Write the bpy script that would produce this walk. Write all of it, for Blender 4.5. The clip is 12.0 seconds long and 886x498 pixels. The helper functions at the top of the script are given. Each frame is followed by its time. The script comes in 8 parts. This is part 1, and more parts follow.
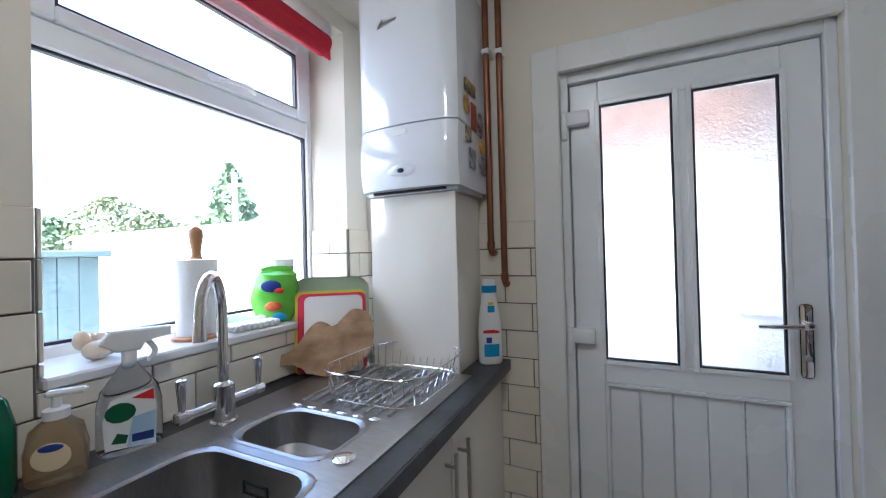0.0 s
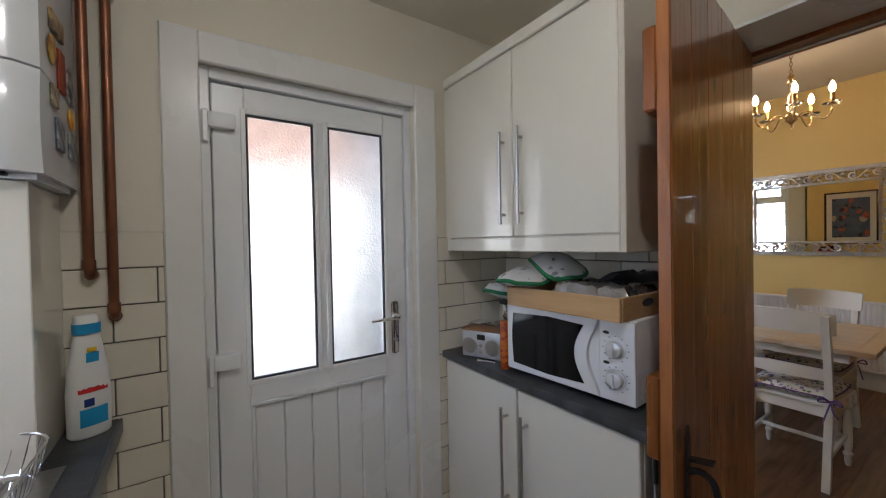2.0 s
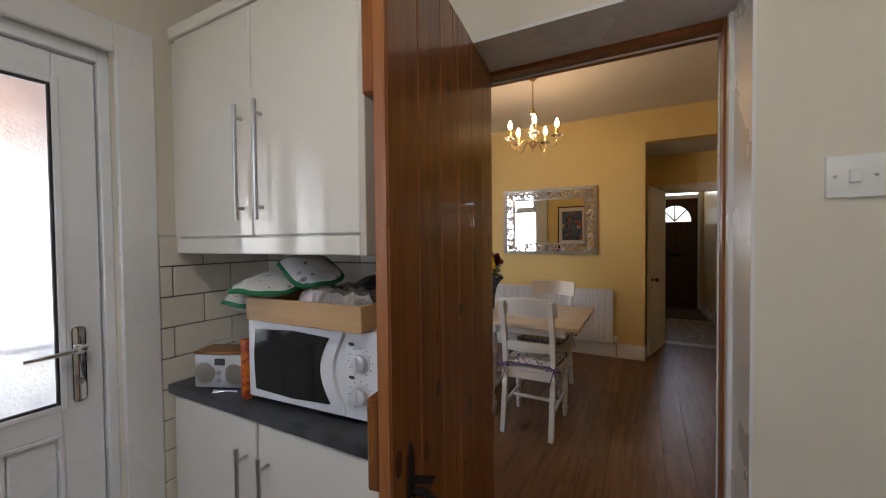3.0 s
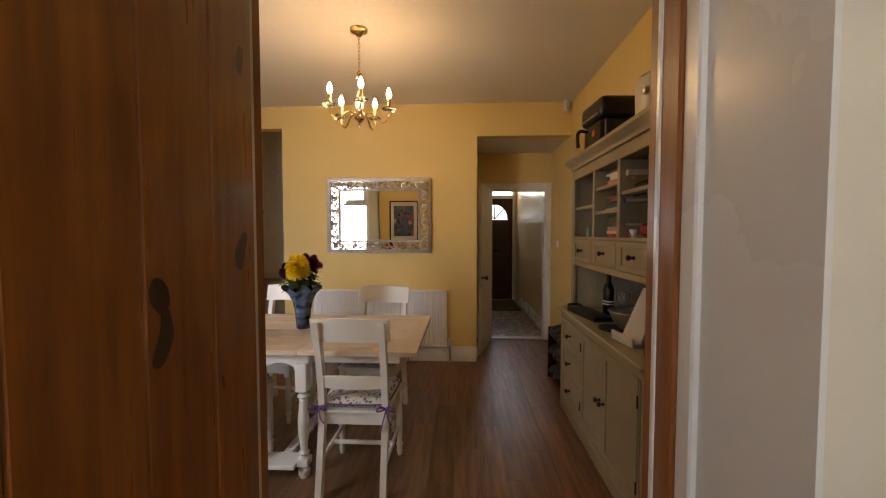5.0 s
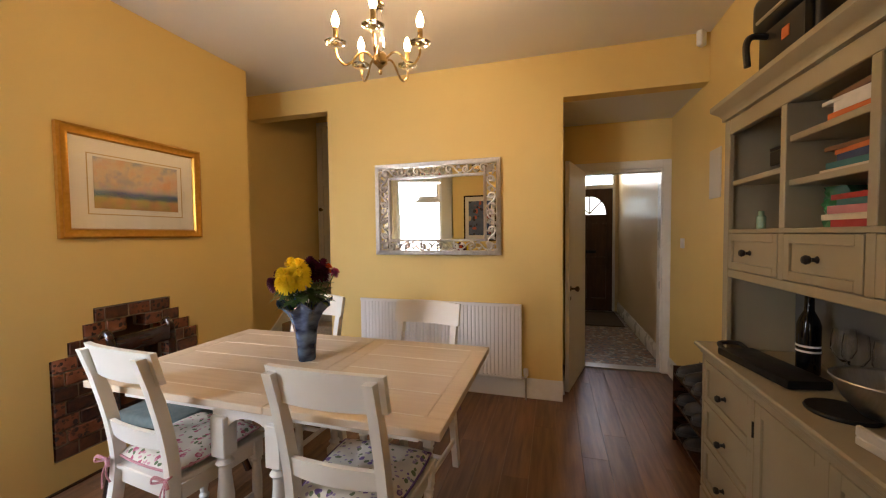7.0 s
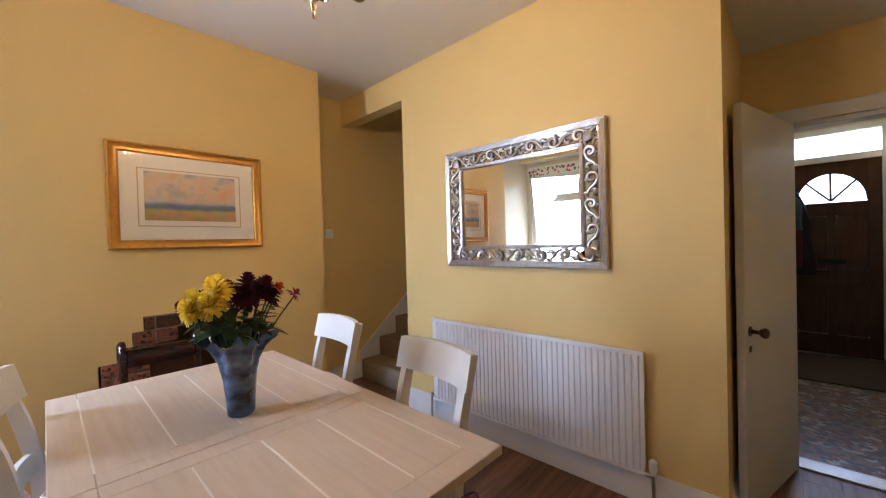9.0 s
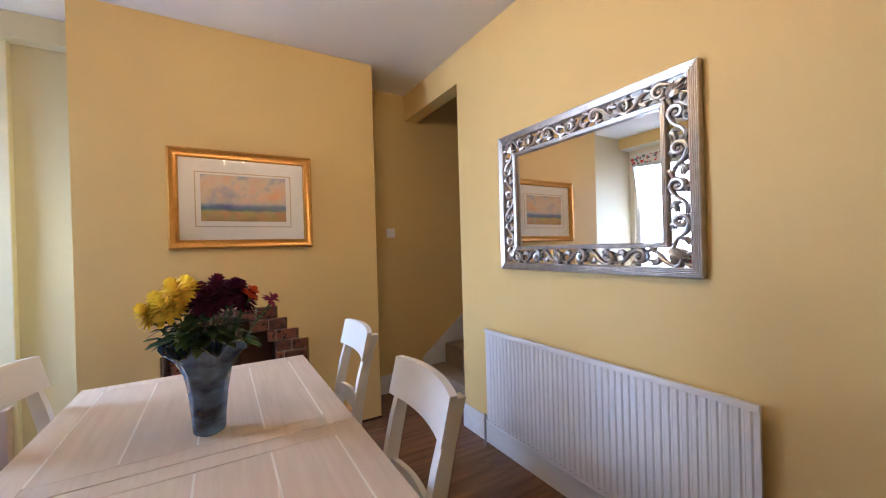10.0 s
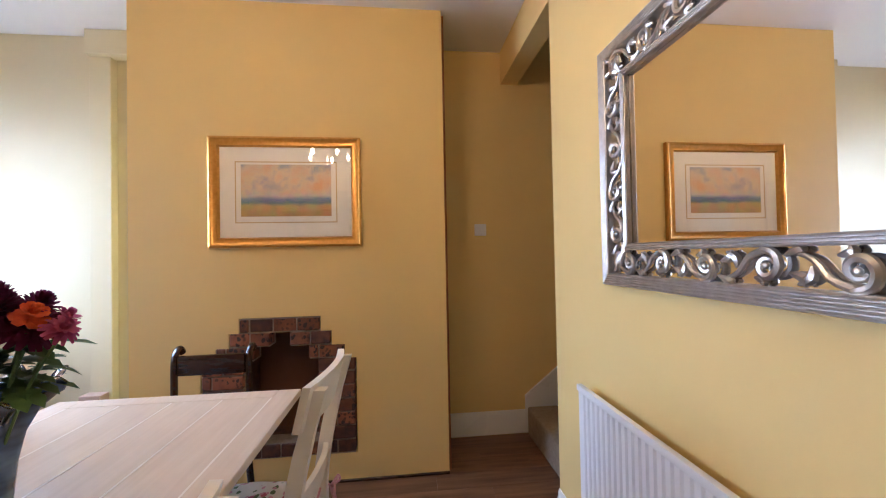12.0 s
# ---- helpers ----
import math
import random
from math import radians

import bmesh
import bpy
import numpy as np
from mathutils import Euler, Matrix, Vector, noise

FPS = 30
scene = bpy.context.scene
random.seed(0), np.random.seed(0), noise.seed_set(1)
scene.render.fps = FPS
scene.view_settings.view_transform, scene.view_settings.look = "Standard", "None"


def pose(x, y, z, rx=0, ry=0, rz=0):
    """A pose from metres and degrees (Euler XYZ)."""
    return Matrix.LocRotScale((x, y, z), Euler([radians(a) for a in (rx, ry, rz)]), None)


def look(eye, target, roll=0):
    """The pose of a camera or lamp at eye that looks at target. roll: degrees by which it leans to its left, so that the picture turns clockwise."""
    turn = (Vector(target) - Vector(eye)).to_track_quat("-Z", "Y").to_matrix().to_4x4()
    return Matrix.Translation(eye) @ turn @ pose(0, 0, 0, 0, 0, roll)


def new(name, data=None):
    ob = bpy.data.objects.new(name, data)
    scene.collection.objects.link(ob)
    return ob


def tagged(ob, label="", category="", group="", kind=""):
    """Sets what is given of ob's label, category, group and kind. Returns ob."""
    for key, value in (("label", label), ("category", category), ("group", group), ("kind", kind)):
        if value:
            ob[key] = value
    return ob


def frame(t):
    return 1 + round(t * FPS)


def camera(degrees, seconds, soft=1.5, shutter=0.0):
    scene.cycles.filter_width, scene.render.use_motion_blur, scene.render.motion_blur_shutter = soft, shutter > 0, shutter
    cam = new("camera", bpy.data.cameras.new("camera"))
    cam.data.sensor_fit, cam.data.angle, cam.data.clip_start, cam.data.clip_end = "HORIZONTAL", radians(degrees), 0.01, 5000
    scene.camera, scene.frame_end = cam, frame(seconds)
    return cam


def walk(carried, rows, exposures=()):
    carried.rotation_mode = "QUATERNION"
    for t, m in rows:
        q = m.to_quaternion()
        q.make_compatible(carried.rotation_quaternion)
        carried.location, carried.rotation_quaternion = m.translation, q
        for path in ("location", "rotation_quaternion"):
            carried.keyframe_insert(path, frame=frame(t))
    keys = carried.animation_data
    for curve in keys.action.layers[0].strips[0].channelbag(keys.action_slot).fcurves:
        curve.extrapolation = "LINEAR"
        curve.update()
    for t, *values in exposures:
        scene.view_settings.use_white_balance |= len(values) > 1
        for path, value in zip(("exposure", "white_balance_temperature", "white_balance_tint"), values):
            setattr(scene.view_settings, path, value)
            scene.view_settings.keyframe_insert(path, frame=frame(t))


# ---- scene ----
cam = camera(99.6, 12.0, soft=1.15)
PATH = [
    (0, (-0.003, 0.012, 1.325), (-0.847, 1.826, 1.344), -1.5),
    (0.5, (-0.155, 0.055, 1.364), (-0.491, 2.027, 1.366), -1.4),
    (1, (-0.252, 0.082, 1.386), (-0.042, 2.071, 1.366), -1.4),
    (1.5, (-0.272, 0.051, 1.389), (0.386, 1.939, 1.362), -1.2),
    (2, (-0.213, 0.037, 1.386), (0.903, 1.696, 1.356), -1.1),
    (2.5, (-0.112, 0.025, 1.393), (1.369, 1.369, 1.357), -0.9),
    (3, (0.039, 0.006, 1.387), (1.802, 0.949, 1.34), -0.6),
    (3.5, (0.196, 0.013, 1.375), (2.104, 0.608, 1.324), -0.1),
    (3.7, (0.271, 0.019, 1.367), (2.214, 0.49, 1.316), -0.1),
    (5.3, (0.843, 0.159, 1.416), (2.839, 0.252, 1.33), 0.0),
    (5.5, (0.934, 0.14, 1.4), (2.929, 0.245, 1.314), -0.0),
    (6, (1.187, 0.074, 1.384), (3.17, 0.327, 1.301), -0.3),
    (6.5, (1.391, 0.061, 1.363), (3.344, 0.486, 1.284), -0.4),
    (7, (1.644, 0.056, 1.377), (3.56, 0.624, 1.3), -0.6),
    (7.2, (1.731, 0.042, 1.382), (3.63, 0.662, 1.304), -0.6),
    (8.8, (2.632, -0.237, 1.352), (4.167, 1.044, 1.326), -1.6),
    (9, (2.738, -0.24, 1.359), (4.197, 1.127, 1.332), -1.6),
    (9.5, (3.034, -0.261, 1.351), (4.273, 1.308, 1.335), -1.7),
    (10, (3.257, -0.213, 1.342), (4.282, 1.504, 1.334), -1.6),
    (10.5, (3.544, -0.105, 1.338), (4.337, 1.731, 1.336), -1.5),
    (11, (3.76, 0.004, 1.338), (4.361, 1.911, 1.345), -1.4),
    (11.5, (3.984, 0.158, 1.334), (4.335, 2.127, 1.359), -1.3),
    (12, (4.08, 0.367, 1.313), (4.292, 2.355, 1.344), -1.1),
]
EXPOSURES = [(0.0, 3.82, 5100, 10), (1.0, 3.68, 5450, 10), (1.5, 3.64, 5600, 10), (2.5, 3.62, 5700, 11), (3.5, 3.82, 6000, 12), (5.5, 4.12, 6500, 13), (7.0, 4.5, 6200, 13), (9.0, 4.72, 4950, 14), (10.5, 4.88, 4600, 15), (12.0, 4.98, 4780, 16)]
walk(cam, [(t, look(eye, target, roll)) for t, eye, target, roll in PATH], EXPOSURES)

# ---------- sky, sun ----------
world = bpy.data.worlds.new("sky")
scene.world = world
world.use_nodes = True
wn = world.node_tree.nodes
sky = wn.new("ShaderNodeTexSky")
sky.sky_type = "NISHITA"
sky.sun_disc = False
sky.sun_elevation = radians(48)
sky.sun_rotation = radians(-172)
sky.air_density, sky.dust_density, sky.ozone_density = 1.0, 6.0, 1.0
wn["Background"].inputs["Strength"].default_value = 0.15
world.node_tree.links.new(sky.outputs[0], wn["Background"].inputs["Color"])
sun_data = bpy.data.lights.new("sun", "SUN")
sun_data.energy, sun_data.angle, sun_data.color = 1.5, radians(14), (1.0, 0.95, 0.88)
sun = new("sun", sun_data)
sun.matrix_world = look((1, -7, 8), (0, 0, 0))

# daylight standing in the dining room window
day = bpy.data.lights.new("window_daylight", "AREA")
day.shape, day.size, day.size_y, day.energy, day.color = "RECTANGLE", 1.4, 0.9, 1.05, (0.84, 0.92, 1.0)
day.spread = radians(125)
new("window_daylight", day).matrix_world = look((0.98, 2.54, 1.75), (3.0, 1.75, 0.55), 90)

# daylight standing in the transom over the front door
fan = bpy.data.lights.new("transom_daylight", "AREA")
fan.shape, fan.size, fan.size_y, fan.energy, fan.color = "RECTANGLE", 0.72, 0.22, 0.3, (1.0, 0.84, 0.62)
new("transom_daylight", fan).matrix_world = look((8.83, -0.5475, 2.34), (8.0, -0.5475, 1.0))

# ---------- mesh helpers ----------


ROOM = Matrix()  # origin of the room whose things are being placed


def bm_new():
    return bmesh.new()


def box(bm, x0, x1, y0, y1, z0, z1, bev=0.0, seg=1, m=None):
    vs = [bm.verts.new((x, y, z)) for x in (x0, x1) for y in (y0, y1) for z in (z0, z1)]
    fs = [bm.faces.new([vs[i] for i in f]) for f in ((0, 1, 3, 2), (4, 6, 7, 5), (0, 4, 5, 1), (2, 3, 7, 6), (0, 2, 6, 4), (1, 5, 7, 3))]
    if bev:
        es = list({e for f in fs for e in f.edges})
        r = bmesh.ops.bevel(bm, geom=es, offset=bev, segments=seg, affect="EDGES", profile=0.6)
        vs = list({v for f in r["faces"] for v in f.verts} | {v for v in vs if v.is_valid})
    if m is not None:
        bmesh.ops.transform(bm, matrix=m, verts=[v for v in vs if v.is_valid])
    return bm


def ring_skin(bm, rings, closed_ring=True, caps=True, loop=False):
    rows = [[bm.verts.new(p) for p in r] for r in rows_of(rings)]
    n = len(rows[0])
    pairs = list(zip(rows, rows[1:])) + ([(rows[-1], rows[0])] if loop else [])
    for a, b in pairs:
        for i in range(n if closed_ring else n - 1):
            j = (i + 1) % n
            bm.faces.new((a[i], a[j], b[j], b[i]))
    if caps and closed_ring and not loop:
        bm.faces.new(list(reversed(rows[0])))
        bm.faces.new(rows[-1])
    return bm


def rows_of(rings):
    return [list(r) for r in rings]


def lathe(bm, prof, c=(0, 0, 0), seg=16, m=None, caps=True):
    rings = []
    for r, z in prof:
        ring = [Vector((c[0] + max(r, 1e-4) * math.cos(2 * math.pi * i / seg), c[1] + max(r, 1e-4) * math.sin(2 * math.pi * i / seg), c[2] + z)) for i in range(seg)]
        rings.append([m @ p for p in ring] if m is not None else ring)
    return ring_skin(bm, rings, caps=caps)


def tube(bm, pts, r, seg=8, loop=False, flat=1.0):
    pts = [Vector(p) for p in pts]
    n = len(pts)
    rad = r if isinstance(r, (list, tuple)) else [r] * n
    rings, prev = [], None
    for i, p in enumerate(pts):
        a = pts[(i - 1) % n] if (loop or i > 0) else p
        b = pts[(i + 1) % n] if (loop or i < n - 1) else p
        d = (b - a).normalized()
        if prev is None:
            prev = d.orthogonal().normalized()
        u = (prev - d * prev.dot(d))
        u = u.normalized() if u.length > 1e-6 else d.orthogonal().normalized()
        prev = u
        w = d.cross(u)
        rings.append([p + rad[i] * (u * math.cos(2 * math.pi * k / seg) + flat * w * math.sin(2 * math.pi * k / seg)) for k in range(seg)])
    return ring_skin(bm, rings, loop=loop)


def cyl(bm, a, b, r, r2=None, seg=12):
    return tube(bm, [a, b], [r, r if r2 is None else r2], seg)


def prism(bm, pts, vec, bev=0.0):
    """A polygon of points pushed along vec."""
    vec = Vector(vec)
    a = [bm.verts.new(Vector(p)) for p in pts]
    b = [bm.verts.new(Vector(p) + vec) for p in pts]
    n = len(a)
    fs = [bm.faces.new(list(reversed(a))), bm.faces.new(b)]
    for i in range(n):
        fs.append(bm.faces.new((a[i], a[(i + 1) % n], b[(i + 1) % n], b[i])))
    if bev:
        es = list({e for f in fs[:2] for e in f.edges})
        bmesh.ops.bevel(bm, geom=es, offset=bev, segments=1, affect="EDGES")
    return bm


def blob(bm, c, r, seg=12, rings=8):
    """An ellipsoid of radii r."""
    return lathe(bm, [(math.sin(math.pi * i / rings), -math.cos(math.pi * i / rings)) for i in range(rings + 1)], seg=seg,
                 m=Matrix.Translation(c) @ Matrix.Diagonal((*r, 1)))


def spline(ctrl, n=6):
    """Smooth points through ctrl."""
    c = [Vector(p) for p in ctrl]
    c = [2 * c[0] - c[1]] + c + [2 * c[-1] - c[-2]]
    out = []
    for i in range(1, len(c) - 2):
        for k in range(n):
            t = k / n
            out.append(0.5 * (2 * c[i] + (c[i + 1] - c[i - 1]) * t + (2 * c[i - 1] - 5 * c[i] + 4 * c[i + 1] - c[i + 2]) * t * t + (3 * c[i] - c[i - 1] - 3 * c[i + 1] + c[i + 2]) * t ** 3))
    return out + [c[-2]]


def arc(c, r, a0, a1, n, plane="xz"):
    out = []
    for i in range(n + 1):
        a = radians(a0 + (a1 - a0) * i / n)
        u, v = r * math.cos(a), r * math.sin(a)
        out.append(Vector((c[0] + u, c[1], c[2] + v) if plane == "xz" else (c[0], c[1] + u, c[2] + v) if plane == "yz" else (c[0] + u, c[1] + v, c[2])))
    return out


def mesh_of(name, bm, material, sharp=35):
    bmesh.ops.recalc_face_normals(bm, faces=bm.faces)
    me = bpy.data.meshes.new(name)
    bm.to_mesh(me)
    bm.free()
    me.materials.append(material)
    me.polygons.foreach_set("use_smooth", [True] * len(me.polygons))
    me.set_sharp_from_angle(angle=radians(sharp))
    return me


def part(name, bm, material, parent, label="", at=None):
    ob = new(name, mesh_of(name, bm, material))
    ob.parent = parent
    if at is not None:
        ob.matrix_basis = at
    return tagged(ob, label) if label else ob


def piece(name, me, parent, at):
    ob = new(name, me)
    ob.parent = parent
    ob.matrix_basis = at
    return ob


def thing(name, at, label, category, group=""):
    ob = new(name)
    ob.empty_display_size = 0.05
    ob.matrix_basis = ROOM @ at
    return tagged(ob, label, category, group)


def solid(name, bm, material, label, category, group="", at=None):
    ob = new(name, mesh_of(name, bm, material))
    ob.matrix_basis = ROOM @ at if at is not None else ROOM
    return tagged(ob, label, category, group)


def structure(name, bm, material, label, category):
    ob = new(name, mesh_of(name, bm, material))
    ob.matrix_basis = ROOM
    return tagged(ob, label, category, kind="structure")


# ---------- materials ----------


def rgb(c):
    return (*c, 1.0)


def mat(name, c1, c2=None, scale=6.0, rough=0.5, metal=0.0, bump=0.0, bscale=80.0, stretch=(1, 1, 1), vary=0.0, coat=0.0, trans=0.0, ior=1.45, rvar=0.08, detail=5.0, contrast=0.25, island=False):
    m = bpy.data.materials.new(name)
    m.use_nodes = True
    nt = m.node_tree
    b = nt.nodes["Principled BSDF"]
    N, L = nt.nodes.new, nt.links.new
    tc = N("ShaderNodeTexCoord")
    mp = N("ShaderNodeMapping")
    mp.inputs["Scale"].default_value = stretch
    L(tc.outputs["Object"], mp.inputs["Vector"])
    info = N("ShaderNodeObjectInfo")
    if vary:
        sh = N("ShaderNodeVectorMath")
        sh.operation = "SCALE"
        sh.inputs[0].default_value = (13.0, 7.0, 5.0)
        L(info.outputs["Random"], sh.inputs["Scale"])
        L(sh.outputs[0], mp.inputs["Location"])
    n1 = N("ShaderNodeTexNoise")
    n1.inputs["Scale"].default_value, n1.inputs["Detail"].default_value = scale, detail
    L(mp.outputs[0], n1.inputs["Vector"])
    ramp = N("ShaderNodeMapRange")
    ramp.inputs["From Min"].default_value, ramp.inputs["From Max"].default_value = 0.5 - contrast, 0.5 + contrast
    L(n1.outputs[0], ramp.inputs["Value"])
    mix = N("ShaderNodeMix")
    mix.data_type = "RGBA"
    mix.inputs["A"].default_value, mix.inputs["B"].default_value = rgb(c1), rgb(c2 or c1)
    L(ramp.outputs[0], mix.inputs["Factor"])
    out = mix.outputs["Result"]
    if vary:
        hs = N("ShaderNodeHueSaturation")
        mr = N("ShaderNodeMapRange")
        mr.inputs["To Min"].default_value, mr.inputs["To Max"].default_value = 1 - vary, 1 + vary
        L(info.outputs["Random"], mr.inputs["Value"])
        L(mr.outputs[0], hs.inputs["Value"])
        L(out, hs.inputs["Color"])
        out = hs.outputs["Color"]
    L(out, b.inputs["Base Color"])
    n2 = N("ShaderNodeTexNoise")
    n2.inputs["Scale"].default_value, n2.inputs["Detail"].default_value = bscale, 4.0
    L(mp.outputs[0], n2.inputs["Vector"])
    rr = N("ShaderNodeMapRange")
    rr.inputs["To Min"].default_value, rr.inputs["To Max"].default_value = max(0.0, rough - rvar), min(1.0, rough + rvar)
    L(n1.outputs[0], rr.inputs["Value"])
    L(rr.outputs[0], b.inputs["Roughness"])
    if bump:
        bp = N("ShaderNodeBump")
        bp.inputs["Strength"].default_value, bp.inputs["Distance"].default_value = bump, 0.002
        L(n2.outputs[0], bp.inputs["Height"])
        L(bp.outputs[0], b.inputs["Normal"])
    b.inputs["Metallic"].default_value = metal
    b.inputs["Coat Weight"].default_value = coat
    b.inputs["Transmission Weight"].default_value = trans
    b.inputs["IOR"].default_value = ior
    return m


def glow(name, color, strength):
    m = bpy.data.materials.new(name)
    m.use_nodes = True
    b = m.node_tree.nodes["Principled BSDF"]
    b.inputs["Base Color"].default_value = rgb((0.9, 0.9, 0.9))
    b.inputs["Emission Color"].default_value = rgb(color)
    b.inputs["Emission Strength"].default_value = strength
    return m


def spots(m, colors, scale=60.0, size=0.32, seed=(0, 0, 0), density=0.6, stretch=(1, 1, 1), shuffle=0.0):
    """Printed motifs over a material: cells of a Voronoi pattern in several colours."""
    nt = m.node_tree
    N, L = nt.nodes.new, nt.links.new
    b = nt.nodes["Principled BSDF"]
    src = b.inputs["Base Color"].links[0].from_socket
    tc = N("ShaderNodeTexCoord")
    ns = N("ShaderNodeTexNoise")
    ns.inputs["Scale"].default_value = scale * 0.8
    L(tc.outputs["Object"], ns.inputs["Vector"])
    ad = N("ShaderNodeVectorMath")
    ad.operation = "MULTIPLY_ADD"
    ad.inputs[1].default_value = (0.9 / scale,) * 3
    L(ns.outputs["Color"], ad.inputs[0])
    L(tc.outputs["Object"], ad.inputs[2])
    at = ad.outputs[0]
    if shuffle:
        # a different stretch of the pattern on every piece
        oi = N("ShaderNodeObjectInfo")
        sh = N("ShaderNodeVectorMath")
        sh.operation = "MULTIPLY_ADD"
        sh.inputs[1].default_value = (shuffle, shuffle * 0.7, shuffle * 1.3)
        L(oi.outputs["Random"], sh.inputs[0])
        L(at, sh.inputs[2])
        at = sh.outputs[0]
    for k, col in enumerate(colors):
        mp = N("ShaderNodeMapping")
        mp.inputs["Location"].default_value = (seed[0] + 3.1 * k, seed[1] + 1.7 * k, seed[2] + 0.9 * k)
        mp.inputs["Scale"].default_value = stretch
        L(at, mp.inputs["Vector"])
        v = N("ShaderNodeTexVoronoi")
        v.inputs["Scale"].default_value = scale * (1 + 0.35 * k)
        L(mp.outputs[0], v.inputs["Vector"])
        sep = N("ShaderNodeSeparateColor")
        L(v.outputs["Color"], sep.inputs[0])
        keep = N("ShaderNodeMath")
        keep.operation = "LESS_THAN"
        keep.inputs[1].default_value = density
        L(sep.outputs[0], keep.inputs[0])
        near = N("ShaderNodeMath")
        near.operation = "LESS_THAN"
        near.inputs[1].default_value = size
        L(v.outputs["Distance"], near.inputs[0])
        mul = N("ShaderNodeMath")
        mul.operation = "MULTIPLY"
        L(keep.outputs[0], mul.inputs[0])
        L(near.outputs[0], mul.inputs[1])
        mx = N("ShaderNodeMix")
        mx.data_type = "RGBA"
        mx.inputs["B"].default_value = rgb(col)
        L(mul.outputs[0], mx.inputs["Factor"])
        L(src, mx.inputs["A"])
        src = mx.outputs["Result"]
    L(src, b.inputs["Base Color"])
    return m


YELLOW = mat("yellow_emulsion", (0.775, 0.580, 0.215), (0.735, 0.545, 0.198), 1.3, 0.62, bump=0.12, bscale=140, rvar=0.05)
# paler and less saturated than the wall yellow, for surfaces by the window
ALCOVE = mat("pale_alcove_wall", (0.66, 0.59, 0.37), (0.62, 0.55, 0.34), 1.5, 0.6, bump=0.12, bscale=140)
CREAM = mat("cream_emulsion", (0.74, 0.69, 0.58), (0.70, 0.65, 0.54), 1.5, 0.6, bump=0.15, bscale=120)
HALLWALL = mat("hall_emulsion", (0.74, 0.60, 0.38), (0.70, 0.56, 0.34), 1.5, 0.35, bump=0.15, bscale=60)
CEILING = mat("ceiling_paint", (0.78, 0.76, 0.72), (0.74, 0.72, 0.68), 1.2, 0.7, bump=0.1, bscale=100)
GLOSS = mat("white_gloss_paint", (0.80, 0.79, 0.77), (0.74, 0.73, 0.70), 3.0, 0.28, bump=0.12, bscale=40)
UPVC = mat("white_upvc", (0.82, 0.83, 0.84), (0.79, 0.80, 0.81), 2.0, 0.28, rvar=0.06)
BEAD = mat("dark_glazing_gasket", (0.03, 0.03, 0.035), None, 4.0, 0.5)
GLASS = mat("clear_glass", (1, 1, 1), None, 1.0, 0.0, trans=1.0, rvar=0.0)
FROST = mat("obscured_glass", (0.30, 0.32, 0.34), (0.44, 0.46, 0.48), 14.0, 0.36, trans=1.0, bump=0.9, bscale=120, rvar=0.05)
TILE = mat("cream_glazed_tile", (0.76, 0.71, 0.60), (0.71, 0.66, 0.55), 9.0, 0.16, bump=0.1, bscale=25, vary=0.05, coat=0.2)
GROUT = mat("dark_grout", (0.10, 0.09, 0.08), (0.16, 0.15, 0.13), 20.0, 0.9, bump=0.4, bscale=200)
UNIT = mat("gloss_cream_cabinet", (0.76, 0.72, 0.63), (0.74, 0.70, 0.61), 2.0, 0.04, rvar=0.01, coat=0.9)
# cabinet cream darkened to carry the pine door's reflection in its colour
UNITSIDE = mat("reflection_toned_gloss", (0.60, 0.55, 0.47), (0.57, 0.52, 0.44), 2.0, 0.12, rvar=0.03, coat=0.3)
SLATE = mat("dark_slate_laminate", (0.030, 0.031, 0.034), (0.075, 0.077, 0.082), 7.0, 0.42, bump=0.35, bscale=60, stretch=(1, 2.2, 1), contrast=0.16)
STEEL = mat("brushed_steel", (0.44, 0.43, 0.42), (0.36, 0.35, 0.34), 30.0, 0.36, 1.0, stretch=(1, 8, 1), rvar=0.04)
CHROME = mat("chrome", (0.82, 0.82, 0.83), None, 5.0, 0.06, 1.0, rvar=0.03)
NICKEL = mat("satin_nickel", (0.52, 0.50, 0.47), (0.46, 0.44, 0.41), 20.0, 0.32, 1.0)
BRASS = mat("antique_brass", (0.50, 0.36, 0.16), (0.36, 0.25, 0.10), 25.0, 0.28, 1.0)
IRON = mat("black_iron", (0.015, 0.015, 0.015), (0.03, 0.03, 0.03), 30.0, 0.45, 0.6, bump=0.3)
COPPER = mat("aged_copper", (0.30, 0.13, 0.07), (0.20, 0.09, 0.055), 14.0, 0.38, 0.9, bump=0.1)
PINE = mat("varnished_pine", (0.27, 0.092, 0.016), (0.145, 0.041, 0.007), 5.0, 0.30, bump=0.15, bscale=30, stretch=(9, 9, 0.7), vary=0.14, coat=0.35, contrast=0.2)
spots(PINE, [(0.035, 0.011, 0.004)], scale=12, size=0.16, density=1.1, stretch=(1, 0.02, 0.5))
PINEEDGE = mat("pine_edge_grain", (0.34, 0.13, 0.035), (0.22, 0.07, 0.015), 9.0, 0.4, bump=0.2, bscale=40, stretch=(6, 6, 0.6))
LAMINATE = mat("dark_oak_laminate", (0.235, 0.120, 0.060), (0.115, 0.056, 0.027), 5.0, 0.33, bump=0.25, bscale=50, stretch=(0.55, 7, 7), vary=0.13, contrast=0.2)
OAKTOP = mat("limed_oak_top", (0.70, 0.585, 0.45), (0.61, 0.495, 0.365), 5.0, 0.40, bump=0.2, bscale=60, stretch=(12, 0.8, 6), vary=0.05, contrast=0.28)
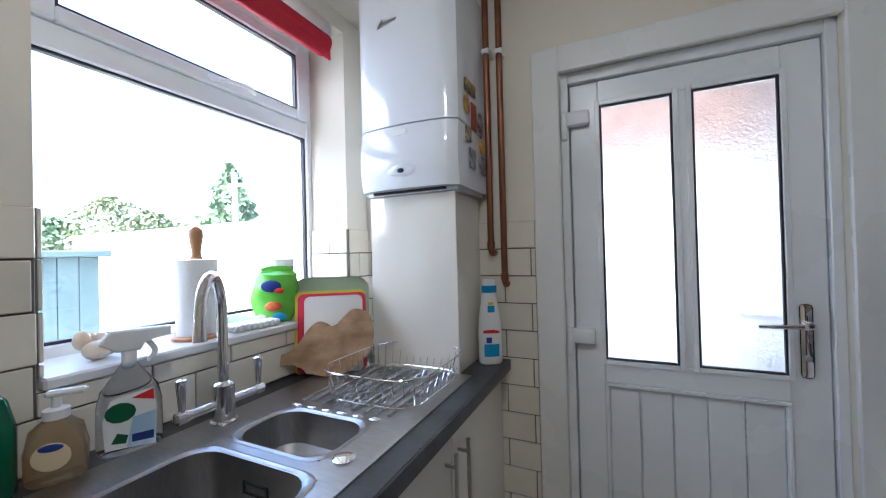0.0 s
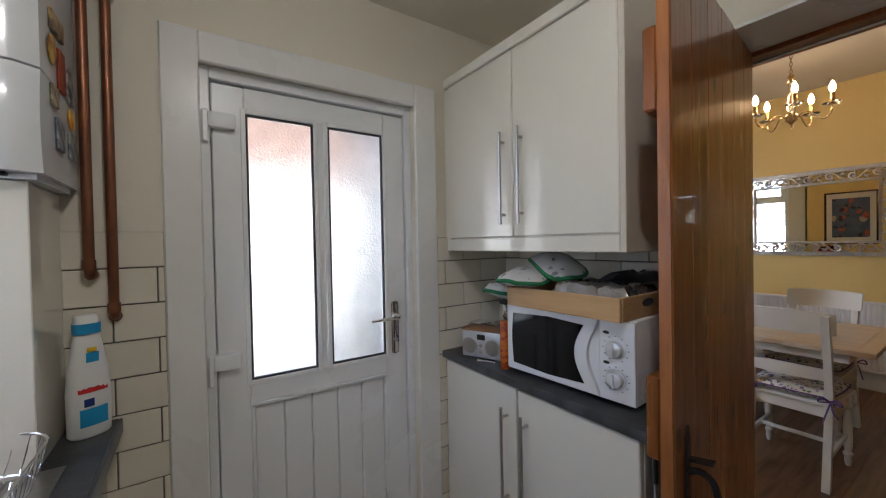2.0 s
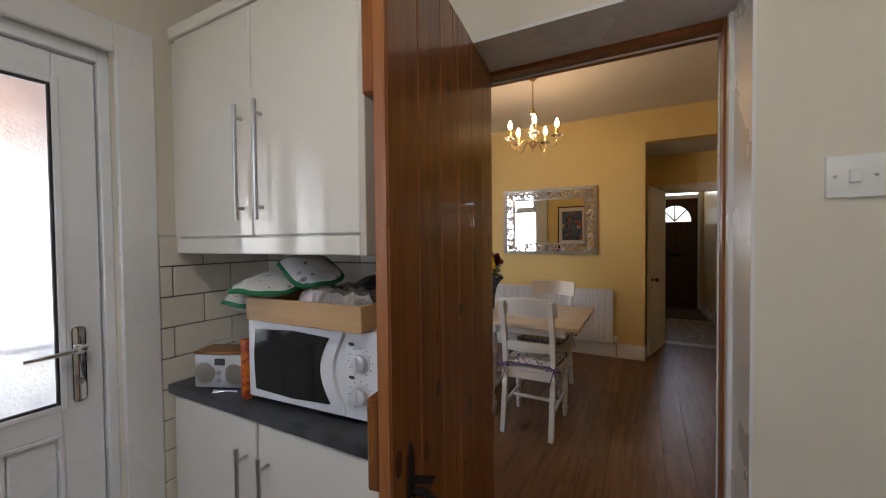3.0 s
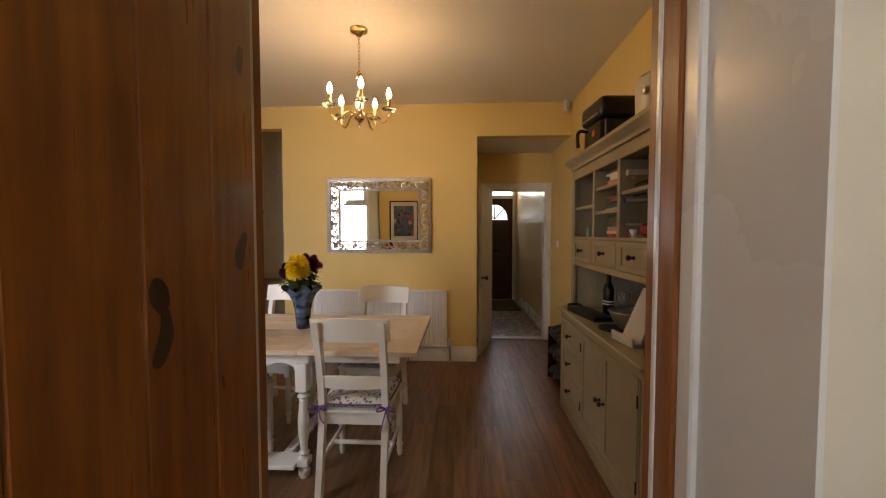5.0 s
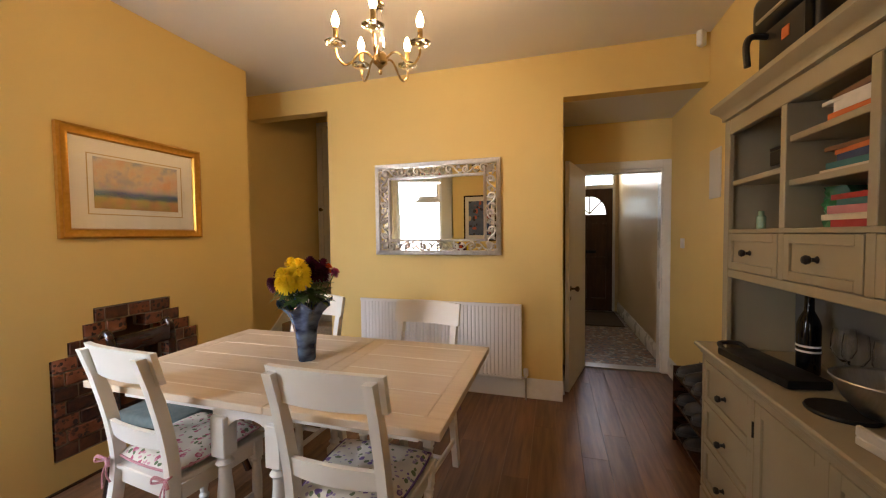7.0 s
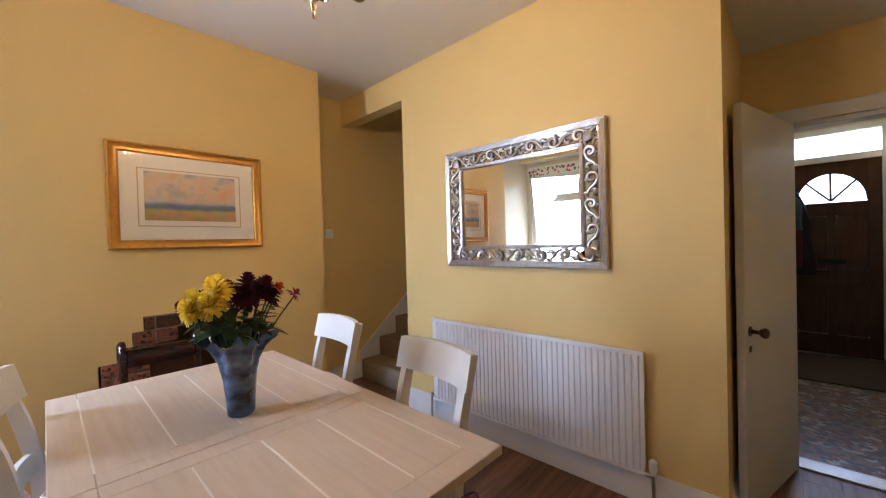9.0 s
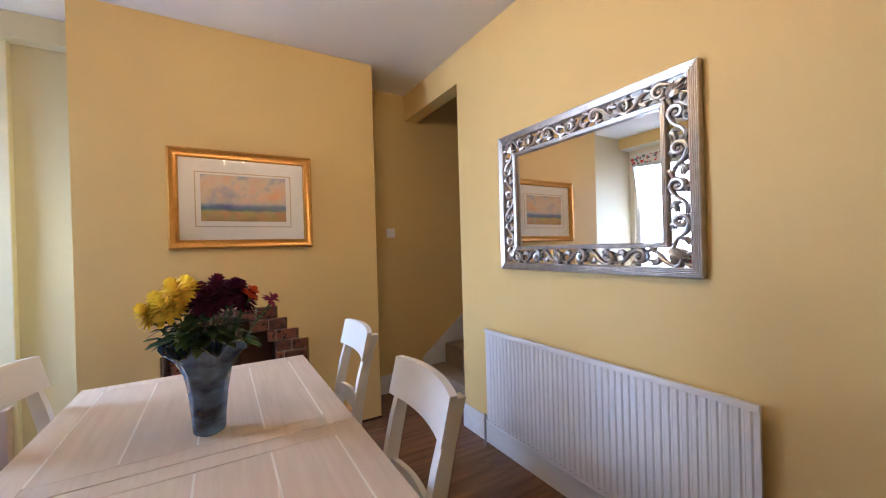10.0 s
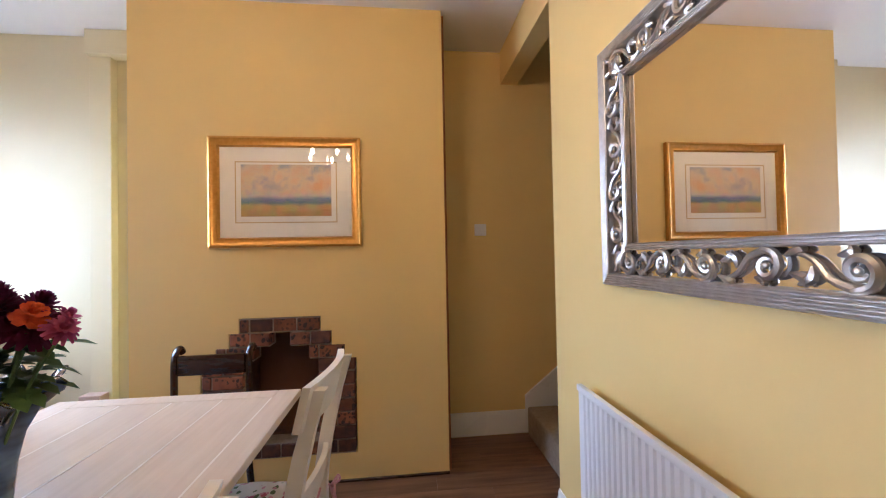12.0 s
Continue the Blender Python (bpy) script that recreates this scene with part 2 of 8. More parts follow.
WHITEWOOD = mat("ivory_painted_wood", (0.84, 0.82, 0.77), (0.80, 0.78, 0.73), 4.0, 0.36, bump=0.12, bscale=60)
GROOVE = mat("pale_inlay_line", (0.86, 0.80, 0.70), None, 10.0, 0.5)
DARKWOOD = mat("dark_mahogany", (0.045, 0.016, 0.008), (0.022, 0.008, 0.004), 8.0, 0.22, stretch=(1, 1, 5), coat=0.3)
TAUPE = mat("taupe_painted_dresser", (0.335, 0.285, 0.185), (0.305, 0.258, 0.165), 4.0, 0.42, bump=0.1, bscale=80)
TAUPEIN = mat("grey_painted_shelf_back", (0.17, 0.165, 0.15), (0.145, 0.14, 0.125), 4.0, 0.5, bump=0.1, bscale=80)
SILVER = mat("silver_leaf", (0.62, 0.59, 0.545), (0.46, 0.43, 0.39), 28.0, 0.36, 0.9, bump=0.25, bscale=120)
MIRROR = mat("mirror_silvering", (0.93, 0.93, 0.92), None, 1.0, 0.0, 1.0, rvar=0.0)
GOLD = mat("gilt_frame", (0.66, 0.36, 0.07), (0.54, 0.28, 0.045), 45.0, 0.34, 0.9, bump=0.08, bscale=200)
BRICK = mat("mottled_red_brick", (0.27, 0.10, 0.048), (0.15, 0.056, 0.030), 16.0, 0.85, bump=0.9, bscale=110, vary=0.35, contrast=0.2)
spots(BRICK, [(0.035, 0.024, 0.022), (0.10, 0.045, 0.028)], scale=34, size=0.42, density=0.5, shuffle=7.0)
BRICKDARK = mat("fired_black_brick", (0.020, 0.016, 0.017), (0.17, 0.066, 0.036), 22.0, 0.8, bump=0.9, bscale=110, vary=0.3, contrast=0.3)
MORTAR = mat("sooty_mortar", (0.38, 0.30, 0.22), (0.19, 0.14, 0.10), 18.0, 0.95, bump=0.8, bscale=150)
RADWHITE = mat("white_radiator_enamel", (0.80, 0.80, 0.80), (0.77, 0.77, 0.77), 2.0, 0.3, rvar=0.05)
CARPET = mat("beige_stair_carpet", (0.36, 0.28, 0.19), (0.26, 0.20, 0.13), 40.0, 1.0, bump=1.0, bscale=500)
RENDER = mat("white_painted_render", (0.78, 0.78, 0.75), (0.66, 0.66, 0.62), 1.8, 0.8, bump=0.5, bscale=50)
GRASS = mat("grass_and_earth", (0.06, 0.10, 0.03), (0.11, 0.11, 0.06), 2.5, 0.95, bump=1.0, bscale=30)
PAVING = mat("pale_concrete_paving", (0.45, 0.44, 0.41), (0.34, 0.33, 0.31), 2.0, 0.85, bump=0.5, bscale=60)
# unseen floor kept pale so that it throws light up onto the cupboards
BOUNCEFLOOR = mat("pale_bounce_floor", (0.60, 0.57, 0.52), (0.52, 0.49, 0.45), 4.0, 0.4)
PLASTICW = mat("white_plastic", (0.80, 0.80, 0.79), None, 3.0, 0.32)
PLASTICB = mat("black_plastic", (0.012, 0.012, 0.013), (0.02, 0.02, 0.02), 8.0, 0.3)

# ---------- kitchen shell ----------
KITCHEN = pose(0.033, 0.012, 0)
ROOM = KITCHEN
bm = bm_new()
box(bm, -1.33, 1.08, -1.5, 1.66, -0.12, 0.0)
structure("floor_kitchen", bm, BOUNCEFLOOR, "unseen kitchen floor, made pale to bounce light", "floor")
bm = bm_new()
box(bm, -1.33, 1.08, -1.5, 1.66, 2.35, 2.47)
structure("ceiling_kitchen", bm, CREAM, "cream painted kitchen ceiling", "ceiling")
# rear wall with the back door
bm = bm_new()
box(bm, -1.08, -0.214, 1.42, 1.66, 0, 2.35)
box(bm, 0.553, 1.08, 1.42, 1.66, 0, 2.35)
box(bm, -0.214, 0.553, 1.42, 1.66, 1.975, 2.35)
wall_door = structure("wall_north_kitchen", bm, CREAM, "cream kitchen wall, half tiled, around the back door", "wall")
# window wall
bm = bm_new()
box(bm, -1.36, -1.08, -1.5, 0.33, 0, 2.35)
box(bm, -1.36, -1.08, 1.28, 1.66, 0, 2.35)
box(bm, -1.36, -1.08, 0.33, 1.28, 0, 1.07)
box(bm, -1.36, -1.08, 0.33, 1.28, 2.28, 2.35)
wall_window = structure("wall_west_kitchen", bm, CREAM, "cream kitchen wall, tiled below, with the window", "wall")
# pier and back wall behind the camera
bm = bm_new()
box(bm, -1.33, 1.08, -1.7, -1.5, 0, 2.35)
structure("wall_south_kitchen", bm, CREAM, "plain cream kitchen wall", "wall")
bm = bm_new()
box(bm, 0.72, 1.08, -1.5, -0.47, 0, 2.35, 0.004)
structure("wall_pier", bm, CREAM, "plain cream wall return beside the doorway", "wall")

# ---------- wall between kitchen and dining room ----------
ROOM = Matrix()
bm = bm_new()
box(bm, 1.11, 1.30, -1.5, -0.215, 0, 2.81)
box(bm, 1.11, 1.30, 0.535, 1.82, 0, 2.81)
box(bm, 1.11, 1.30, -0.215, 0.535, 2.0, 2.81)
box(bm, 1.30, 1.415, -1.5, -0.212, 0, 2.81)
box(bm, 1.30, 1.415, 0.545, 1.82, 0, 2.81)
box(bm, 1.30, 1.415, -0.212, 0.545, 2.01, 2.81)
box(bm, 1.08, 1.20, 1.82, 2.08, 0, 2.81)
box(bm, 1.08, 1.20, 3.0, 3.3, 0, 2.81)
box(bm, 1.08, 1.20, 2.08, 3.0, 0, 0.95)
box(bm, 1.08, 1.20, 2.08, 3.0, 2.45, 2.81)
box(bm, 1.20, 1.415, 1.82, 3.07, 2.66, 2.81)
structure("wall_party", bm, CREAM, "thick cream wall between kitchen and dining room", "wall")
# dining-room faces of that wall
bm = bm_new()
box(bm, 1.415, 1.43, -1.02, -0.212, 0, 2.81)
box(bm, 1.415, 1.43, 0.545, 1.82, 0, 2.81)
box(bm, 1.415, 1.43, -0.212, 0.545, 2.01, 2.81)
box(bm, 1.415, 1.43, 1.82, 3.07, 2.66, 2.81)
structure("wall_west_dining", bm, YELLOW, "yellow plastered dining room wall by the window", "wall")
bm = bm_new()
box(bm, 1.20, 1.43, 1.80, 1.82, 0, 2.66)
structure("wall_window_reveal", bm, ALCOVE, "pale cream window reveal", "wall")

# ---------- dining room shell ----------
bm = bm_new()
box(bm, 1.20, 2.557, 3.07, 3.3, 0, 2.81)
structure("wall_alcove", bm, ALCOVE, "pale cream alcove wall beside the window", "wall")
bm = bm_new()
box(bm, 2.557, 4.945, 3.07, 3.3, 0, 2.81)
structure("wall_north_dining", bm, YELLOW, "yellow plastered wall by the stairs", "wall")
bm = bm_new()
box(bm, 4.945, 6.1, 3.07, 3.3, 0, 3.2)
structure("wall_stair_north", bm, YELLOW, "yellow plastered wall along the stairs", "wall")
bm = bm_new()
box(bm, 2.557, 2.93, 2.625, 3.07, 0, 2.81)
box(bm, 3.795, 4.335, 2.625, 3.07, 0, 2.81)
box(bm, 2.93, 3.795, 2.625, 3.07, 0.97, 2.81)
box(bm, 2.93, 3.795, 2.625, 3.07, 0, 0.165)
box(bm, 2.93, 3.795, 2.90, 3.07, 0.165, 0.97)
# stepped plaster above the brick surround
for x0, x1, z0 in ((2.93, 3.01, 0.72), (3.73, 3.795, 0.72), (3.01, 3.083, 0.80), (3.655, 3.73, 0.80), (3.083, 3.138, 0.883), (3.593, 3.655, 0.883)):
    box(bm, x0, x1, 2.625, 2.90, z0, 0.97)
breast = structure("chimney_breast", bm, YELLOW, "yellow chimney breast with a brick fireplace", "wall")
bm = bm_new()
box(bm, 4.82, 4.945, -0.015, 2.14, 0, 2.81)
box(bm, 4.82, 4.945, -1.02, -0.015, 2.460, 2.81)
box(bm, 4.82, 4.945, 2.14, 3.07, 2.57, 2.81)
structure("wall_east_dining", bm, YELLOW, "yellow wall with openings to hall and stairs", "wall")
bm = bm_new()
box(bm, 1.43, 5.72, -1.22, -1.02, 0, 2.81)
structure("wall_south_dining", bm, YELLOW, "yellow plastered wall behind the dresser", "wall")
bm = bm_new()
box(bm, 1.0, 5.0, -1.6, 3.4, 2.81, 2.95)
structure("ceiling_dining", bm, CEILING, "off-white dining room ceiling", "ceiling")
bm = bm_new()
box(bm, 1.08, 4.96, -1.22, 3.3, -0.14, -0.012)
box(bm, 4.96, 5.72, -1.22, 0.0, -0.14, -0.012)
box(bm, 4.96, 6.1, 2.02, 3.3, -0.14, -0.012)
floor_dining = structure("floor_dining", bm, LAMINATE, "dark oak laminate floor", "floor")
# lobby
bm = bm_new()
box(bm, 4.945, 5.72, -1.02, -0.015, 2.465, 2.6)
structure("ceiling_lobby", bm, CEILING, "white lobby ceiling", "ceiling")
bm = bm_new()
box(bm, 4.945, 5.82, -0.015, 0.085, 0, 2.6)
structure("wall_lobby", bm, YELLOW, "yellow lobby side wall", "wall")
bm = bm_new()
box(bm, 5.72, 5.82, -1.02, -0.965, 0, 2.6)
box(bm, 5.72, 5.82, -0.195, -0.015, 0, 2.6)
box(bm, 5.80, 5.84, 0.0855, 0.2, 0, 2.7)
box(bm, 5.72, 5.82, -0.965, -0.195, 2.0, 2.6)
structure("wall_hall_door", bm, YELLOW, "yellow wall above the hall doorway", "wall")
# hall
bm = bm_new()
box(bm, 5.72, 9.0, -1.22, -1.02, 0, 2.7)
structure("wall_hall_south", bm, HALLWALL, "cream hall wall with a soft sheen", "wall")
bm = bm_new()
box(bm, 5.82, 9.0, 0.10, 0.2, 0, 2.7)
structure("wall_hall_north", bm, HALLWALL, "cream hall wall", "wall")
bm = bm_new()
box(bm, 5.82, 9.0, -1.02, 0.1, 2.6, 2.7)
structure("ceiling_hall", bm, CEILING, "white hall ceiling", "ceiling")
HALLTILE = mat("mosaic_hall_floor", (0.34, 0.25, 0.17), (0.22, 0.14, 0.09), 6.0, 0.35, bump=0.2)
spots(HALLTILE, [(0.45, 0.42, 0.36), (0.20, 0.10, 0.07), (0.10, 0.12, 0.13)], scale=14, size=0.5, density=0.5)
bm = bm_new()
box(bm, 5.72, 9.0, -1.22, 0.2, -0.14, 0.0)
structure("floor_hall", bm, HALLTILE, "patterned mosaic tile hall floor", "floor")
bm = bm_new()
box(bm, 8.76, 9.0, -1.02, -0.965, 0, 2.6)
box(bm, 8.76, 9.0, -0.13, 0.10, 0, 2.6)
box(bm, 8.76, 9.0, -0.965, -0.13, 2.52, 2.6)
structure("wall_front", bm, HALLWALL, "front wall of the hall around the street door", "wall")

# ---------- stairs ----------
bm = bm_new()
box(bm, 4.945, 6.1, 2.02, 2.138, 0, 3.2)
structure("wall_stair_side", bm, YELLOW, "yellow staircase wall", "wall")
bm = bm_new()
box(bm, 4.945, 6.1, 2.14, 3.07, 3.1, 3.2)
box(bm, 4.86, 4.944, 2.02, 3.3, 2.951, 3.2)
structure("ceiling_stairs", bm, CEILING, "white ceiling over the stairs", "ceiling")
bm = bm_new()
box(bm, 6.0, 6.1, 2.14, 3.07, 0, 3.1)
structure("wall_stair_end", bm, YELLOW, "yellow wall at the head of the steps", "wall")

# ---------- outside ----------
bm = bm_new()
box(bm, -400, 400, -400, 400, -0.9, -0.3)
structure("ground", bm, GRASS, "garden ground running to the distance", "ground")
bm = bm_new()
box(bm, -5.0, 1.08, 1.66, 3.3, -0.3, -0.06)
box(bm, -5.0, -1.33, -4, 1.66, -0.3, -0.06)
structure("pavement_yard", bm, PAVING, "pale concrete back yard paving", "paving")

# ---------- back door (upvc, half glazed) ----------
ROOM = KITCHEN
door = tagged(new("door_1"), "white upvc back door with two frosted panes", "door", kind="structure")
door.matrix_basis = ROOM
bm = bm_new()
for x0, x1, z0, z1 in ((-0.312, -0.214, 0, 2.062), (0.553, 0.656, 0, 2.062), (-0.214, 0.553, 1.967, 2.062)):
    box(bm, x0, x1, 1.406, 1.424, z0, z1, 0.004)
part("architrave", bm, GLOSS, door, "white painted flat architrave")
bm = bm_new()
for x0, x1, z0, z1 in ((-0.214, -0.186, 0, 1.975), (0.525, 0.553, 0, 1.975), (-0.186, 0.525, 1.935, 1.975)):
    box(bm, x0, x1, 1.45, 1.62, z0, z1, 0.003)
part("frame", bm, UPVC, door)
DY = 1.465
GX = ((-0.086, 0.148), (0.194, 0.428))
bm = bm_new()
box(bm, -0.182, GX[0][0], DY, DY + 0.06, 0.02, 1.93, 0.004)
box(bm, GX[1][1], 0.522, DY, DY + 0.06, 0.02, 1.93, 0.004)
box(bm, GX[0][0], GX[1][1], DY, DY + 0.06, 1.845, 1.93, 0.003)
box(bm, GX[0][0], GX[1][1], DY, DY + 0.06, 0.845, 0.922, 0.003)
box(bm, GX[0][1], GX[1][0], DY, DY + 0.06, 0.922, 1.845, 0.003)
box(bm, GX[0][0], GX[1][1], DY, DY + 0.06, 0.02, 0.14, 0.003)
leaf = part("leaf", bm, UPVC, door)
for x0, x1 in GX:
    for name, d, mt, w in (("glazing_bead", 0.006, UPVC, 0.016), ("gasket", 0.003, BEAD, 0.007)):
        bm = bm_new()
        o = 0.0 if name == "glazing_bead" else 0.016
        y0 = DY - d if name == "glazing_bead" else DY - 0.002
        for a in ((x0 - 0.012 + o, x0 - 0.012 + o + w, 0.91 + o, 1.857 - o), (x1 + 0.012 - o - w, x1 + 0.012 - o, 0.91 + o, 1.857 - o),
                  (x0 - 0.012 + o + w, x1 + 0.012 - o - w, 0.91 + o, 0.91 + o + w), (x0 - 0.012 + o + w, x1 + 0.012 - o - w, 1.857 - o - w, 1.857 - o)):
            box(bm, a[0], a[1], y0, y0 + 0.012, a[2], a[3], 0.002)
        part(name, bm, mt, leaf)
    bm = bm_new()
    box(bm, x0, x1, DY + 0.024, DY + 0.030, 0.922, 1.845)
    g = part("pane", bm, FROST, leaf, "obscured glass pane")
    g.visible_shadow = False
bm = bm_new()
box(bm, GX[0][0], GX[1][1], DY + 0.045, DY + 0.058, 0.14, 0.845)
part("panel_back", bm, UPVC, leaf)
bm = bm_new()
box(bm, -0.204, 0.542, DY + 0.061, DY + 0.075, 1.90, 1.95)
box(bm, -0.204, -0.164, DY + 0.061, DY + 0.075, 0.0, 1.90)
box(bm, 0.505, 0.542, DY + 0.061, DY + 0.075, 0.0, 1.90)
box(bm, -0.164, 0.505, DY - 0.02, DY + 0.075, -0.01, 0.018)
part("door_stop", bm, UPVC, door)
bw = (GX[1][1] - GX[0][0] - 0.02) / 5
for i in range(5):
    bm = bm_new()
    x0 = GX[0][0] + 0.01 + i * bw
    box(bm, x0 + 0.001, x0 + bw - 0.001, DY + 0.014, DY + 0.044, 0.14, 0.835, 0.004)
    part("panel_board", bm, UPVC, leaf)
bm = bm_new()
for a in ((GX[0][0], GX[1][1], 0.833, 0.845), (GX[0][0], GX[0][0] + 0.01, 0.14, 0.833), (GX[1][1] - 0.01, GX[1][1], 0.14, 0.833)):
    box(bm, a[0], a[1], DY - 0.004, DY + 0.02, a[2], a[3], 0.002)
part("panel_bead", bm, UPVC, leaf)
for z in (1.80, 1.01, 0.25):
    bm = bm_new()
    box(bm, -0.194, -0.114, DY - 0.036, DY + 0.002, z - 0.026, z + 0.026, 0.010, 2)
    box(bm, -0.210, -0.190, DY - 0.032, DY + 0.002, z - 0.075, z + 0.03, 0.005)
    part("hinge", bm, UPVC, door)
bm = bm_new()
box(bm, 0.448, 0.480, DY - 0.014, DY + 0.001, 0.925, 1.145, 0.012, 2)
hplate = part("handle_plate", bm, CHROME, leaf, "polished chrome handle plate")
bm = bm_new()
tube(bm, spline([(0.464, DY - 0.012, 1.085), (0.464, DY - 0.05, 1.085), (0.440, DY - 0.06, 1.085), (0.39, DY - 0.058, 1.082), (0.340, DY - 0.055, 1.080)]), [0.012] * 5 + [0.011] * 8 + [0.008] * 8 + [0.006] * 4, 10, flat=0.8)
part("lever", bm, CHROME, hplate)
bm = bm_new()
lathe(bm, [(0.009, 0), (0.009, 0.004), (0.004, 0.004), (0.004, 0.001)], seg=12, m=pose(0.464, DY - 0.014, 0.985, 90))
part("keyhole", bm, NICKEL, hplate)
# outer lever seen through the glass
bm = bm_new()
tube(bm, [(0.464, DY + 0.06, 1.085), (0.464, DY + 0.11, 1.085), (0.33, DY + 0.11, 1.085)], 0.009, 8)
part("outer_lever", bm, CHROME, door)

# ---------- kitchen window ----------
win = tagged(new("window_1"), "white upvc kitchen window with a top-hung vent", "window", kind="structure")
win.matrix_basis = ROOM
bm = bm_new()
FX0, FX1 = -1.345, -1.275
box(bm, FX0, FX1, 0.33, 0.375, 1.10, 2.28, 0.004)
box(bm, FX0, FX1, 1.255, 1.30, 1.10, 2.28, 0.004)
box(bm, FX0, FX1, 0.375, 1.255, 1.09, 1.125, 0.004)
box(bm, FX0, FX1, 0.375, 1.255, 2.23, 2.28, 0.004)
box(bm, FX0, FX1, 0.375, 1.255, 1.848, 1.915, 0.004)
frame1 = part("window_frame", bm, UPVC, win)
bm = bm_new()
for a in ((0.375, 0.43, 1.915, 2.23), (1.195, 1.25, 1.915, 2.23), (0.43, 1.195, 1.915, 1.955), (0.43, 1.195, 2.19, 2.23)):
    box(bm, FX0 + 0.02, FX1 + 0.016, a[0], a[1], a[2], a[3], 0.005)
vent = part("vent_sash", bm, UPVC, win)
for y0, y1, z0, z1, dx in ((0.375, 1.255, 1.125, 1.848, 0.0), (0.43, 1.195, 1.955, 2.19, 0.02)):
    bm = bm_new()
    for a in ((y0, y0 + 0.008, z0, z1), (y1 - 0.008, y1, z0, z1), (y0 + 0.008, y1 - 0.008, z0, z0 + 0.008), (y0 + 0.008, y1 - 0.008, z1 - 0.008, z1)):
        box(bm, FX1 - 0.03 + dx, FX1 - 0.012 + dx, a[0], a[1], a[2], a[3])
    part("gasket", bm, BEAD, win)
    bm = bm_new()
    box(bm, FX1 - 0.034 + dx, FX1 - 0.030 + dx, y0, y1, z0, z1)
    part("pane", bm, GLASS, win).visible_shadow = False
bm = bm_new()
box(bm, FX1 + 0.014, FX1 + 0.03, 0.80, 0.86, 1.922, 1.942, 0.005)
tube(bm, spline([(FX1 + 0.03, 0.83, 1.932), (FX1 + 0.045, 0.86, 1.933), (FX1 + 0.045, 0.93, 1.940), (FX1 + 0.04, 0.965, 1.930)]), 0.008, 8)
part("catch", bm, PLASTICW, vent, "white window catch")
bm = bm_new()
box(bm, -1.285, -1.062, 0.335, 1.277, 1.070, 1.096, 0.005)
part("window_sill", bm, PLASTICW, win, "white window board")

blind = thing("roller_blind", pose(-1.12, 0, 0), "red fabric roller blind rolled up at the window head", "blind")
RED = mat("red_blind_fabric", (0.46, 0.012, 0.03), (0.38, 0.01, 0.024), 30.0, 0.75, bump=0.4, bscale=300)
bm = bm_new()
lathe(bm, [(0.045, 0), (0.045, 0.85)], seg=20, m=pose(0, 0.355, 2.20, -90))
part("rolled_fabric", bm, RED, blind)
bm = bm_new()
box(bm, 0.030, 0.040, 0.357, 1.203, 2.126, 2.20, 0.003)
part("bottom_drop", bm, RED, blind)
for y in (0.338, 1.206):
    bm = bm_new()
    box(bm, -0.03, 0.03, y, y + 0.012, 2.17, 2.28, 0.003)
    part("bracket", bm, PLASTICW, blind)

# ---------- base cabinets and worktops ----------


def bar_handle(parent, c, length, axis="z", out=(1, 0, 0)):
    c, out = Vector(c), Vector(out)
    d = Vector((0, 0, 1)) if axis == "z" else Vector((0, 1, 0))
    bm = bm_new()
    cyl(bm, c - d * length / 2 + out * 0.032, c + d * length / 2 + out * 0.032, 0.006, seg=10)
    for s in (-1, 1):
        cyl(bm, c + d * s * (length / 2 - 0.035), c + d * s * (length / 2 - 0.035) + out * 0.03, 0.005, seg=8)
    return part("handle", bm, NICKEL, parent, "brushed steel bar handle")


base_l = thing("base_cabinet", pose(0, 0, 0), "cream gloss base cabinet under the sink worktop", "cabinet")
bm = bm_new()
box(bm, -1.06, -0.475, -1.48, 1.41, 0.10, 0.70)
box(bm, -1.06, -0.475, 1.172, 1.41, 0.70, 0.868)
box(bm, -1.06, -0.475, -1.48, 0.13, 0.70, 0.868)
box(bm, -0.478, -0.475, 0.13, 1.172, 0.70, 0.868)
part("body", bm, UNIT, base_l)
bm = bm_new()
box(bm, -1.06, -0.52, -1.48, 1.41, 0.0, 0.10)
part("plinth", bm, UNIT, base_l)
for y0, y1, hy in ((0.925, 1.41, 0.965), (0.43, 0.92, 0.88), (-0.07, 0.425, 0.0), (-0.57, -0.075, -0.12), (-1.07, -0.575, -1.0)):
    bm = bm_new()
    box(bm, -0.474, -0.455, y0 + 0.002, y1 - 0.002, 0.105, 0.855, 0.003)
    d = part("door", bm, UNIT, base_l)
    bar_handle(d, (-0.455, hy, 0.70), 0.22)
wt = thing("worktop", pose(0, 0, 0), "dark slate-effect laminate worktop around the sink", "worktop")
bm = bm_new()
xs, ys = (-1.08, -0.99, -0.49, -0.4255), (-1.5, 0.14, 1.165, 1.42)
for i in range(3):
    for j in range(3):
        if not i == j == 1:
            box(bm, xs[i], xs[i + 1], ys[j], ys[j + 1], 0.87, 0.91)
bmesh.ops.remove_doubles(bm, verts=bm.verts, dist=0.0001)
part("slab", bm, SLATE, wt)
bm = bm_new()
box(bm, -0.4254, -0.418, -1.5, 1.42, 0.87, 0.91, 0.003, 2)
part("front_edge", bm, SLATE, wt)

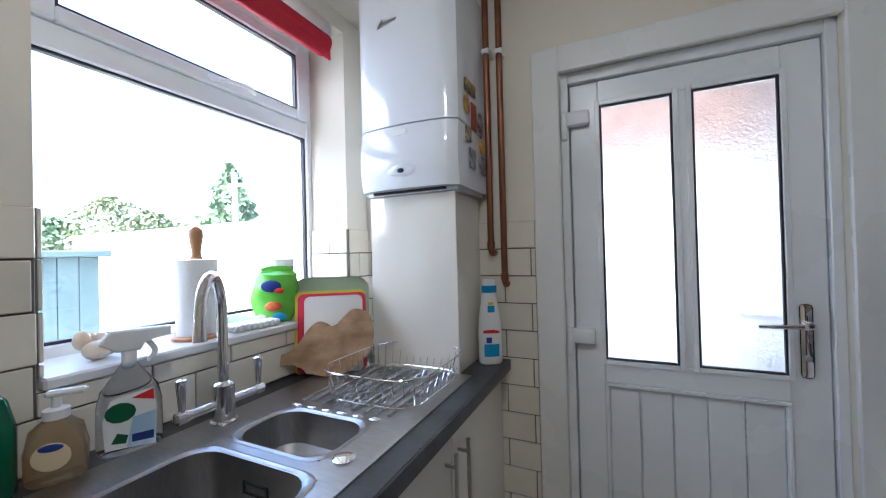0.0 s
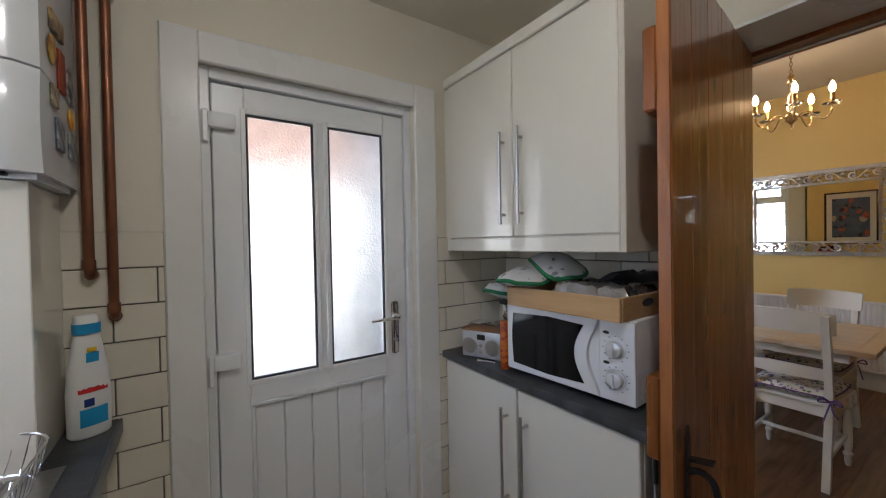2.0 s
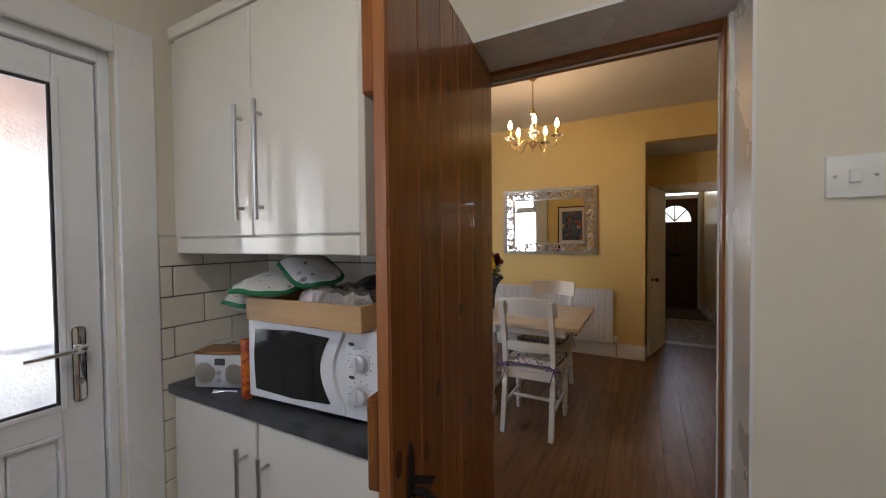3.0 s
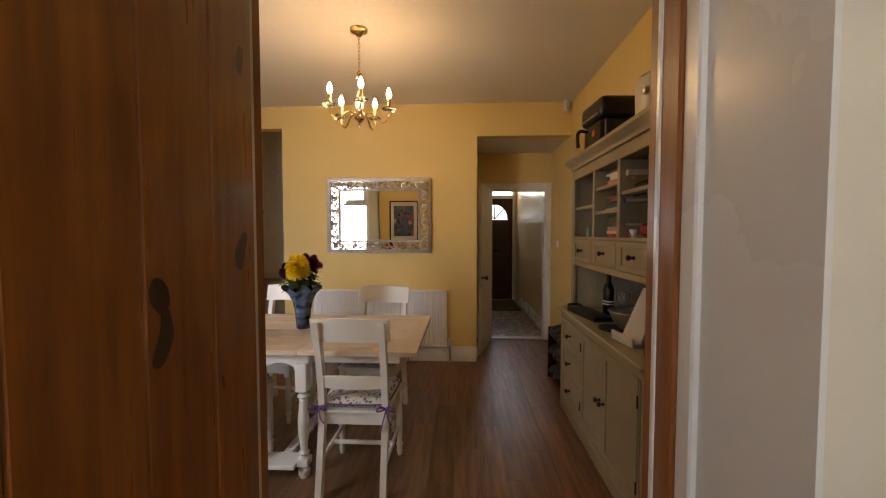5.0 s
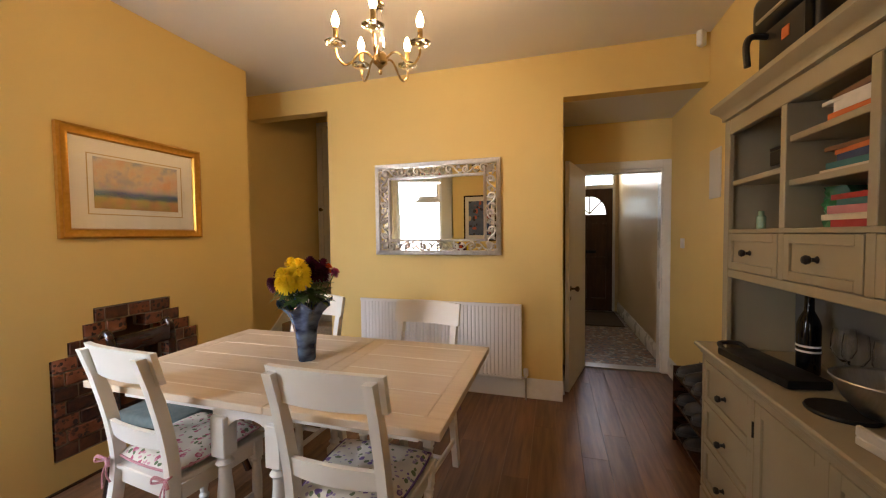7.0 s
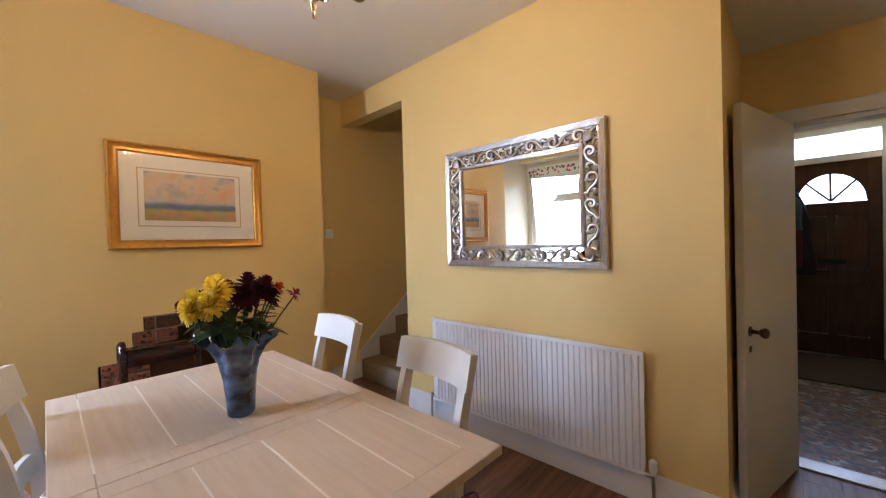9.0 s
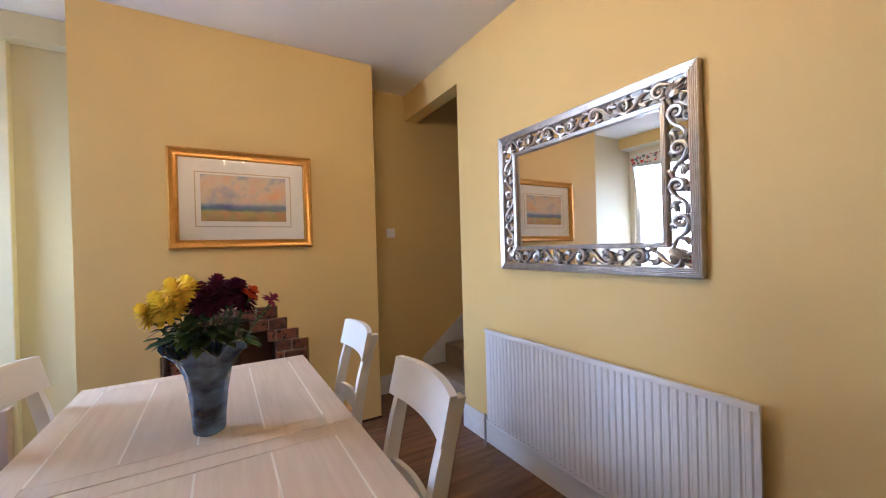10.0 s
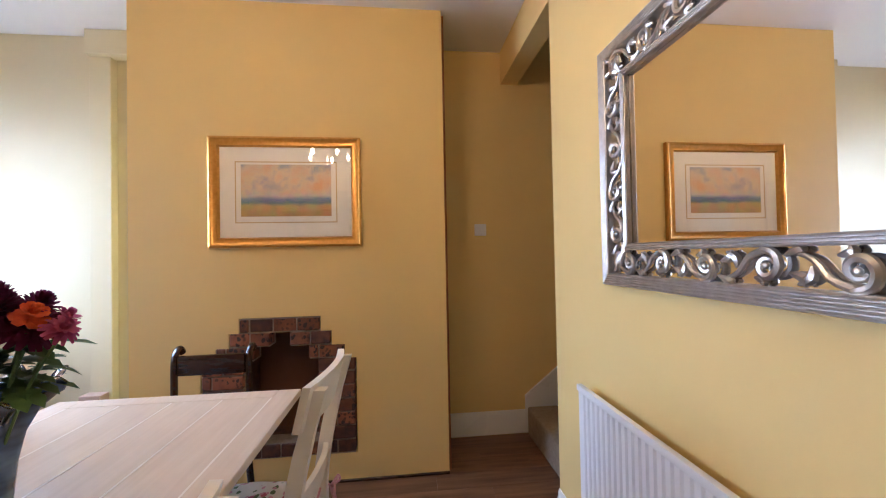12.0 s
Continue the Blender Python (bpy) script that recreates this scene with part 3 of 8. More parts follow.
base_r = thing("base_cabinet", pose(0, 0, 0), "cream gloss two-door base cabinet below the microwave", "cabinet")
bm = bm_new()
box(bm, 0.705, 1.075, 0.53, 1.415, 0.10, 0.8805)
part("body", bm, UNIT, base_r)
bm = bm_new()
box(bm, 0.75, 1.075, 0.53, 1.415, 0.0, 0.10)
part("plinth", bm, UNIT, base_r)
for y0, y1, hy in ((0.53, 0.96, 0.915), (0.965, 1.395, 1.01)):
    bm = bm_new()
    box(bm, 0.682, 0.704, y0 + 0.002, y1 - 0.002, 0.105, 0.872, 0.003)
    d = part("door", bm, UNIT, base_r)
    bar_handle(d, (0.682, hy, 0.62), 0.36, out=(-1, 0, 0))
wt = thing("worktop", pose(0, 0, 0), "dark slate-effect laminate worktop under the microwave", "worktop")
bm = bm_new()
box(bm, 0.6794, 1.075, 0.50, 1.418, 0.881, 0.91, 0.001)
part("slab", bm, SLATE, wt)
bm = bm_new()
box(bm, 0.672, 0.6792, 0.50, 1.418, 0.881, 0.91, 0.003, 2)
part("front_edge", bm, SLATE, wt)

wc = thing("wall_cabinet", pose(0, 0, 0), "cream gloss double wall cabinet with bar handles", "cabinet")
bm = bm_new()
box(bm, 0.722, 1.075, 0.590, 1.376, 1.40, 2.065)
part("body", bm, UNIT, wc)
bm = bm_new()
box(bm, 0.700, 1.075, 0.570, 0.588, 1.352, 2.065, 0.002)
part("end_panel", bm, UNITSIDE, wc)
bm = bm_new()
box(bm, 0.700, 0.72, 0.589, 1.376, 1.352, 1.402, 0.003)
part("light_rail", bm, UNIT, wc)
bm = bm_new()
box(bm, 0.692, 1.075, 0.563, 1.40, 2.066, 2.106, 0.004)
part("cornice", bm, UNIT, wc)
bm = bm_new()
box(bm, 0.712, 0.74, 1.377, 1.418, 1.352, 2.064)
part("filler_strip", bm, UNIT, wc)
for y0, y1, hy in ((0.589, 0.982, 0.938), (0.986, 1.374, 1.026)):
    bm = bm_new()
    box(bm, 0.700, 0.720, y0, y1, 1.406, 2.063, 0.003)
    d = part("door", bm, UNIT, wc)
    bar_handle(d, (0.709, hy, 1.615), 0.33, out=(-1, 0, 0))

# ---------- boiler and its boxing ----------
boiler = thing("boiler", pose(0, 0, 0), "white wall-hung gas boiler above a boxed-in cupboard", "boiler")
BOILERW = mat("white_boiler_enamel", (0.80, 0.82, 0.85), (0.77, 0.79, 0.82), 2.0, 0.14, rvar=0.04, coat=0.2)


def bowed(x0, x1, z0, z1, y, depth, lip=0.0):
    rows = []
    for k in range(9):
        z = z0 + (z1 - z0) * k / 8
        bulge = lip * math.sin(math.pi * k / 8)
        ring = []
        for i in range(13):
            u = -1 + 2 * i / 12
            ring.append(Vector((x0 + (x1 - x0) * (u + 1) / 2, y - 0.022 * (1 - u * u) - bulge + 0.018 * max(0, abs(u) - 0.9) * 10, z)))
        ring += [Vector((x1, y + depth, z)), Vector((x0, y + depth, z))]
        rows.append(ring)
    return ring_skin(bm_new(), rows)


part("case", bowed(-0.885, -0.497, 1.768, 2.28, 1.12, 0.298), BOILERW, boiler)
part("lower_panel", bowed(-0.885, -0.497, 1.548, 1.763, 1.12, 0.298, 0.012), BOILERW, boiler)
bm = bm_new()
box(bm, -0.87, -0.51, 1.15, 1.41, 1.5355, 1.5475)
part("base_plate", bm, BOILERW, boiler)
bm = bm_new()
box(bm, -0.84, -0.55, 1.135, 1.149, 1.539, 1.5475, 0.002)
part("shadow_gap", bm, PLASTICB, boiler)
bm = bm_new()
blob(bm, (-0.69, 1.088, 1.607), (0.055, 0.006, 0.02), 16, 8)
part("control_recess", bm, BOILERW, boiler)
bm = bm_new()
blob(bm, (-0.69, 1.083, 1.605), (0.014, 0.006, 0.008), 12, 8)
NAVY = mat("navy_badge", (0.01, 0.015, 0.06), None, 5.0, 0.25)
part("button", bm, NAVY, boiler)
bm = bm_new()
box(bm, -0.735, -0.67, 1.0905, 1.094, 1.73, 1.747)
part("sticker", bm, PLASTICW, boiler, "small white data sticker")
bm = bm_new()
prism(bm, [(-0.78, 1.096, 2.115), (-0.76, 1.096, 2.145), (-0.755, 1.096, 2.13), (-0.70, 1.096, 2.137), (-0.705, 1.096, 2.128), (-0.757, 1.096, 2.12)], (0, 0.004, 0))
part("emblem", bm, NICKEL, boiler)
bx_ = thing("boxing", pose(0, 0, 0), "cream gloss boxed cupboard below the boiler", "cupboard")
bm = bm_new()
box(bm, -0.865, -0.532, 1.185, 1.415, 0.911, 1.534, 0.002)
part("carcass", bm, UNIT, bx_)
bm = bm_new()
box(bm, -0.875, -0.527, 1.165, 1.184, 0.911, 1.534, 0.002)
part("front_panel", bm, UNIT, bx_)

# copper pipes
for x, y, zb in ((-0.470, 1.365, 1.31), (-0.425, 1.385, 1.19)):
    pp = thing("copper_pipe", pose(x, y, 0), "brown aged copper heating pipe clipped to the wall", "pipe", "boiler pipes")
    bm = bm_new()
    pts = [(0, 0, 2.35), (0, 0, zb + 0.03)] + [(0, 0.0 + 0.02 * (1 - math.cos(a)), zb + 0.03 - 0.02 * math.sin(a)) for a in (0.4, 0.8, 1.2, 1.57)] + [(0, 1.42 - y, zb + 0.01)]
    tube(bm, pts, 0.012, 12)
    part("tube", bm, COPPER, pp)
    bm = bm_new()
    cyl(bm, (0, 0, zb + 0.025), (0, 0, zb + 0.05), 0.0145)
    cyl(bm, (0, 0.018, zb + 0.01), (0, 0.04 if y < 1.375 else 0.03, zb + 0.01), 0.0145)
    part("elbow", bm, COPPER, pp)
    bm = bm_new()
    box(bm, -0.016, 0.016, -0.014, 1.419 - y, 2.075, 2.095, 0.004)
    part("pipe_clip", bm, PLASTICW, pp, "white plastic pipe clip")

# ---------- light switch ----------
sw = thing("light_switch", pose(1.0765, -0.382, 1.508), "white plastic single light switch on the kitchen wall", "switch")
bm = bm_new()
box(bm, -0.012, 0, -0.043, 0.043, -0.043, 0.043, 0.004, 2)
part("plate", bm, PLASTICW, sw)
bm = bm_new()
box(bm, -0.018, -0.010, -0.009, 0.009, -0.014, 0.014, 0.002)
part("rocker", bm, PLASTICW, sw)
for dy in (-0.03, 0.03):
    bm = bm_new()
    cyl(bm, (-0.0135, dy, 0), (-0.011, dy, 0), 0.0035, seg=8)
    part("screw", bm, NICKEL, sw)

# ---------- doorway lining and plank door ----------
ROOM = Matrix()
lin = tagged(new("door_frame_1"), "worn white frame with brown wooden lining", "door frame", kind="structure")
bm = bm_new()
box(bm, 1.295, 1.333, -0.2115, -0.196, 0, 2.0, 0.003)
box(bm, 1.301, 1.333, 0.529, 0.5445, 0, 2.0, 0.002)
box(bm, 1.301, 1.333, -0.196, 0.529, 1.992, 2.0095, 0.003)
part("white_stop", bm, GLOSS, lin, "chipped white painted door frame")
bm = bm_new()
box(bm, 1.334, 1.428, -0.2115, -0.190, 0, 2.0, 0.003)
box(bm, 1.334, 1.428, 0.530, 0.5445, 0, 2.0, 0.002)
box(bm, 1.334, 1.428, -0.190, 0.530, 1.977, 2.0095, 0.003)
part("lining", bm, PINEEDGE, lin, "brown varnished inner lining")
bm = bm_new()
box(bm, 1.384, 1.395, -0.1905, -0.186, 0, 1.976, 0.001)
box(bm, 1.384, 1.395, 0.526, 0.5305, 0, 1.976, 0.001)
box(bm, 1.384, 1.395, -0.186, 0.526, 1.973, 1.9775, 0.001)
part("paint_line", bm, GLOSS, lin, "narrow chipped white paint line")
bm = bm_new()
box(bm, 1.1075, 1.30, -0.2145, -0.2075, 0, 1.995)
box(bm, 1.1075, 1.30, -0.2075, 0.527, 1.988, 1.9985)
box(bm, 1.1075, 1.30, 0.527, 0.5345, 0, 1.988)
part("reveal_lining", bm, GLOSS, lin, "gloss white painted reveal")

pdoor = tagged(new("door_2"), "varnished knotty pine plank door standing open", "door", kind="structure")
pdoor.matrix_basis = pose(1.318, 0.514, 0, 0, 0, 187.3)
n, W = 6, 0.765
for i in range(n):
    bm = bm_new()
    box(bm, i * W / n + 0.0004, (i + 1) * W / n - 0.0004, 0.0, 0.026, 0.02, 1.985 - 0.003 * (i % 2), 0.0025)
    part("plank", bm, PINE, pdoor)
bm = bm_new()
box(bm, W + 0.0005, W + 0.0045, 0.002, 0.024, 0.02, 1.98)
part("edge", bm, PINEEDGE, pdoor)
for z in (0.25, 1.02, 1.73):
    bm = bm_new()
    box(bm, 0.27, W - 0.004, -0.028, -0.001, z - 0.085, z + 0.085, 0.004)
    part("ledge", bm, PINE, pdoor)
bm = bm_new()
box(bm, W - 0.083, W - 0.055, 0.0265, 0.031, 0.72, 0.97, 0.002)
prism(bm, [(W - 0.069 - 0.014, 0.027, 0.97), (W - 0.069, 0.027, 1.0), (W - 0.069 + 0.014, 0.027, 0.97)], (0, 0.004, 0))
lt = part("latch_plate", bm, IRON, pdoor, "black iron thumb latch")
bm = bm_new()
tube(bm, spline([(W - 0.069, 0.03, 0.905), (W - 0.071, 0.055, 0.91), (W - 0.080, 0.075, 0.88), (W - 0.080, 0.078, 0.80), (W - 0.071, 0.06, 0.755), (W - 0.069, 0.03, 0.75)]), 0.007, 8)
part("pull", bm, IRON, lt)
bm = bm_new()
prism(bm, [(W - 0.077, 0.03, 0.928), (W - 0.061, 0.03, 0.928), (W - 0.059, 0.075, 0.935), (W - 0.079, 0.075, 0.935)], (0, 0, 0.006))
part("thumb_lever", bm, IRON, lt)

# ---------- kitchen ceiling light ----------
ROOM = KITCHEN
cl = thing("ceiling_light", pose(-0.12, 0.05, 2.35), "small round spotlight fitting on the kitchen ceiling", "ceiling light")
bm = bm_new()
lathe(bm, [(0.0, -0.001), (0.05, -0.001), (0.05, -0.012), (0.03, -0.02), (0.0, -0.02)], seg=24)
part("ceiling_rose", bm, PLASTICW, cl)
bm = bm_new()
lathe(bm, [(0.030, -0.021), (0.034, -0.06), (0.030, -0.062), (0.026, -0.03), (0.0, -0.03)], seg=24)
part("lamp_cup", bm, PLASTICW, cl)
bm = bm_new()
blob(bm, (0, 0, -0.062), (0.025, 0.025, 0.022), 16, 10)
part("bulb", bm, glow("warm_spot_bulb", (1.0, 0.90, 0.77), 64.0), cl, "glowing bulb")

# ---------- dining window ----------
ROOM = Matrix()
win2 = tagged(new("window_2"), "white upvc dining room window over the yard", "window", kind="structure")
bm = bm_new()
for a in ((2.08, 2.14, 0.95, 2.45), (2.94, 3.0, 0.95, 2.45), (2.14, 2.94, 0.95, 1.01), (2.14, 2.94, 2.39, 2.45), (2.14, 2.94, 1.99, 2.06)):
    box(bm, 1.10, 1.17, a[0], a[1], a[2], a[3], 0.004)
part("window_frame", bm, UPVC, win2)
bm = bm_new()
for a in ((2.14, 2.19, 2.06, 2.39), (2.89, 2.94, 2.06, 2.39), (2.19, 2.89, 2.06, 2.11), (2.19, 2.89, 2.345, 2.39)):
    box(bm, 1.12, 1.185, a[0], a[1], a[2], a[3], 0.004)
part("vent_sash", bm, UPVC, win2)
for y0, y1, z0, z1 in ((2.14, 2.94, 1.01, 1.99), (2.19, 2.89, 2.11, 2.345)):
    bm = bm_new()
    box(bm, 1.135, 1.139, y0, y1, z0, z1)
    part("pane", bm, GLASS, win2).visible_shadow = False
bm = bm_new()
box(bm, 1.175, 1.44, 1.825, 3.065, 0.92, 0.948, 0.006)
part("window_sill", bm, GLOSS, win2, "white painted window board")
FLORALBLIND = mat("white_floral_blind", (0.80, 0.78, 0.74), None, 5.0, 0.8)
spots(FLORALBLIND, [(0.55, 0.06, 0.06), (0.20, 0.24, 0.30)], scale=16, size=0.42, density=0.55)
bl2 = thing("roman_blind", pose(1.21, 2.54, 2.56), "white floral roman blind drawn up over the window", "blind")
bm = bm_new()
for k in range(4):
    box(bm, -0.004 + 0.012 * k, 0.006 + 0.012 * k, -0.47, 0.47, -0.085 - 0.012 * k, 0.0, 0.003)
part("fabric", bm, FLORALBLIND, bl2)
bm = bm_new()
box(bm, -0.006, 0.05, -0.475, 0.475, 0.002, 0.03, 0.003)
part("headrail", bm, PLASTICW, bl2)

# pipe boxing and small box in the window alcove
bm = bm_new()
box(bm, 2.07, 2.555, 2.97, 3.069, 2.65, 2.808, 0.003)
box(bm, 2.07, 2.20, 3.01, 3.069, 0.0, 2.649, 0.003)
structure("trim_boxing", bm, ALCOVE, "pale cream pipe boxing in the alcove", "boxing")
bm = bm_new()
box(bm, 2.06, 2.185, 2.93, 3.008, 0.0, 0.475, 0.004)
solid("gas_meter_box", bm, mat("pinkish_wood", (0.50, 0.36, 0.28), (0.42, 0.30, 0.22), 8.0, 0.6), "small pale wooden box against the alcove wall", "box")

# ---------- skirtings ----------


def skirting(name, a, b, h=0.165, t=0.018, side=1):
    """Moulded board from a to b along x or y; side: which way it stands proud."""
    bm = bm_new()
    ax, ay = a
    bx, by = b
    prof = [(0, 0), (t, 0), (t, h * 0.72), (t * 0.55, h * 0.80), (t * 0.55, h * 0.90), (t * 0.25, h), (0, h)]
    if abs(ay - by) < 1e-6:
        pts = [(ax, ay + side * d, z) for d, z in prof]
        prism(bm, pts, (bx - ax, 0, 0))
    else:
        pts = [(ax + side * d, ay, z) for d, z in prof]
        prism(bm, pts, (0, by - ay, 0))
    return structure(name, bm, GLOSS, "white moulded skirting board", "skirting")


skirting("baseboard", (4.82, -0.015), (4.82, 2.14), side=-1)
skirting("baseboard", (4.36, 3.07), (4.955, 3.07), side=-1)
skirting("baseboard", (4.945, -0.015), (5.72, -0.015), side=-1)
skirting("baseboard", (3.95, -1.02), (5.715, -1.02), side=1)
skirting("baseboard", (5.82, -1.02), (8.76, -1.02), side=1)
skirting("baseboard", (1.43, 3.07), (2.09, 3.07), side=-1)
bm = bm_new()
box(bm, 2.557, 4.337, 2.612, 2.6245, 0.0, 0.016, 0.003)
structure("trim_floor", bm, DARKWOOD, "thin dark floor edging strip", "trim")
bm = bm_new()
box(bm, 4.337, 4.352, 2.66, 2.69, 0.0, 2.80)
structure("trim_breast", bm, PINEEDGE, "bare brown wooden corner strip", "trim")

# ---------- hall doorway and its white door ----------
hd = tagged(new("door_frame_2"), "white painted hall door frame", "door frame", kind="structure")
bm = bm_new()
box(bm, 5.70, 5.721, -1.018, -0.945, 0, 2.075, 0.004)
box(bm, 5.70, 5.721, -0.205, -0.125, 0, 2.075, 0.004)
box(bm, 5.70, 5.721, -0.945, -0.205, 1.995, 2.075, 0.004)
part("architrave", bm, GLOSS, hd)
bm = bm_new()
box(bm, 5.722, 5.84, -0.966, -0.935, 0, 1.995)
box(bm, 5.722, 5.84, -0.215, -0.194, 0, 1.995)
box(bm, 5.722, 5.84, -0.935, -0.215, 1.97, 1.999)
part("jamb", bm, GLOSS, hd)
bm = bm_new()
box(bm, 5.70, 5.83, -0.935, -0.215, -0.004, 0.012, 0.003)
part("threshold", bm, NICKEL, hd)
dl = tagged(new("door_3"), "plain white painted door standing open to the lobby", "door", kind="structure")
ang = math.degrees(math.atan2(-0.035 + 0.215, 4.995 - 5.695))
dl.matrix_basis = pose(5.695, -0.215, 0, 0, 0, ang)
bm = bm_new()
box(bm, 0.0, 0.725, 0.0, 0.036, 0.01, 1.985, 0.003)
part("leaf", bm, mat("white_door_paint", (0.70, 0.67, 0.60), (0.66, 0.63, 0.56), 3.0, 0.35), dl)
KNOB = mat("dark_brass_knob", (0.10, 0.06, 0.03), (0.06, 0.04, 0.02), 20.0, 0.3, 0.9)
bm = bm_new()
lathe(bm, [(0.024, 0), (0.024, 0.004), (0.010, 0.006), (0.009, 0.035), (0.018, 0.042), (0.025, 0.055), (0.022, 0.068), (0.008, 0.074)], seg=16, m=pose(0.67, 0.036, 0.90, -90))
part("knob", bm, KNOB, dl, "dark brass door knob")
bm = bm_new()
box(bm, 0.655, 0.685, 0.0362, 0.039, 0.80, 0.83, 0.002)
part("keyhole_plate", bm, KNOB, dl)

# ---------- front door at the end of the hall ----------
fd = tagged(new("door_4"), "dark brown panelled front door with a glazed fanlight", "door", kind="structure")
FDWOOD = mat("dark_brown_door", (0.085, 0.036, 0.015), (0.05, 0.02, 0.008), 6.0, 0.35, stretch=(4, 4, 0.6), bump=0.2)
bm = bm_new()
y0, y1 = -0.925, -0.17
cy = (y0 + y1) / 2
box(bm, 8.77, 8.81, y0, y0 + 0.1, 0.01, 2.15, 0.003)
box(bm, 8.77, 8.81, y1 - 0.1, y1, 0.01, 2.15, 0.003)
box(bm, 8.77, 8.81, y0 + 0.1, y1 - 0.1, 0.01, 0.22, 0.003)
box(bm, 8.77, 8.81, y0 + 0.1, y1 - 0.1, 0.80, 0.95, 0.003)
box(bm, 8.77, 8.81, y0 + 0.1, y1 - 0.1, 1.55, 1.70, 0.003)
# head with the arch cut out
pts = [(8.77, y0 + 0.1, 1.70), (8.77, y0 + 0.1, 2.15), (8.77, y1 - 0.1, 2.15), (8.77, y1 - 0.1, 1.70)] + [(8.77, cy + 0.27 * math.cos(math.pi * i / 16), 1.72 + 0.30 * math.sin(math.pi * i / 16)) for i in range(17)]
prism(bm, pts, (0.04, 0, 0))
part("stiles_and_rails", bm, FDWOOD, fd)
for z0, z1 in ((0.22, 0.80), (0.95, 1.55)):
    for a, b in ((y0 + 0.1, cy - 0.04), (cy + 0.04, y1 - 0.1)):
        bm = bm_new()
        box(bm, 8.785, 8.80, a, b, z0, z1, 0.006)
        part("panel", bm, FDWOOD, fd)
    bm = bm_new()
    box(bm, 8.77, 8.81, cy - 0.04, cy + 0.04, z0, z1)
    part("muntin", bm, FDWOOD, fd)
bm = bm_new()
for k in range(1, 4):
    a = math.pi * k / 4
    cyl(bm, (8.775, cy, 1.715), (8.775, cy + 0.275 * math.cos(a), 1.72 + 0.30 * math.sin(a)), 0.012, seg=6)
part("fanlight_bars", bm, FDWOOD, fd)
bm = bm_new()
prism(bm, [(8.79, cy + 0.272 * math.cos(math.pi * i / 16), 1.72 + 0.302 * math.sin(math.pi * i / 16)) for i in range(17)], (0.004, 0, 0))
part("fanlight_pane", bm, GLASS, fd).visible_shadow = False
bm = bm_new()
box(bm, 8.752, 8.77, cy - 0.11, cy + 0.11, 1.02, 1.07, 0.004)
part("letter_plate", bm, IRON, fd)
bm = bm_new()
box(bm, 8.76, 8.95, y0 - 0.04, y1 + 0.04, 0.0005, 0.014, 0.003)
part("threshold", bm, DARKWOOD, fd)
bm = bm_new()
for a in ((y0 - 0.04, y0, 0, 2.52), (y1, y1 + 0.04, 0, 2.52), (y0, y1, 2.15, 2.22), (y0, y1, 2.46, 2.52)):
    box(bm, 8.74, 8.84, a[0], a[1], a[2], a[3], 0.003)
part("frame", bm, GLOSS, fd)
bm = bm_new()
box(bm, 8.79, 8.795, y0, y1, 2.22, 2.46)
part("transom_pane", bm, GLASS, fd).visible_shadow = False
mt = thing("door_mat", pose(8.1, -0.56, 0.001), "brown coir door mat on the hall floor", "mat")
bm = bm_new()
box(bm, -0.55, 0.5, -0.38, 0.34, 0, 0.018, 0.006)
part("coir_surface", bm, mat("brown_coir", (0.10, 0.075, 0.045), (0.06, 0.045, 0.03), 60.0, 1.0, bump=1.0, bscale=400), mt)
hooks = thing("coat_hooks", pose(8.759, -0.06, 1.86), "dark wooden coat hook board beside the front door", "hooks")
bm = bm_new()
box(bm, -0.018, 0.0, -0.065, 0.15, -0.04, 0.04, 0.003)
part("board", bm, DARKWOOD, hooks)
for y in (-0.04, 0.04, 0.12):
    bm = bm_new()
    tube(bm, spline([(-0.018, y, 0.01), (-0.05, y, 0.0), (-0.06, y, 0.03)], 4), 0.005, 6)
    part("hook", bm, IRON, hooks)


def coat(at, h, w, mt, label, seed):
    c = thing("coat", at, label, "coat", "coats by the front door")
    bm = bm_new()
    rows = []
    for k in range(13):
        t = k / 12
        half = w * (0.30 + 0.55 * math.sin(min(1, t * 2.2) * 1.57) + 0.25 * t) + 0.012 * math.sin(7 * t + seed)
        rows.append([Vector((-0.075 * (0.6 + 0.5 * t) * math.cos(a) * (1 + 0.25 * math.sin(5 * a + seed + k * 0.3)), half * math.sin(a), h * (1 - t))) for a in [2 * math.pi * i / 22 for i in range(22)]])
    ring_skin(bm, rows)
    part("cloth", bm, mt, c)


coat(pose(8.655, -0.20, 0.90), 0.95, 0.20, mat("black_wool", (0.014, 0.013, 0.016), (0.03, 0.02, 0.025), 10.0, 0.95, bump=0.6, bscale=200), "long black wool coat hanging by the front door", 1)
coat(pose(8.50, -0.17, 0.98), 0.88, 0.13, mat("maroon_wool", (0.09, 0.012, 0.02), (0.05, 0.008, 0.012), 10.0, 0.95, bump=0.6, bscale=200), "maroon coat hanging in front of a black one", 3)
coat(pose(8.36, -0.16, 1.40), 0.46, 0.15, mat("teal_denim", (0.045, 0.075, 0.085), (0.03, 0.05, 0.06), 14.0, 0.9, bump=0.6, bscale=200), "short teal jacket hanging over the other coats", 5)

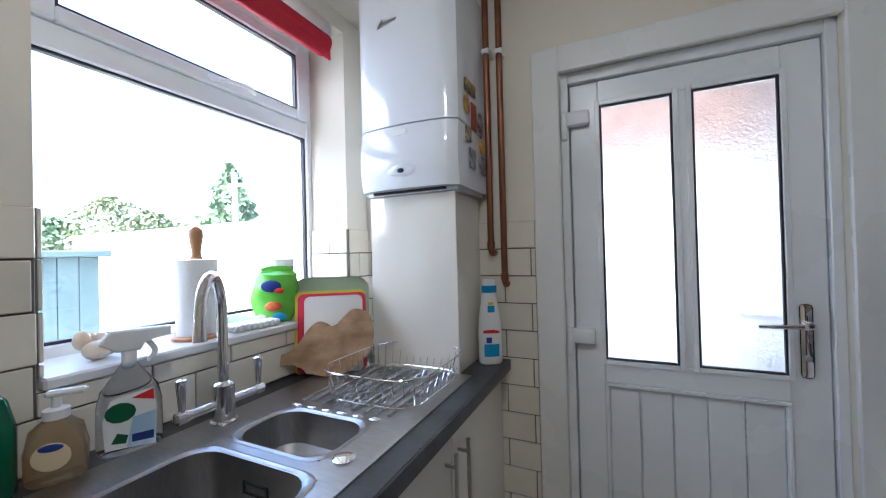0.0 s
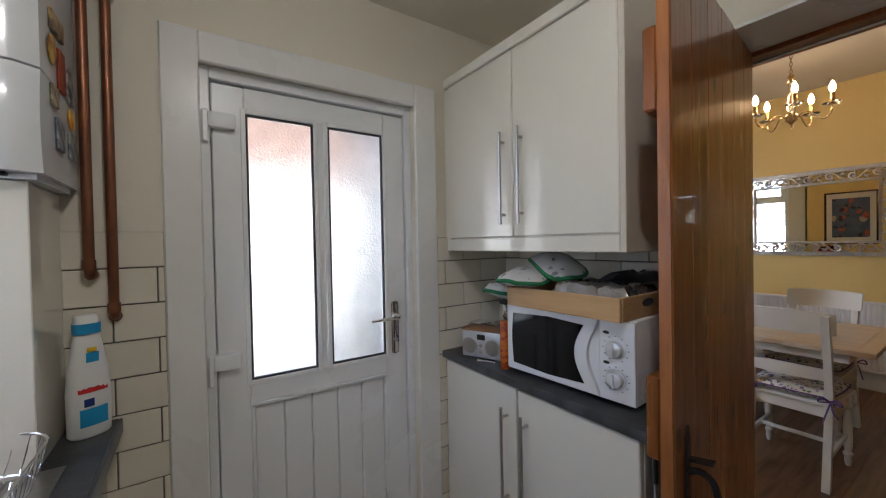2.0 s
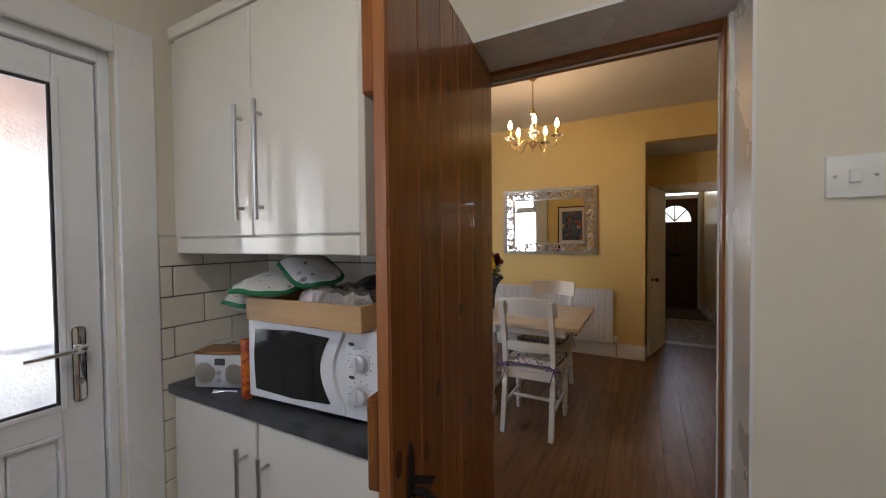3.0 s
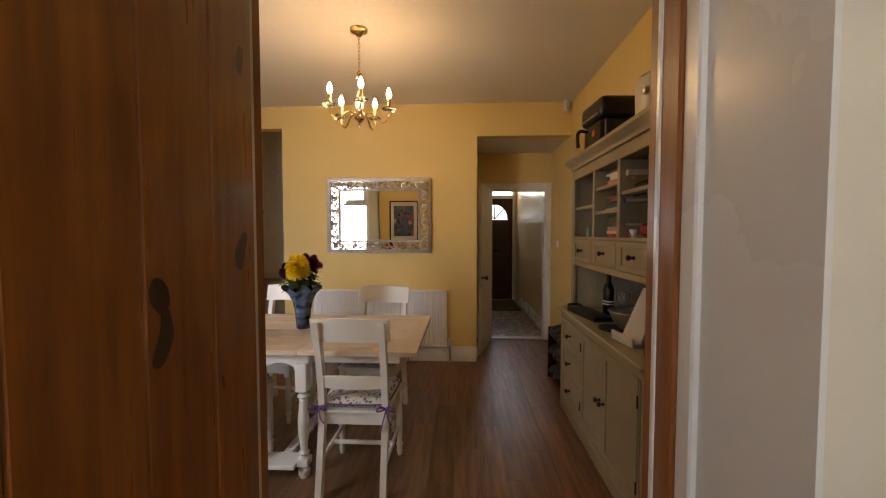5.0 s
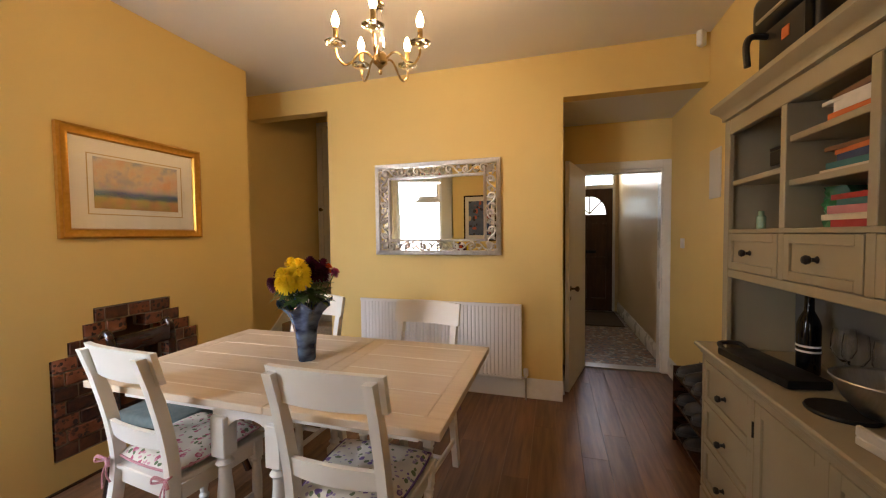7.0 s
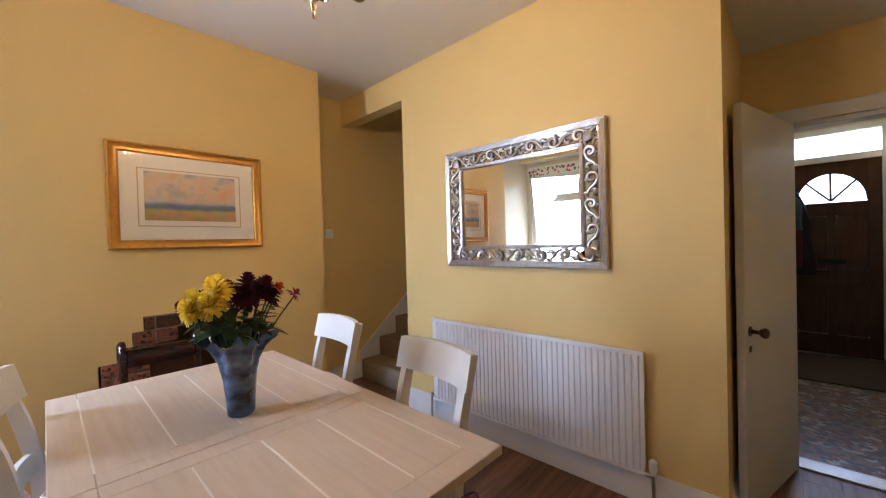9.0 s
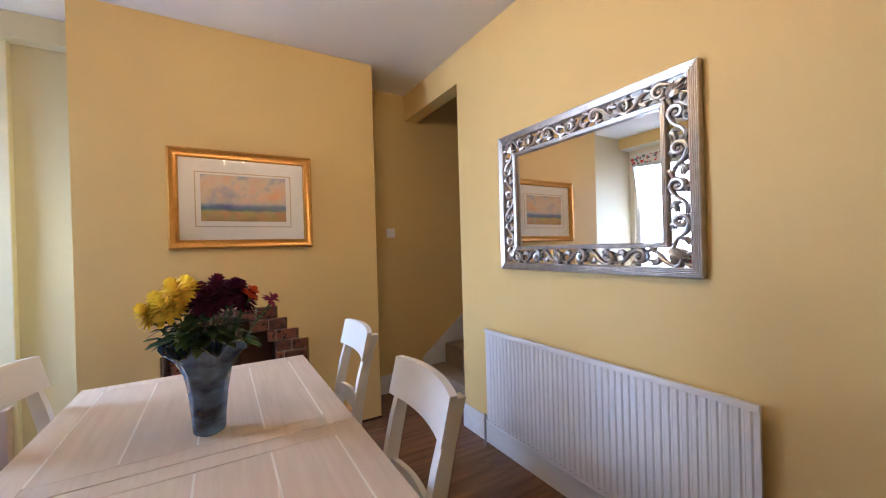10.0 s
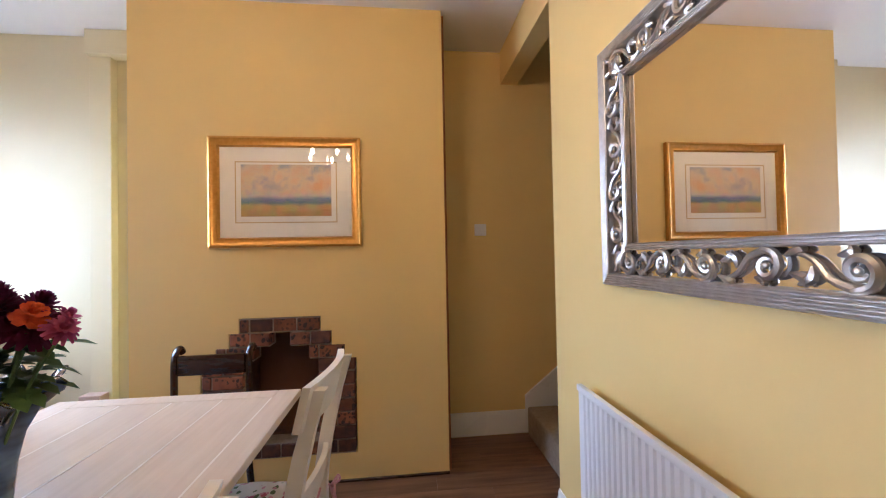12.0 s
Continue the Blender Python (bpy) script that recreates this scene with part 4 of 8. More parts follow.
# ---------- stairs ----------
stairs_root = tagged(new("stairs"), "beige carpeted stairs with white string boards", "stairs", kind="structure")
for i in range(4):
    bm = bm_new()
    x0 = 4.965 + 0.23 * i
    box(bm, x0, x0 + 0.23 if i < 3 else 6.0, 2.14, 3.05, -0.0115 if i == 0 else 0.19 * i - 0.02, 0.19 * (i + 1), 0.018, 3)
    part("step", bm, CARPET, stairs_root)
bm = bm_new()
prism(bm, [(4.955, 3.051, 0.0), (4.955, 3.051, 0.27), (5.9, 3.051, 1.02), (6.0, 3.051, 1.02), (6.0, 3.051, 0.0)], (0, 0.018, 0))
part("string_board", bm, GLOSS, stairs_root, "white painted string board")
d5 = tagged(new("door_5"), "white panelled cupboard door at the head of the steps", "door", kind="structure")
bm = bm_new()
for a in ((2.32, 2.40, 0.77, 2.86), (2.98, 3.06, 0.77, 2.86), (2.40, 2.98, 0.77, 0.86), (2.40, 2.98, 1.38, 1.46), (2.40, 2.98, 2.03, 2.11), (2.40, 2.98, 2.79, 2.86)):
    box(bm, 5.955, 5.99, a[0], a[1], a[2], a[3], 0.003)
part("stiles_and_rails", bm, GLOSS, d5)
for z0, z1 in ((0.86, 1.38), (1.46, 2.03), (2.11, 2.79)):
    bm = bm_new()
    box(bm, 5.968, 5.985, 2.40, 2.98, z0, z1, 0.004)
    part("panel", bm, GLOSS, d5)
bm = bm_new()
lathe(bm, [(0.012, 0), (0.010, 0.025), (0.022, 0.035), (0.024, 0.05), (0.010, 0.06)], seg=14, m=pose(5.955, 2.99, 1.72, 0, -90))
part("knob", bm, KNOB, d5)

# ---------- dining table ----------
table = thing("dining_table", Matrix.Diagonal((1, 1, 1.018, 1)), "ivory painted dining table with a pale oak extending top", "table")
TX0, TX1, TY0, TY1, SEAM = 2.725, 3.645, 0.392, 2.0, 1.062
for y0, y1 in ((TY0, SEAM - 0.001), (SEAM + 0.001, TY1)):
    # frame boards round each half and planks within
    a, b = y0 + 0.075, y1 - 0.075
    for x0, x1, c0, c1 in ((TX0, TX0 + 0.09, y0, y1), (TX1 - 0.09, TX1, y0, y1)):
        bm = bm_new()
        box(bm, x0, x1 - 0.0004, c0, c1, 0.722, 0.75, 0.0025)
        part("edge_board", bm, OAKTOP, table)
    for c0, c1 in ((y0, a), (b, y1)):
        bm = bm_new()
        box(bm, TX0 + 0.09, TX1 - 0.0904, c0, c1 - 0.0004, 0.722, 0.75, 0.0015)
        part("end_board", bm, OAKTOP, table)
    w = (TX1 - TX0 - 0.18) / 4
    for i in range(4):
        bm = bm_new()
        box(bm, TX0 + 0.09 + i * w, TX0 + 0.09 + (i + 1) * w - 0.0004, a, b - 0.0004, 0.722, 0.7495, 0.0012)
        part("top_plank", bm, OAKTOP, table)
    for i in range(5):
        bm = bm_new()
        x = TX0 + 0.09 + i * w
        box(bm, x - 0.0028, x + 0.0028, a + 0.01, b - 0.01, 0.7494, 0.7503)
        part("inlay_line", bm, GROOVE, table)


def turned_leg(bm, c, h):
    x, y = c
    s = 0.034
    box(bm, x - s, x + s, y - s, y + s, h - 0.16, h, 0.004)
    prof = [(0.030, h - 0.16), (0.022, h - 0.175), (0.034, h - 0.19), (0.022, h - 0.205), (0.024, h - 0.25), (0.032, h - 0.33), (0.030, h - 0.40), (0.022, h - 0.47), (0.020, h - 0.50), (0.033, h - 0.515), (0.022, h - 0.53), (0.034, h - 0.545)]
    lathe(bm, list(reversed(prof)), (x, y, 0), 16)
    box(bm, x - s, x + s, y - s, y + s, 0.07, h - 0.545, 0.004)
    lathe(bm, [(0.024, 0.0), (0.032, 0.02), (0.034, 0.045), (0.022, 0.06), (0.024, 0.07)], (x, y, 0), 16)


for c in ((2.80, 1.32), (2.80, 1.06), (3.57, 1.32), (3.57, 1.06)):
    bm = bm_new()
    turned_leg(bm, c, 0.66)
    part("leg", bm, WHITEWOOD, table)
for x in (2.80, 3.57):
    bm = bm_new()
    pts = [(x - 0.012, 1.02, 0.72), (x - 0.012, 1.02, 0.66), (x - 0.012, 1.09, 0.66)] + [(x - 0.012, 1.19 - 0.10 * math.cos(math.pi * i / 10), 0.60 + 0.06 * math.sin(math.pi * i / 10)) for i in range(11)] + [(x - 0.012, 1.29, 0.66), (x - 0.012, 1.36, 0.66), (x - 0.012, 1.36, 0.72)]
    prism(bm, pts, (0.024, 0, 0))
    part("end_arch", bm, WHITEWOOD, table)
    bm = bm_new()
    box(bm, x - 0.07, x + 0.07, 1.09, 1.29, 0.075, 0.10, 0.004)
    part("foot_shelf", bm, WHITEWOOD, table)
bm = bm_new()
box(bm, 2.87, 3.50, 1.16, 1.22, 0.076, 0.099, 0.004)
part("stretcher", bm, WHITEWOOD, table)
for x in (2.83, 3.53):
    bm = bm_new()
    box(bm, x - 0.011, x + 0.011, 0.50, 1.90, 0.655, 0.721, 0.003)
    part("side_rail", bm, WHITEWOOD, table)
for y in (0.50, 1.88):
    bm = bm_new()
    box(bm, 2.842, 3.518, y, y + 0.022, 0.655, 0.721, 0.003)
    part("apron", bm, WHITEWOOD, table)

# ---------- white chairs ----------
BACK = [(-0.075, 0.0), (-0.035, 0.22), (0.0, 0.44), (-0.010, 0.60), (-0.045, 0.78), (-0.094, 0.955)]


def back_x(z):
    for (x0, z0), (x1, z1) in zip(BACK, BACK[1:]):
        if z0 <= z <= z1:
            return x0 + (x1 - x0) * (z - z0) / (z1 - z0)
    return BACK[-1][0]


def curved_rail(z0, z1, half, sag, thick, lean):
    rows = []
    for k in range(11):
        u = -1 + 2 * k / 10
        s = -sag * (1 - u * u)
        row = []
        for z, d in ((z0, 0), (z1, 0), (z1, thick), (z0, thick)):
            arch = 0.008 * (1 - u * u) if z == z1 else 0.0
            row.append(Vector((back_x(z) + s + d - lean, u * half, z + arch)))
        rows.append(row)
    return ring_skin(bm_new(), rows)


def dining_chair(at, label):
    c = thing("dining_chair", at, label, "chair", "white chairs round the table")
    for y in (-0.172, 0.172):
        rows = []
        for x, z in [(p.x, p.z) for p in spline([(a, 0, b) for a, b in BACK], 3)]:
            w = 0.022 if z < 0.8 else 0.020
            rows.append([Vector((x - w, y - 0.017, z)), Vector((x + w, y - 0.017, z)), Vector((x + w, y + 0.017, z)), Vector((x - w, y + 0.017, z))])
        part("back_leg", ring_skin(bm_new(), rows), WHITEWOOD, c)
        bm = bm_new()
        lathe(bm, [(0.012, 0), (0.018, 0.03), (0.016, 0.05), (0.024, 0.075), (0.015, 0.09), (0.020, 0.12), (0.022, 0.25), (0.018, 0.33), (0.024, 0.345), (0.016, 0.355)], (0.36, y * 1.08, 0), 14)
        box(bm, 0.338, 0.382, y * 1.08 - 0.022, y * 1.08 + 0.022, 0.355, 0.44, 0.003)
        part("front_leg", bm, WHITEWOOD, c)
        bm = bm_new()
        box(bm, -0.01, 0.36, y * 1.04 - 0.009, y * 1.04 + 0.009, 0.17, 0.195, 0.003)
        part("stretcher", bm, WHITEWOOD, c)
        bm = bm_new()
        box(bm, 0.02, 0.34, y * 1.06 - 0.010, y * 1.06 + 0.010, 0.375, 0.438, 0.002)
        part("seat_rail", bm, WHITEWOOD, c)
    bm = bm_new()
    box(bm, 0.16, 0.18, -0.175, 0.175, 0.172, 0.193, 0.003)
    part("cross_stretcher", bm, WHITEWOOD, c)
    for x in (0.0, 0.35):
        bm = bm_new()
        box(bm, x, x + 0.02, -0.165, 0.165, 0.375, 0.438, 0.002)
        part("seat_rail", bm, WHITEWOOD, c)
    bm = bm_new()
    prism(bm, [(-0.015, -0.185, 0.438), (0.395, -0.215, 0.438), (0.395, 0.215, 0.438), (-0.015, 0.185, 0.438)], (0, 0, 0.02), 0.004)
    part("seat", bm, WHITEWOOD, c)
    part("top_rail", curved_rail(0.848, 0.970, 0.207, 0.030, 0.022, -0.014), WHITEWOOD, c)
    part("mid_rail", curved_rail(0.585, 0.650, 0.165, 0.022, 0.018, 0.010), WHITEWOOD, c)
    return c


CUSH = {}
for key, cols in (("rose", [(0.50, 0.13, 0.20), (0.14, 0.19, 0.10), (0.62, 0.33, 0.38)]), ("lavender", [(0.20, 0.13, 0.32), (0.16, 0.20, 0.11), (0.36, 0.29, 0.45)])):
    CUSH[key] = mat(key + "_print_cotton", (0.76, 0.72, 0.64), (0.71, 0.67, 0.59), 10.0, 0.9, bump=0.5, bscale=350)
    spots(CUSH[key], cols, scale=29, size=0.36, density=0.42)
TIE = {"rose": mat("pink_gingham_tie", (0.50, 0.12, 0.18), (0.65, 0.45, 0.45), 200.0, 0.9), "lavender": mat("purple_tie", (0.13, 0.07, 0.22), (0.18, 0.10, 0.28), 80.0, 0.9)}


def cushion(at, key, label):
    c = thing("seat_cushion", at, label, "cushion", "chair cushions")
    n = 18
    bm = bm_new()
    grid = {}
    for s in (1, -1):
        for i in range(n + 1):
            for j in range(n + 1):
                u, v = -1 + 2 * i / n, -1 + 2 * j / n
                edge = (1 - u ** 6) * (1 - v ** 6)
                h = 0.030 * edge ** 0.5
                if s > 0:
                    for a in (-0.42, 0.42):
                        for b in (-0.42, 0.42):
                            h -= 0.020 * math.exp(-((u - a) ** 2 + (v - b) ** 2) / 0.03)
                    h += 0.006 * noise.noise(Vector((u * 2, v * 2, len(label))))
                x = 0.185 + 0.195 * u * (1 - 0.06 * v * v)
                y = 0.195 * v * (1 + 0.06 * u) * (1 - 0.05 * u * u)
                z = 0.03 + (max(h, 0.0) if s > 0 else -0.022 * min(1.0, edge * 3))
                if s < 0 and (i in (0, n) or j in (0, n)):
                    grid[s, i, j] = grid[1, i, j]
                else:
                    grid[s, i, j] = bm.verts.new((x, y, z))
        for i in range(n):
            for j in range(n):
                bm.faces.new([grid[s, i, j], grid[s, i + 1, j], grid[s, i + 1, j + 1], grid[s, i, j + 1]])
    pad = part("pad", bm, CUSH[key], c)
    rim = [(0.185 + 0.195 * u * (1 - 0.06 * v * v), 0.195 * v * (1 + 0.06 * u) * (1 - 0.05 * u * u), 0.03) for u, v in
           [(-1, t) for t in np.linspace(-1, 1, 10)] + [(t, 1) for t in np.linspace(-1, 1, 10)][1:] + [(1, t) for t in np.linspace(1, -1, 10)][1:] + [(t, -1) for t in np.linspace(1, -1, 10)][1:-1]]
    bm = bm_new()
    tube(bm, rim, 0.0045, 6, loop=True)
    part("piping", bm, TIE[key], pad)
    for y in (-0.172, 0.172):
        bm = bm_new()
        bow = (-0.032, y * 1.06, 0.02)
        tube(bm, [(0.0, y, 0.03), (-0.015, y * 1.1, 0.028), bow], 0.005, 6)
        for sy in (-1, 1):
            tube(bm, spline([bow, (bow[0] - 0.02, bow[1] + sy * 0.03, bow[2] + 0.02), (bow[0] - 0.02, bow[1] + sy * 0.045, bow[2] - 0.005), bow]), 0.0065, 6, flat=0.5)
            tube(bm, spline([bow, (bow[0] - 0.012, bow[1] + sy * 0.012, bow[2] - 0.05), (bow[0] - 0.008, bow[1] + sy * 0.03, bow[2] - 0.10 - 0.02 * sy)]), 0.006, 6, flat=0.5)
        part("tie", bm, TIE[key], c, "knotted fabric tie")
    for a in (-0.42, 0.42):
        for b in (-0.42, 0.42):
            bm = bm_new()
            blob(bm, (0.185 + 0.195 * a, 0.195 * b, 0.040), (0.006, 0.006, 0.003), 8, 5)
            part("tuft_button", bm, TIE[key], pad)
    return c


for px, py, rz, key, who in ((2.690, 1.605, -6, "rose", "beside the fireplace"), (2.685, 0.73, 0, "lavender", "by the doorway"),
                        (3.698, 0.79, 175, "lavender", "by the radiator"), (3.763, 1.600, 177, "rose", "facing the stairs")):
    dining_chair(pose(px, py, 0, 0, 0, rz), "ivory painted wooden ladder-back dining chair " + who)
    cushion(pose(px, py, 0.459, 0, 0, rz), key, f"tufted {key} floral seat cushion tied to a white chair")

# ---------- dark chair ----------
dk = thing("carver_chair", pose(3.165, 2.25, 0, 0, 0, -88) @ Matrix.Diagonal((1, 1, 0.955, 1)), "dark mahogany chair with a blue-green seat before the fireplace", "chair")
SEATBLUE = mat("blue_green_upholstery", (0.16, 0.20, 0.20), (0.12, 0.16, 0.16), 30.0, 0.9, bump=0.5, bscale=300)
for y in (-0.165, 0.165):
    bm = bm_new()
    tube(bm, spline([(-0.10, y, 0.0), (-0.03, y, 0.25), (0.0, y, 0.46), (-0.015, y, 0.70), (-0.02, y, 0.87), (-0.055, y, 0.925), (-0.085, y, 0.90)]), 0.019, 10, flat=0.8)
    part("back_leg", bm, DARKWOOD, dk)
    bm = bm_new()
    tube(bm, spline([(0.47, y * 1.25, 0.0), (0.41, y * 1.15, 0.2), (0.40, y * 1.12, 0.44)]), 0.018, 10)
    part("front_leg", bm, DARKWOOD, dk)
    bm = bm_new()
    box(bm, 0.0, 0.40, y * 1.1 - 0.011, y * 1.1 + 0.011, 0.38, 0.44, 0.003)
    part("seat_rail", bm, DARKWOOD, dk)
bm = bm_new()
box(bm, -0.03, -0.005, -0.15, 0.15, 0.80, 0.90, 0.012, 2)
part("top_rail", bm, DARKWOOD, dk)
bm = bm_new()
box(bm, -0.018, 0.004, -0.15, 0.15, 0.60, 0.655, 0.006)
part("mid_rail", bm, DARKWOOD, dk)
for x in (0.0, 0.39):
    bm = bm_new()
    box(bm, x, x + 0.02, -0.17, 0.17, 0.38, 0.44, 0.003)
    part("seat_rail", bm, DARKWOOD, dk)
bm = bm_new()
box(bm, 0.012, 0.43, -0.20, 0.20, 0.442, 0.505, 0.022, 3)
part("seat_pad", bm, SEATBLUE, dk, "blue-green upholstered seat")

# ---------- wall mirror with pierced scrollwork ----------
mirror = thing("wall_mirror", pose(4.819, 1.057, 1.608), "silver scrollwork framed wall mirror on the yellow wall", "mirror")
MW, MH = 0.576, 0.410
bm = bm_new()
box(bm, -0.012, -0.006, -MW + 0.02, MW - 0.02, -MH + 0.02, MH - 0.02)
part("glass", bm, MIRROR, mirror, "mirror glass")
bm = bm_new()
box(bm, -0.005, 0.0, -MW + 0.01, MW - 0.01, -MH + 0.01, MH - 0.01)
part("backing", bm, PLASTICB, mirror)


def reeded_frame(name, w, h, t, x0, x1, reeds, parent):
    bm = bm_new()
    for (a0, a1, b0, b1) in ((-w, w, h - t, h), (-w, w, -h, -h + t), (-w, -w + t, -h + t, h - t), (w - t, w, -h + t, h - t)):
        box(bm, x0, x1, a0, a1, b0, b1, 0.002)
    for k in range(reeds):
        o = t * (k + 0.7) / (reeds + 0.4)
        ww, hh = w - o, h - o
        for p, q in (((-ww, hh), (ww, hh)), ((ww, hh), (ww, -hh)), ((ww, -hh), (-ww, -hh)), ((-ww, -hh), (-ww, hh))):
            cyl(bm, (x0, p[0], p[1]), (x0, q[0], q[1]), t / reeds * 0.42, seg=6)
    part(name, bm, SILVER, parent)


reeded_frame("outer_frame", MW, MH, 0.040, -0.034, -0.001, 5, mirror)
reeded_frame("inner_frame", MW - 0.125, MH - 0.118, 0.022, -0.030, -0.0125, 3, mirror)


def scroll_side(name, length, band, place):
    """A running row of leafy scrolls, length long in u, band high in v."""
    n = max(3, round(length / 0.145))
    step = length / n
    for i in range(n):
        bm = bm_new()
        s = 1 if i % 2 == 0 else -1
        u0 = -length / 2 + (i + 0.5) * step
        hb = band / 2
        # main S stem ending in a spiral
        ctrl = [(u0 - step * 0.55, -s * hb * 0.75), (u0 - step * 0.30, -s * hb * 0.35), (u0 - step * 0.12, s * hb * 0.45), (u0 + step * 0.10, s * hb * 0.80)]
        cx, cy_ = u0 + step * 0.16, s * hb * 0.08
        for k in range(10):
            a = radians(100 - k * 48)
            r = hb * 0.78 * (1 - k / 12.5)
            ctrl.append((cx + r * math.cos(a) * 0.9, cy_ + s * r * math.sin(a)))
        pts = spline([(0, u, v) for u, v in ctrl], 3)
        m_ = len(pts)
        rad = [0.0048 + 0.0042 * math.sin(math.pi * k / (m_ - 1)) for k in range(m_)]
        pts = [place(p.y, p.z, -0.020 - 0.008 * math.sin(math.pi * k / (m_ - 1))) for k, p in enumerate(pts)]
        tube(bm, pts, rad, 7)
        # leaves and a small counter curl
        for du, dv, lu, lv in ((-0.32, -0.1, -0.16, 0.75), (0.42, -0.25, 0.18, -0.85), (0.36, 0.55, 0.25, 0.95), (-0.05, -0.55, 0.12, -0.98)):
            a = (u0 + du * step, s * dv * hb)
            b = (u0 + (du + lu) * step, s * lv * hb)
            mid = ((a[0] + b[0]) / 2 + 0.012, (a[1] + b[1]) / 2 + 0.004 * s)
            q = spline([(0, *a), (0, *mid), (0, *b)], 3)
            tube(bm, [place(p.y, p.z, -0.022) for p in q], [0.003 + 0.007 * math.sin(math.pi * k / (len(q) - 1)) for k in range(len(q))], 6)
        e = place(cx, cy_, -0.030)
        blob(bm, e, (0.006, 0.008, 0.008), 8, 6)
        part(name, bm, SILVER, mirror, "cast silver scroll")


vb = 0.082
zc, yc = MH - 0.040 - 0.039, MW - 0.040 - 0.0425
scroll_side("scroll", 2 * (MW - 0.05), vb, lambda u, v, d: (d, u, zc + v))
scroll_side("scroll", 2 * (MW - 0.05), vb, lambda u, v, d: (d, -u, -zc - v))
scroll_side("scroll", 2 * (MH - 0.125), vb, lambda u, v, d: (d, yc + v, -u))
scroll_side("scroll", 2 * (MH - 0.125), vb, lambda u, v, d: (d, -yc - v, u))
for sy in (-1, 1):
    for sz in (-1, 1):
        bm = bm_new()
        for k in range(7):
            a = radians(15 + 60 * k / 6)
            l = 0.085 * (0.75 + 0.25 * math.sin(math.pi * k / 6))
            c = (sy * (MW - 0.122), sz * (MH - 0.116))
            q = [(-0.022 - 0.010 * math.sin(math.pi * j / 5), c[0] + sy * math.cos(a) * l * j / 5, c[1] + sz * math.sin(a) * l * j / 5) for j in range(6)]
            tube(bm, q, [0.002, 0.006, 0.0075, 0.007, 0.005, 0.002], 6)
        part("corner_leaf", bm, SILVER, mirror, "cast acanthus corner")

# ---------- pictures ----------


def moulding(w, h, prof, y0=0.0):
    """A mitred frame: w, h half sizes outside; prof: (inset, stand-off) pairs, in the xz plane, facing -y."""
    rings = []
    for ins, d in prof:
        rings.append([Vector((-w + ins, y0 - d, -h + ins)), Vector((w - ins, y0 - d, -h + ins)), Vector((w - ins, y0 - d, h - ins)), Vector((-w + ins, y0 - d, h - ins))])
    return ring_skin(bm_new(), rings, caps=False)


def ramp_mat(name, stops, lo, hi, wob, extra=None):
    m = bpy.data.materials.new(name)
    m.use_nodes = True
    nt = m.node_tree
    N, L = nt.nodes.new, nt.links.new
    b = nt.nodes["Principled BSDF"]
    tc = N("ShaderNodeTexCoord")
    sp = N("ShaderNodeSeparateXYZ")
    L(tc.outputs["Object"], sp.inputs[0])
    ns = N("ShaderNodeTexNoise")
    ns.inputs["Scale"].default_value, ns.inputs["Detail"].default_value = 11.0, 6.0
    L(tc.outputs["Object"], ns.inputs["Vector"])
    ma = N("ShaderNodeMath")
    ma.operation = "MULTIPLY_ADD"
    ma.inputs[1].default_value = wob
    L(ns.outputs[0], ma.inputs[0])
    L(sp.outputs["Z"], ma.inputs[2])
    mr = N("ShaderNodeMapRange")
    mr.inputs["From Min"].default_value, mr.inputs["From Max"].default_value = lo + wob / 2, hi + wob / 2
    L(ma.outputs[0], mr.inputs["Value"])
    cr = N("ShaderNodeValToRGB")
    e = cr.color_ramp.elements
    e[0].position, e[0].color = stops[0][0], rgb(stops[0][1])
    e[1].position, e[1].color = stops[-1][0], rgb(stops[-1][1])
    for p, c in stops[1:-1]:
        e.new(p).color = rgb(c)
    L(mr.outputs[0], cr.inputs[0])
    n2 = N("ShaderNodeTexNoise")
    n2.inputs["Scale"].default_value, n2.inputs["Detail"].default_value = 16.0, 5.0
    L(tc.outputs["Object"], n2.inputs["Vector"])
    mx = N("ShaderNodeMix")
    mx.data_type, mx.blend_type = "RGBA", "OVERLAY"
    mx.inputs["Factor"].default_value = 0.55
    L(cr.outputs[0], mx.inputs["A"])
    L(n2.outputs["Color"], mx.inputs["B"])
    # broken cloud in the upper part
    n3 = N("ShaderNodeTexNoise")
    n3.inputs["Scale"].default_value, n3.inputs["Detail"].default_value = 9.0, 7.0
    L(tc.outputs["Object"], n3.inputs["Vector"])
    c2 = N("ShaderNodeValToRGB")
    q = c2.color_ramp.elements
    q[0].position, q[0].color = 0.36, rgb((0.25, 0.29, 0.36))
    q[1].position, q[1].color = 0.66, rgb((0.62, 0.33, 0.16))
    q.new(0.5).color = rgb((0.56, 0.46, 0.30))
    L(n3.outputs[0], c2.inputs[0])
    up = N("ShaderNodeMapRange")
    up.inputs["From Min"].default_value, up.inputs["From Max"].default_value = 0.40, 0.55
    up.inputs["To Max"].default_value = 0.8
    L(mr.outputs[0], up.inputs["Value"])
    m3 = N("ShaderNodeMix")
    m3.data_type = "RGBA"
    L(up.outputs[0], m3.inputs["Factor"])
    L(mx.outputs["Result"], m3.inputs["A"])
    L(c2.outputs[0], m3.inputs["B"])
    L(m3.outputs["Result"], b.inputs["Base Color"])
    b.inputs["Roughness"].default_value = 0.6
    return m


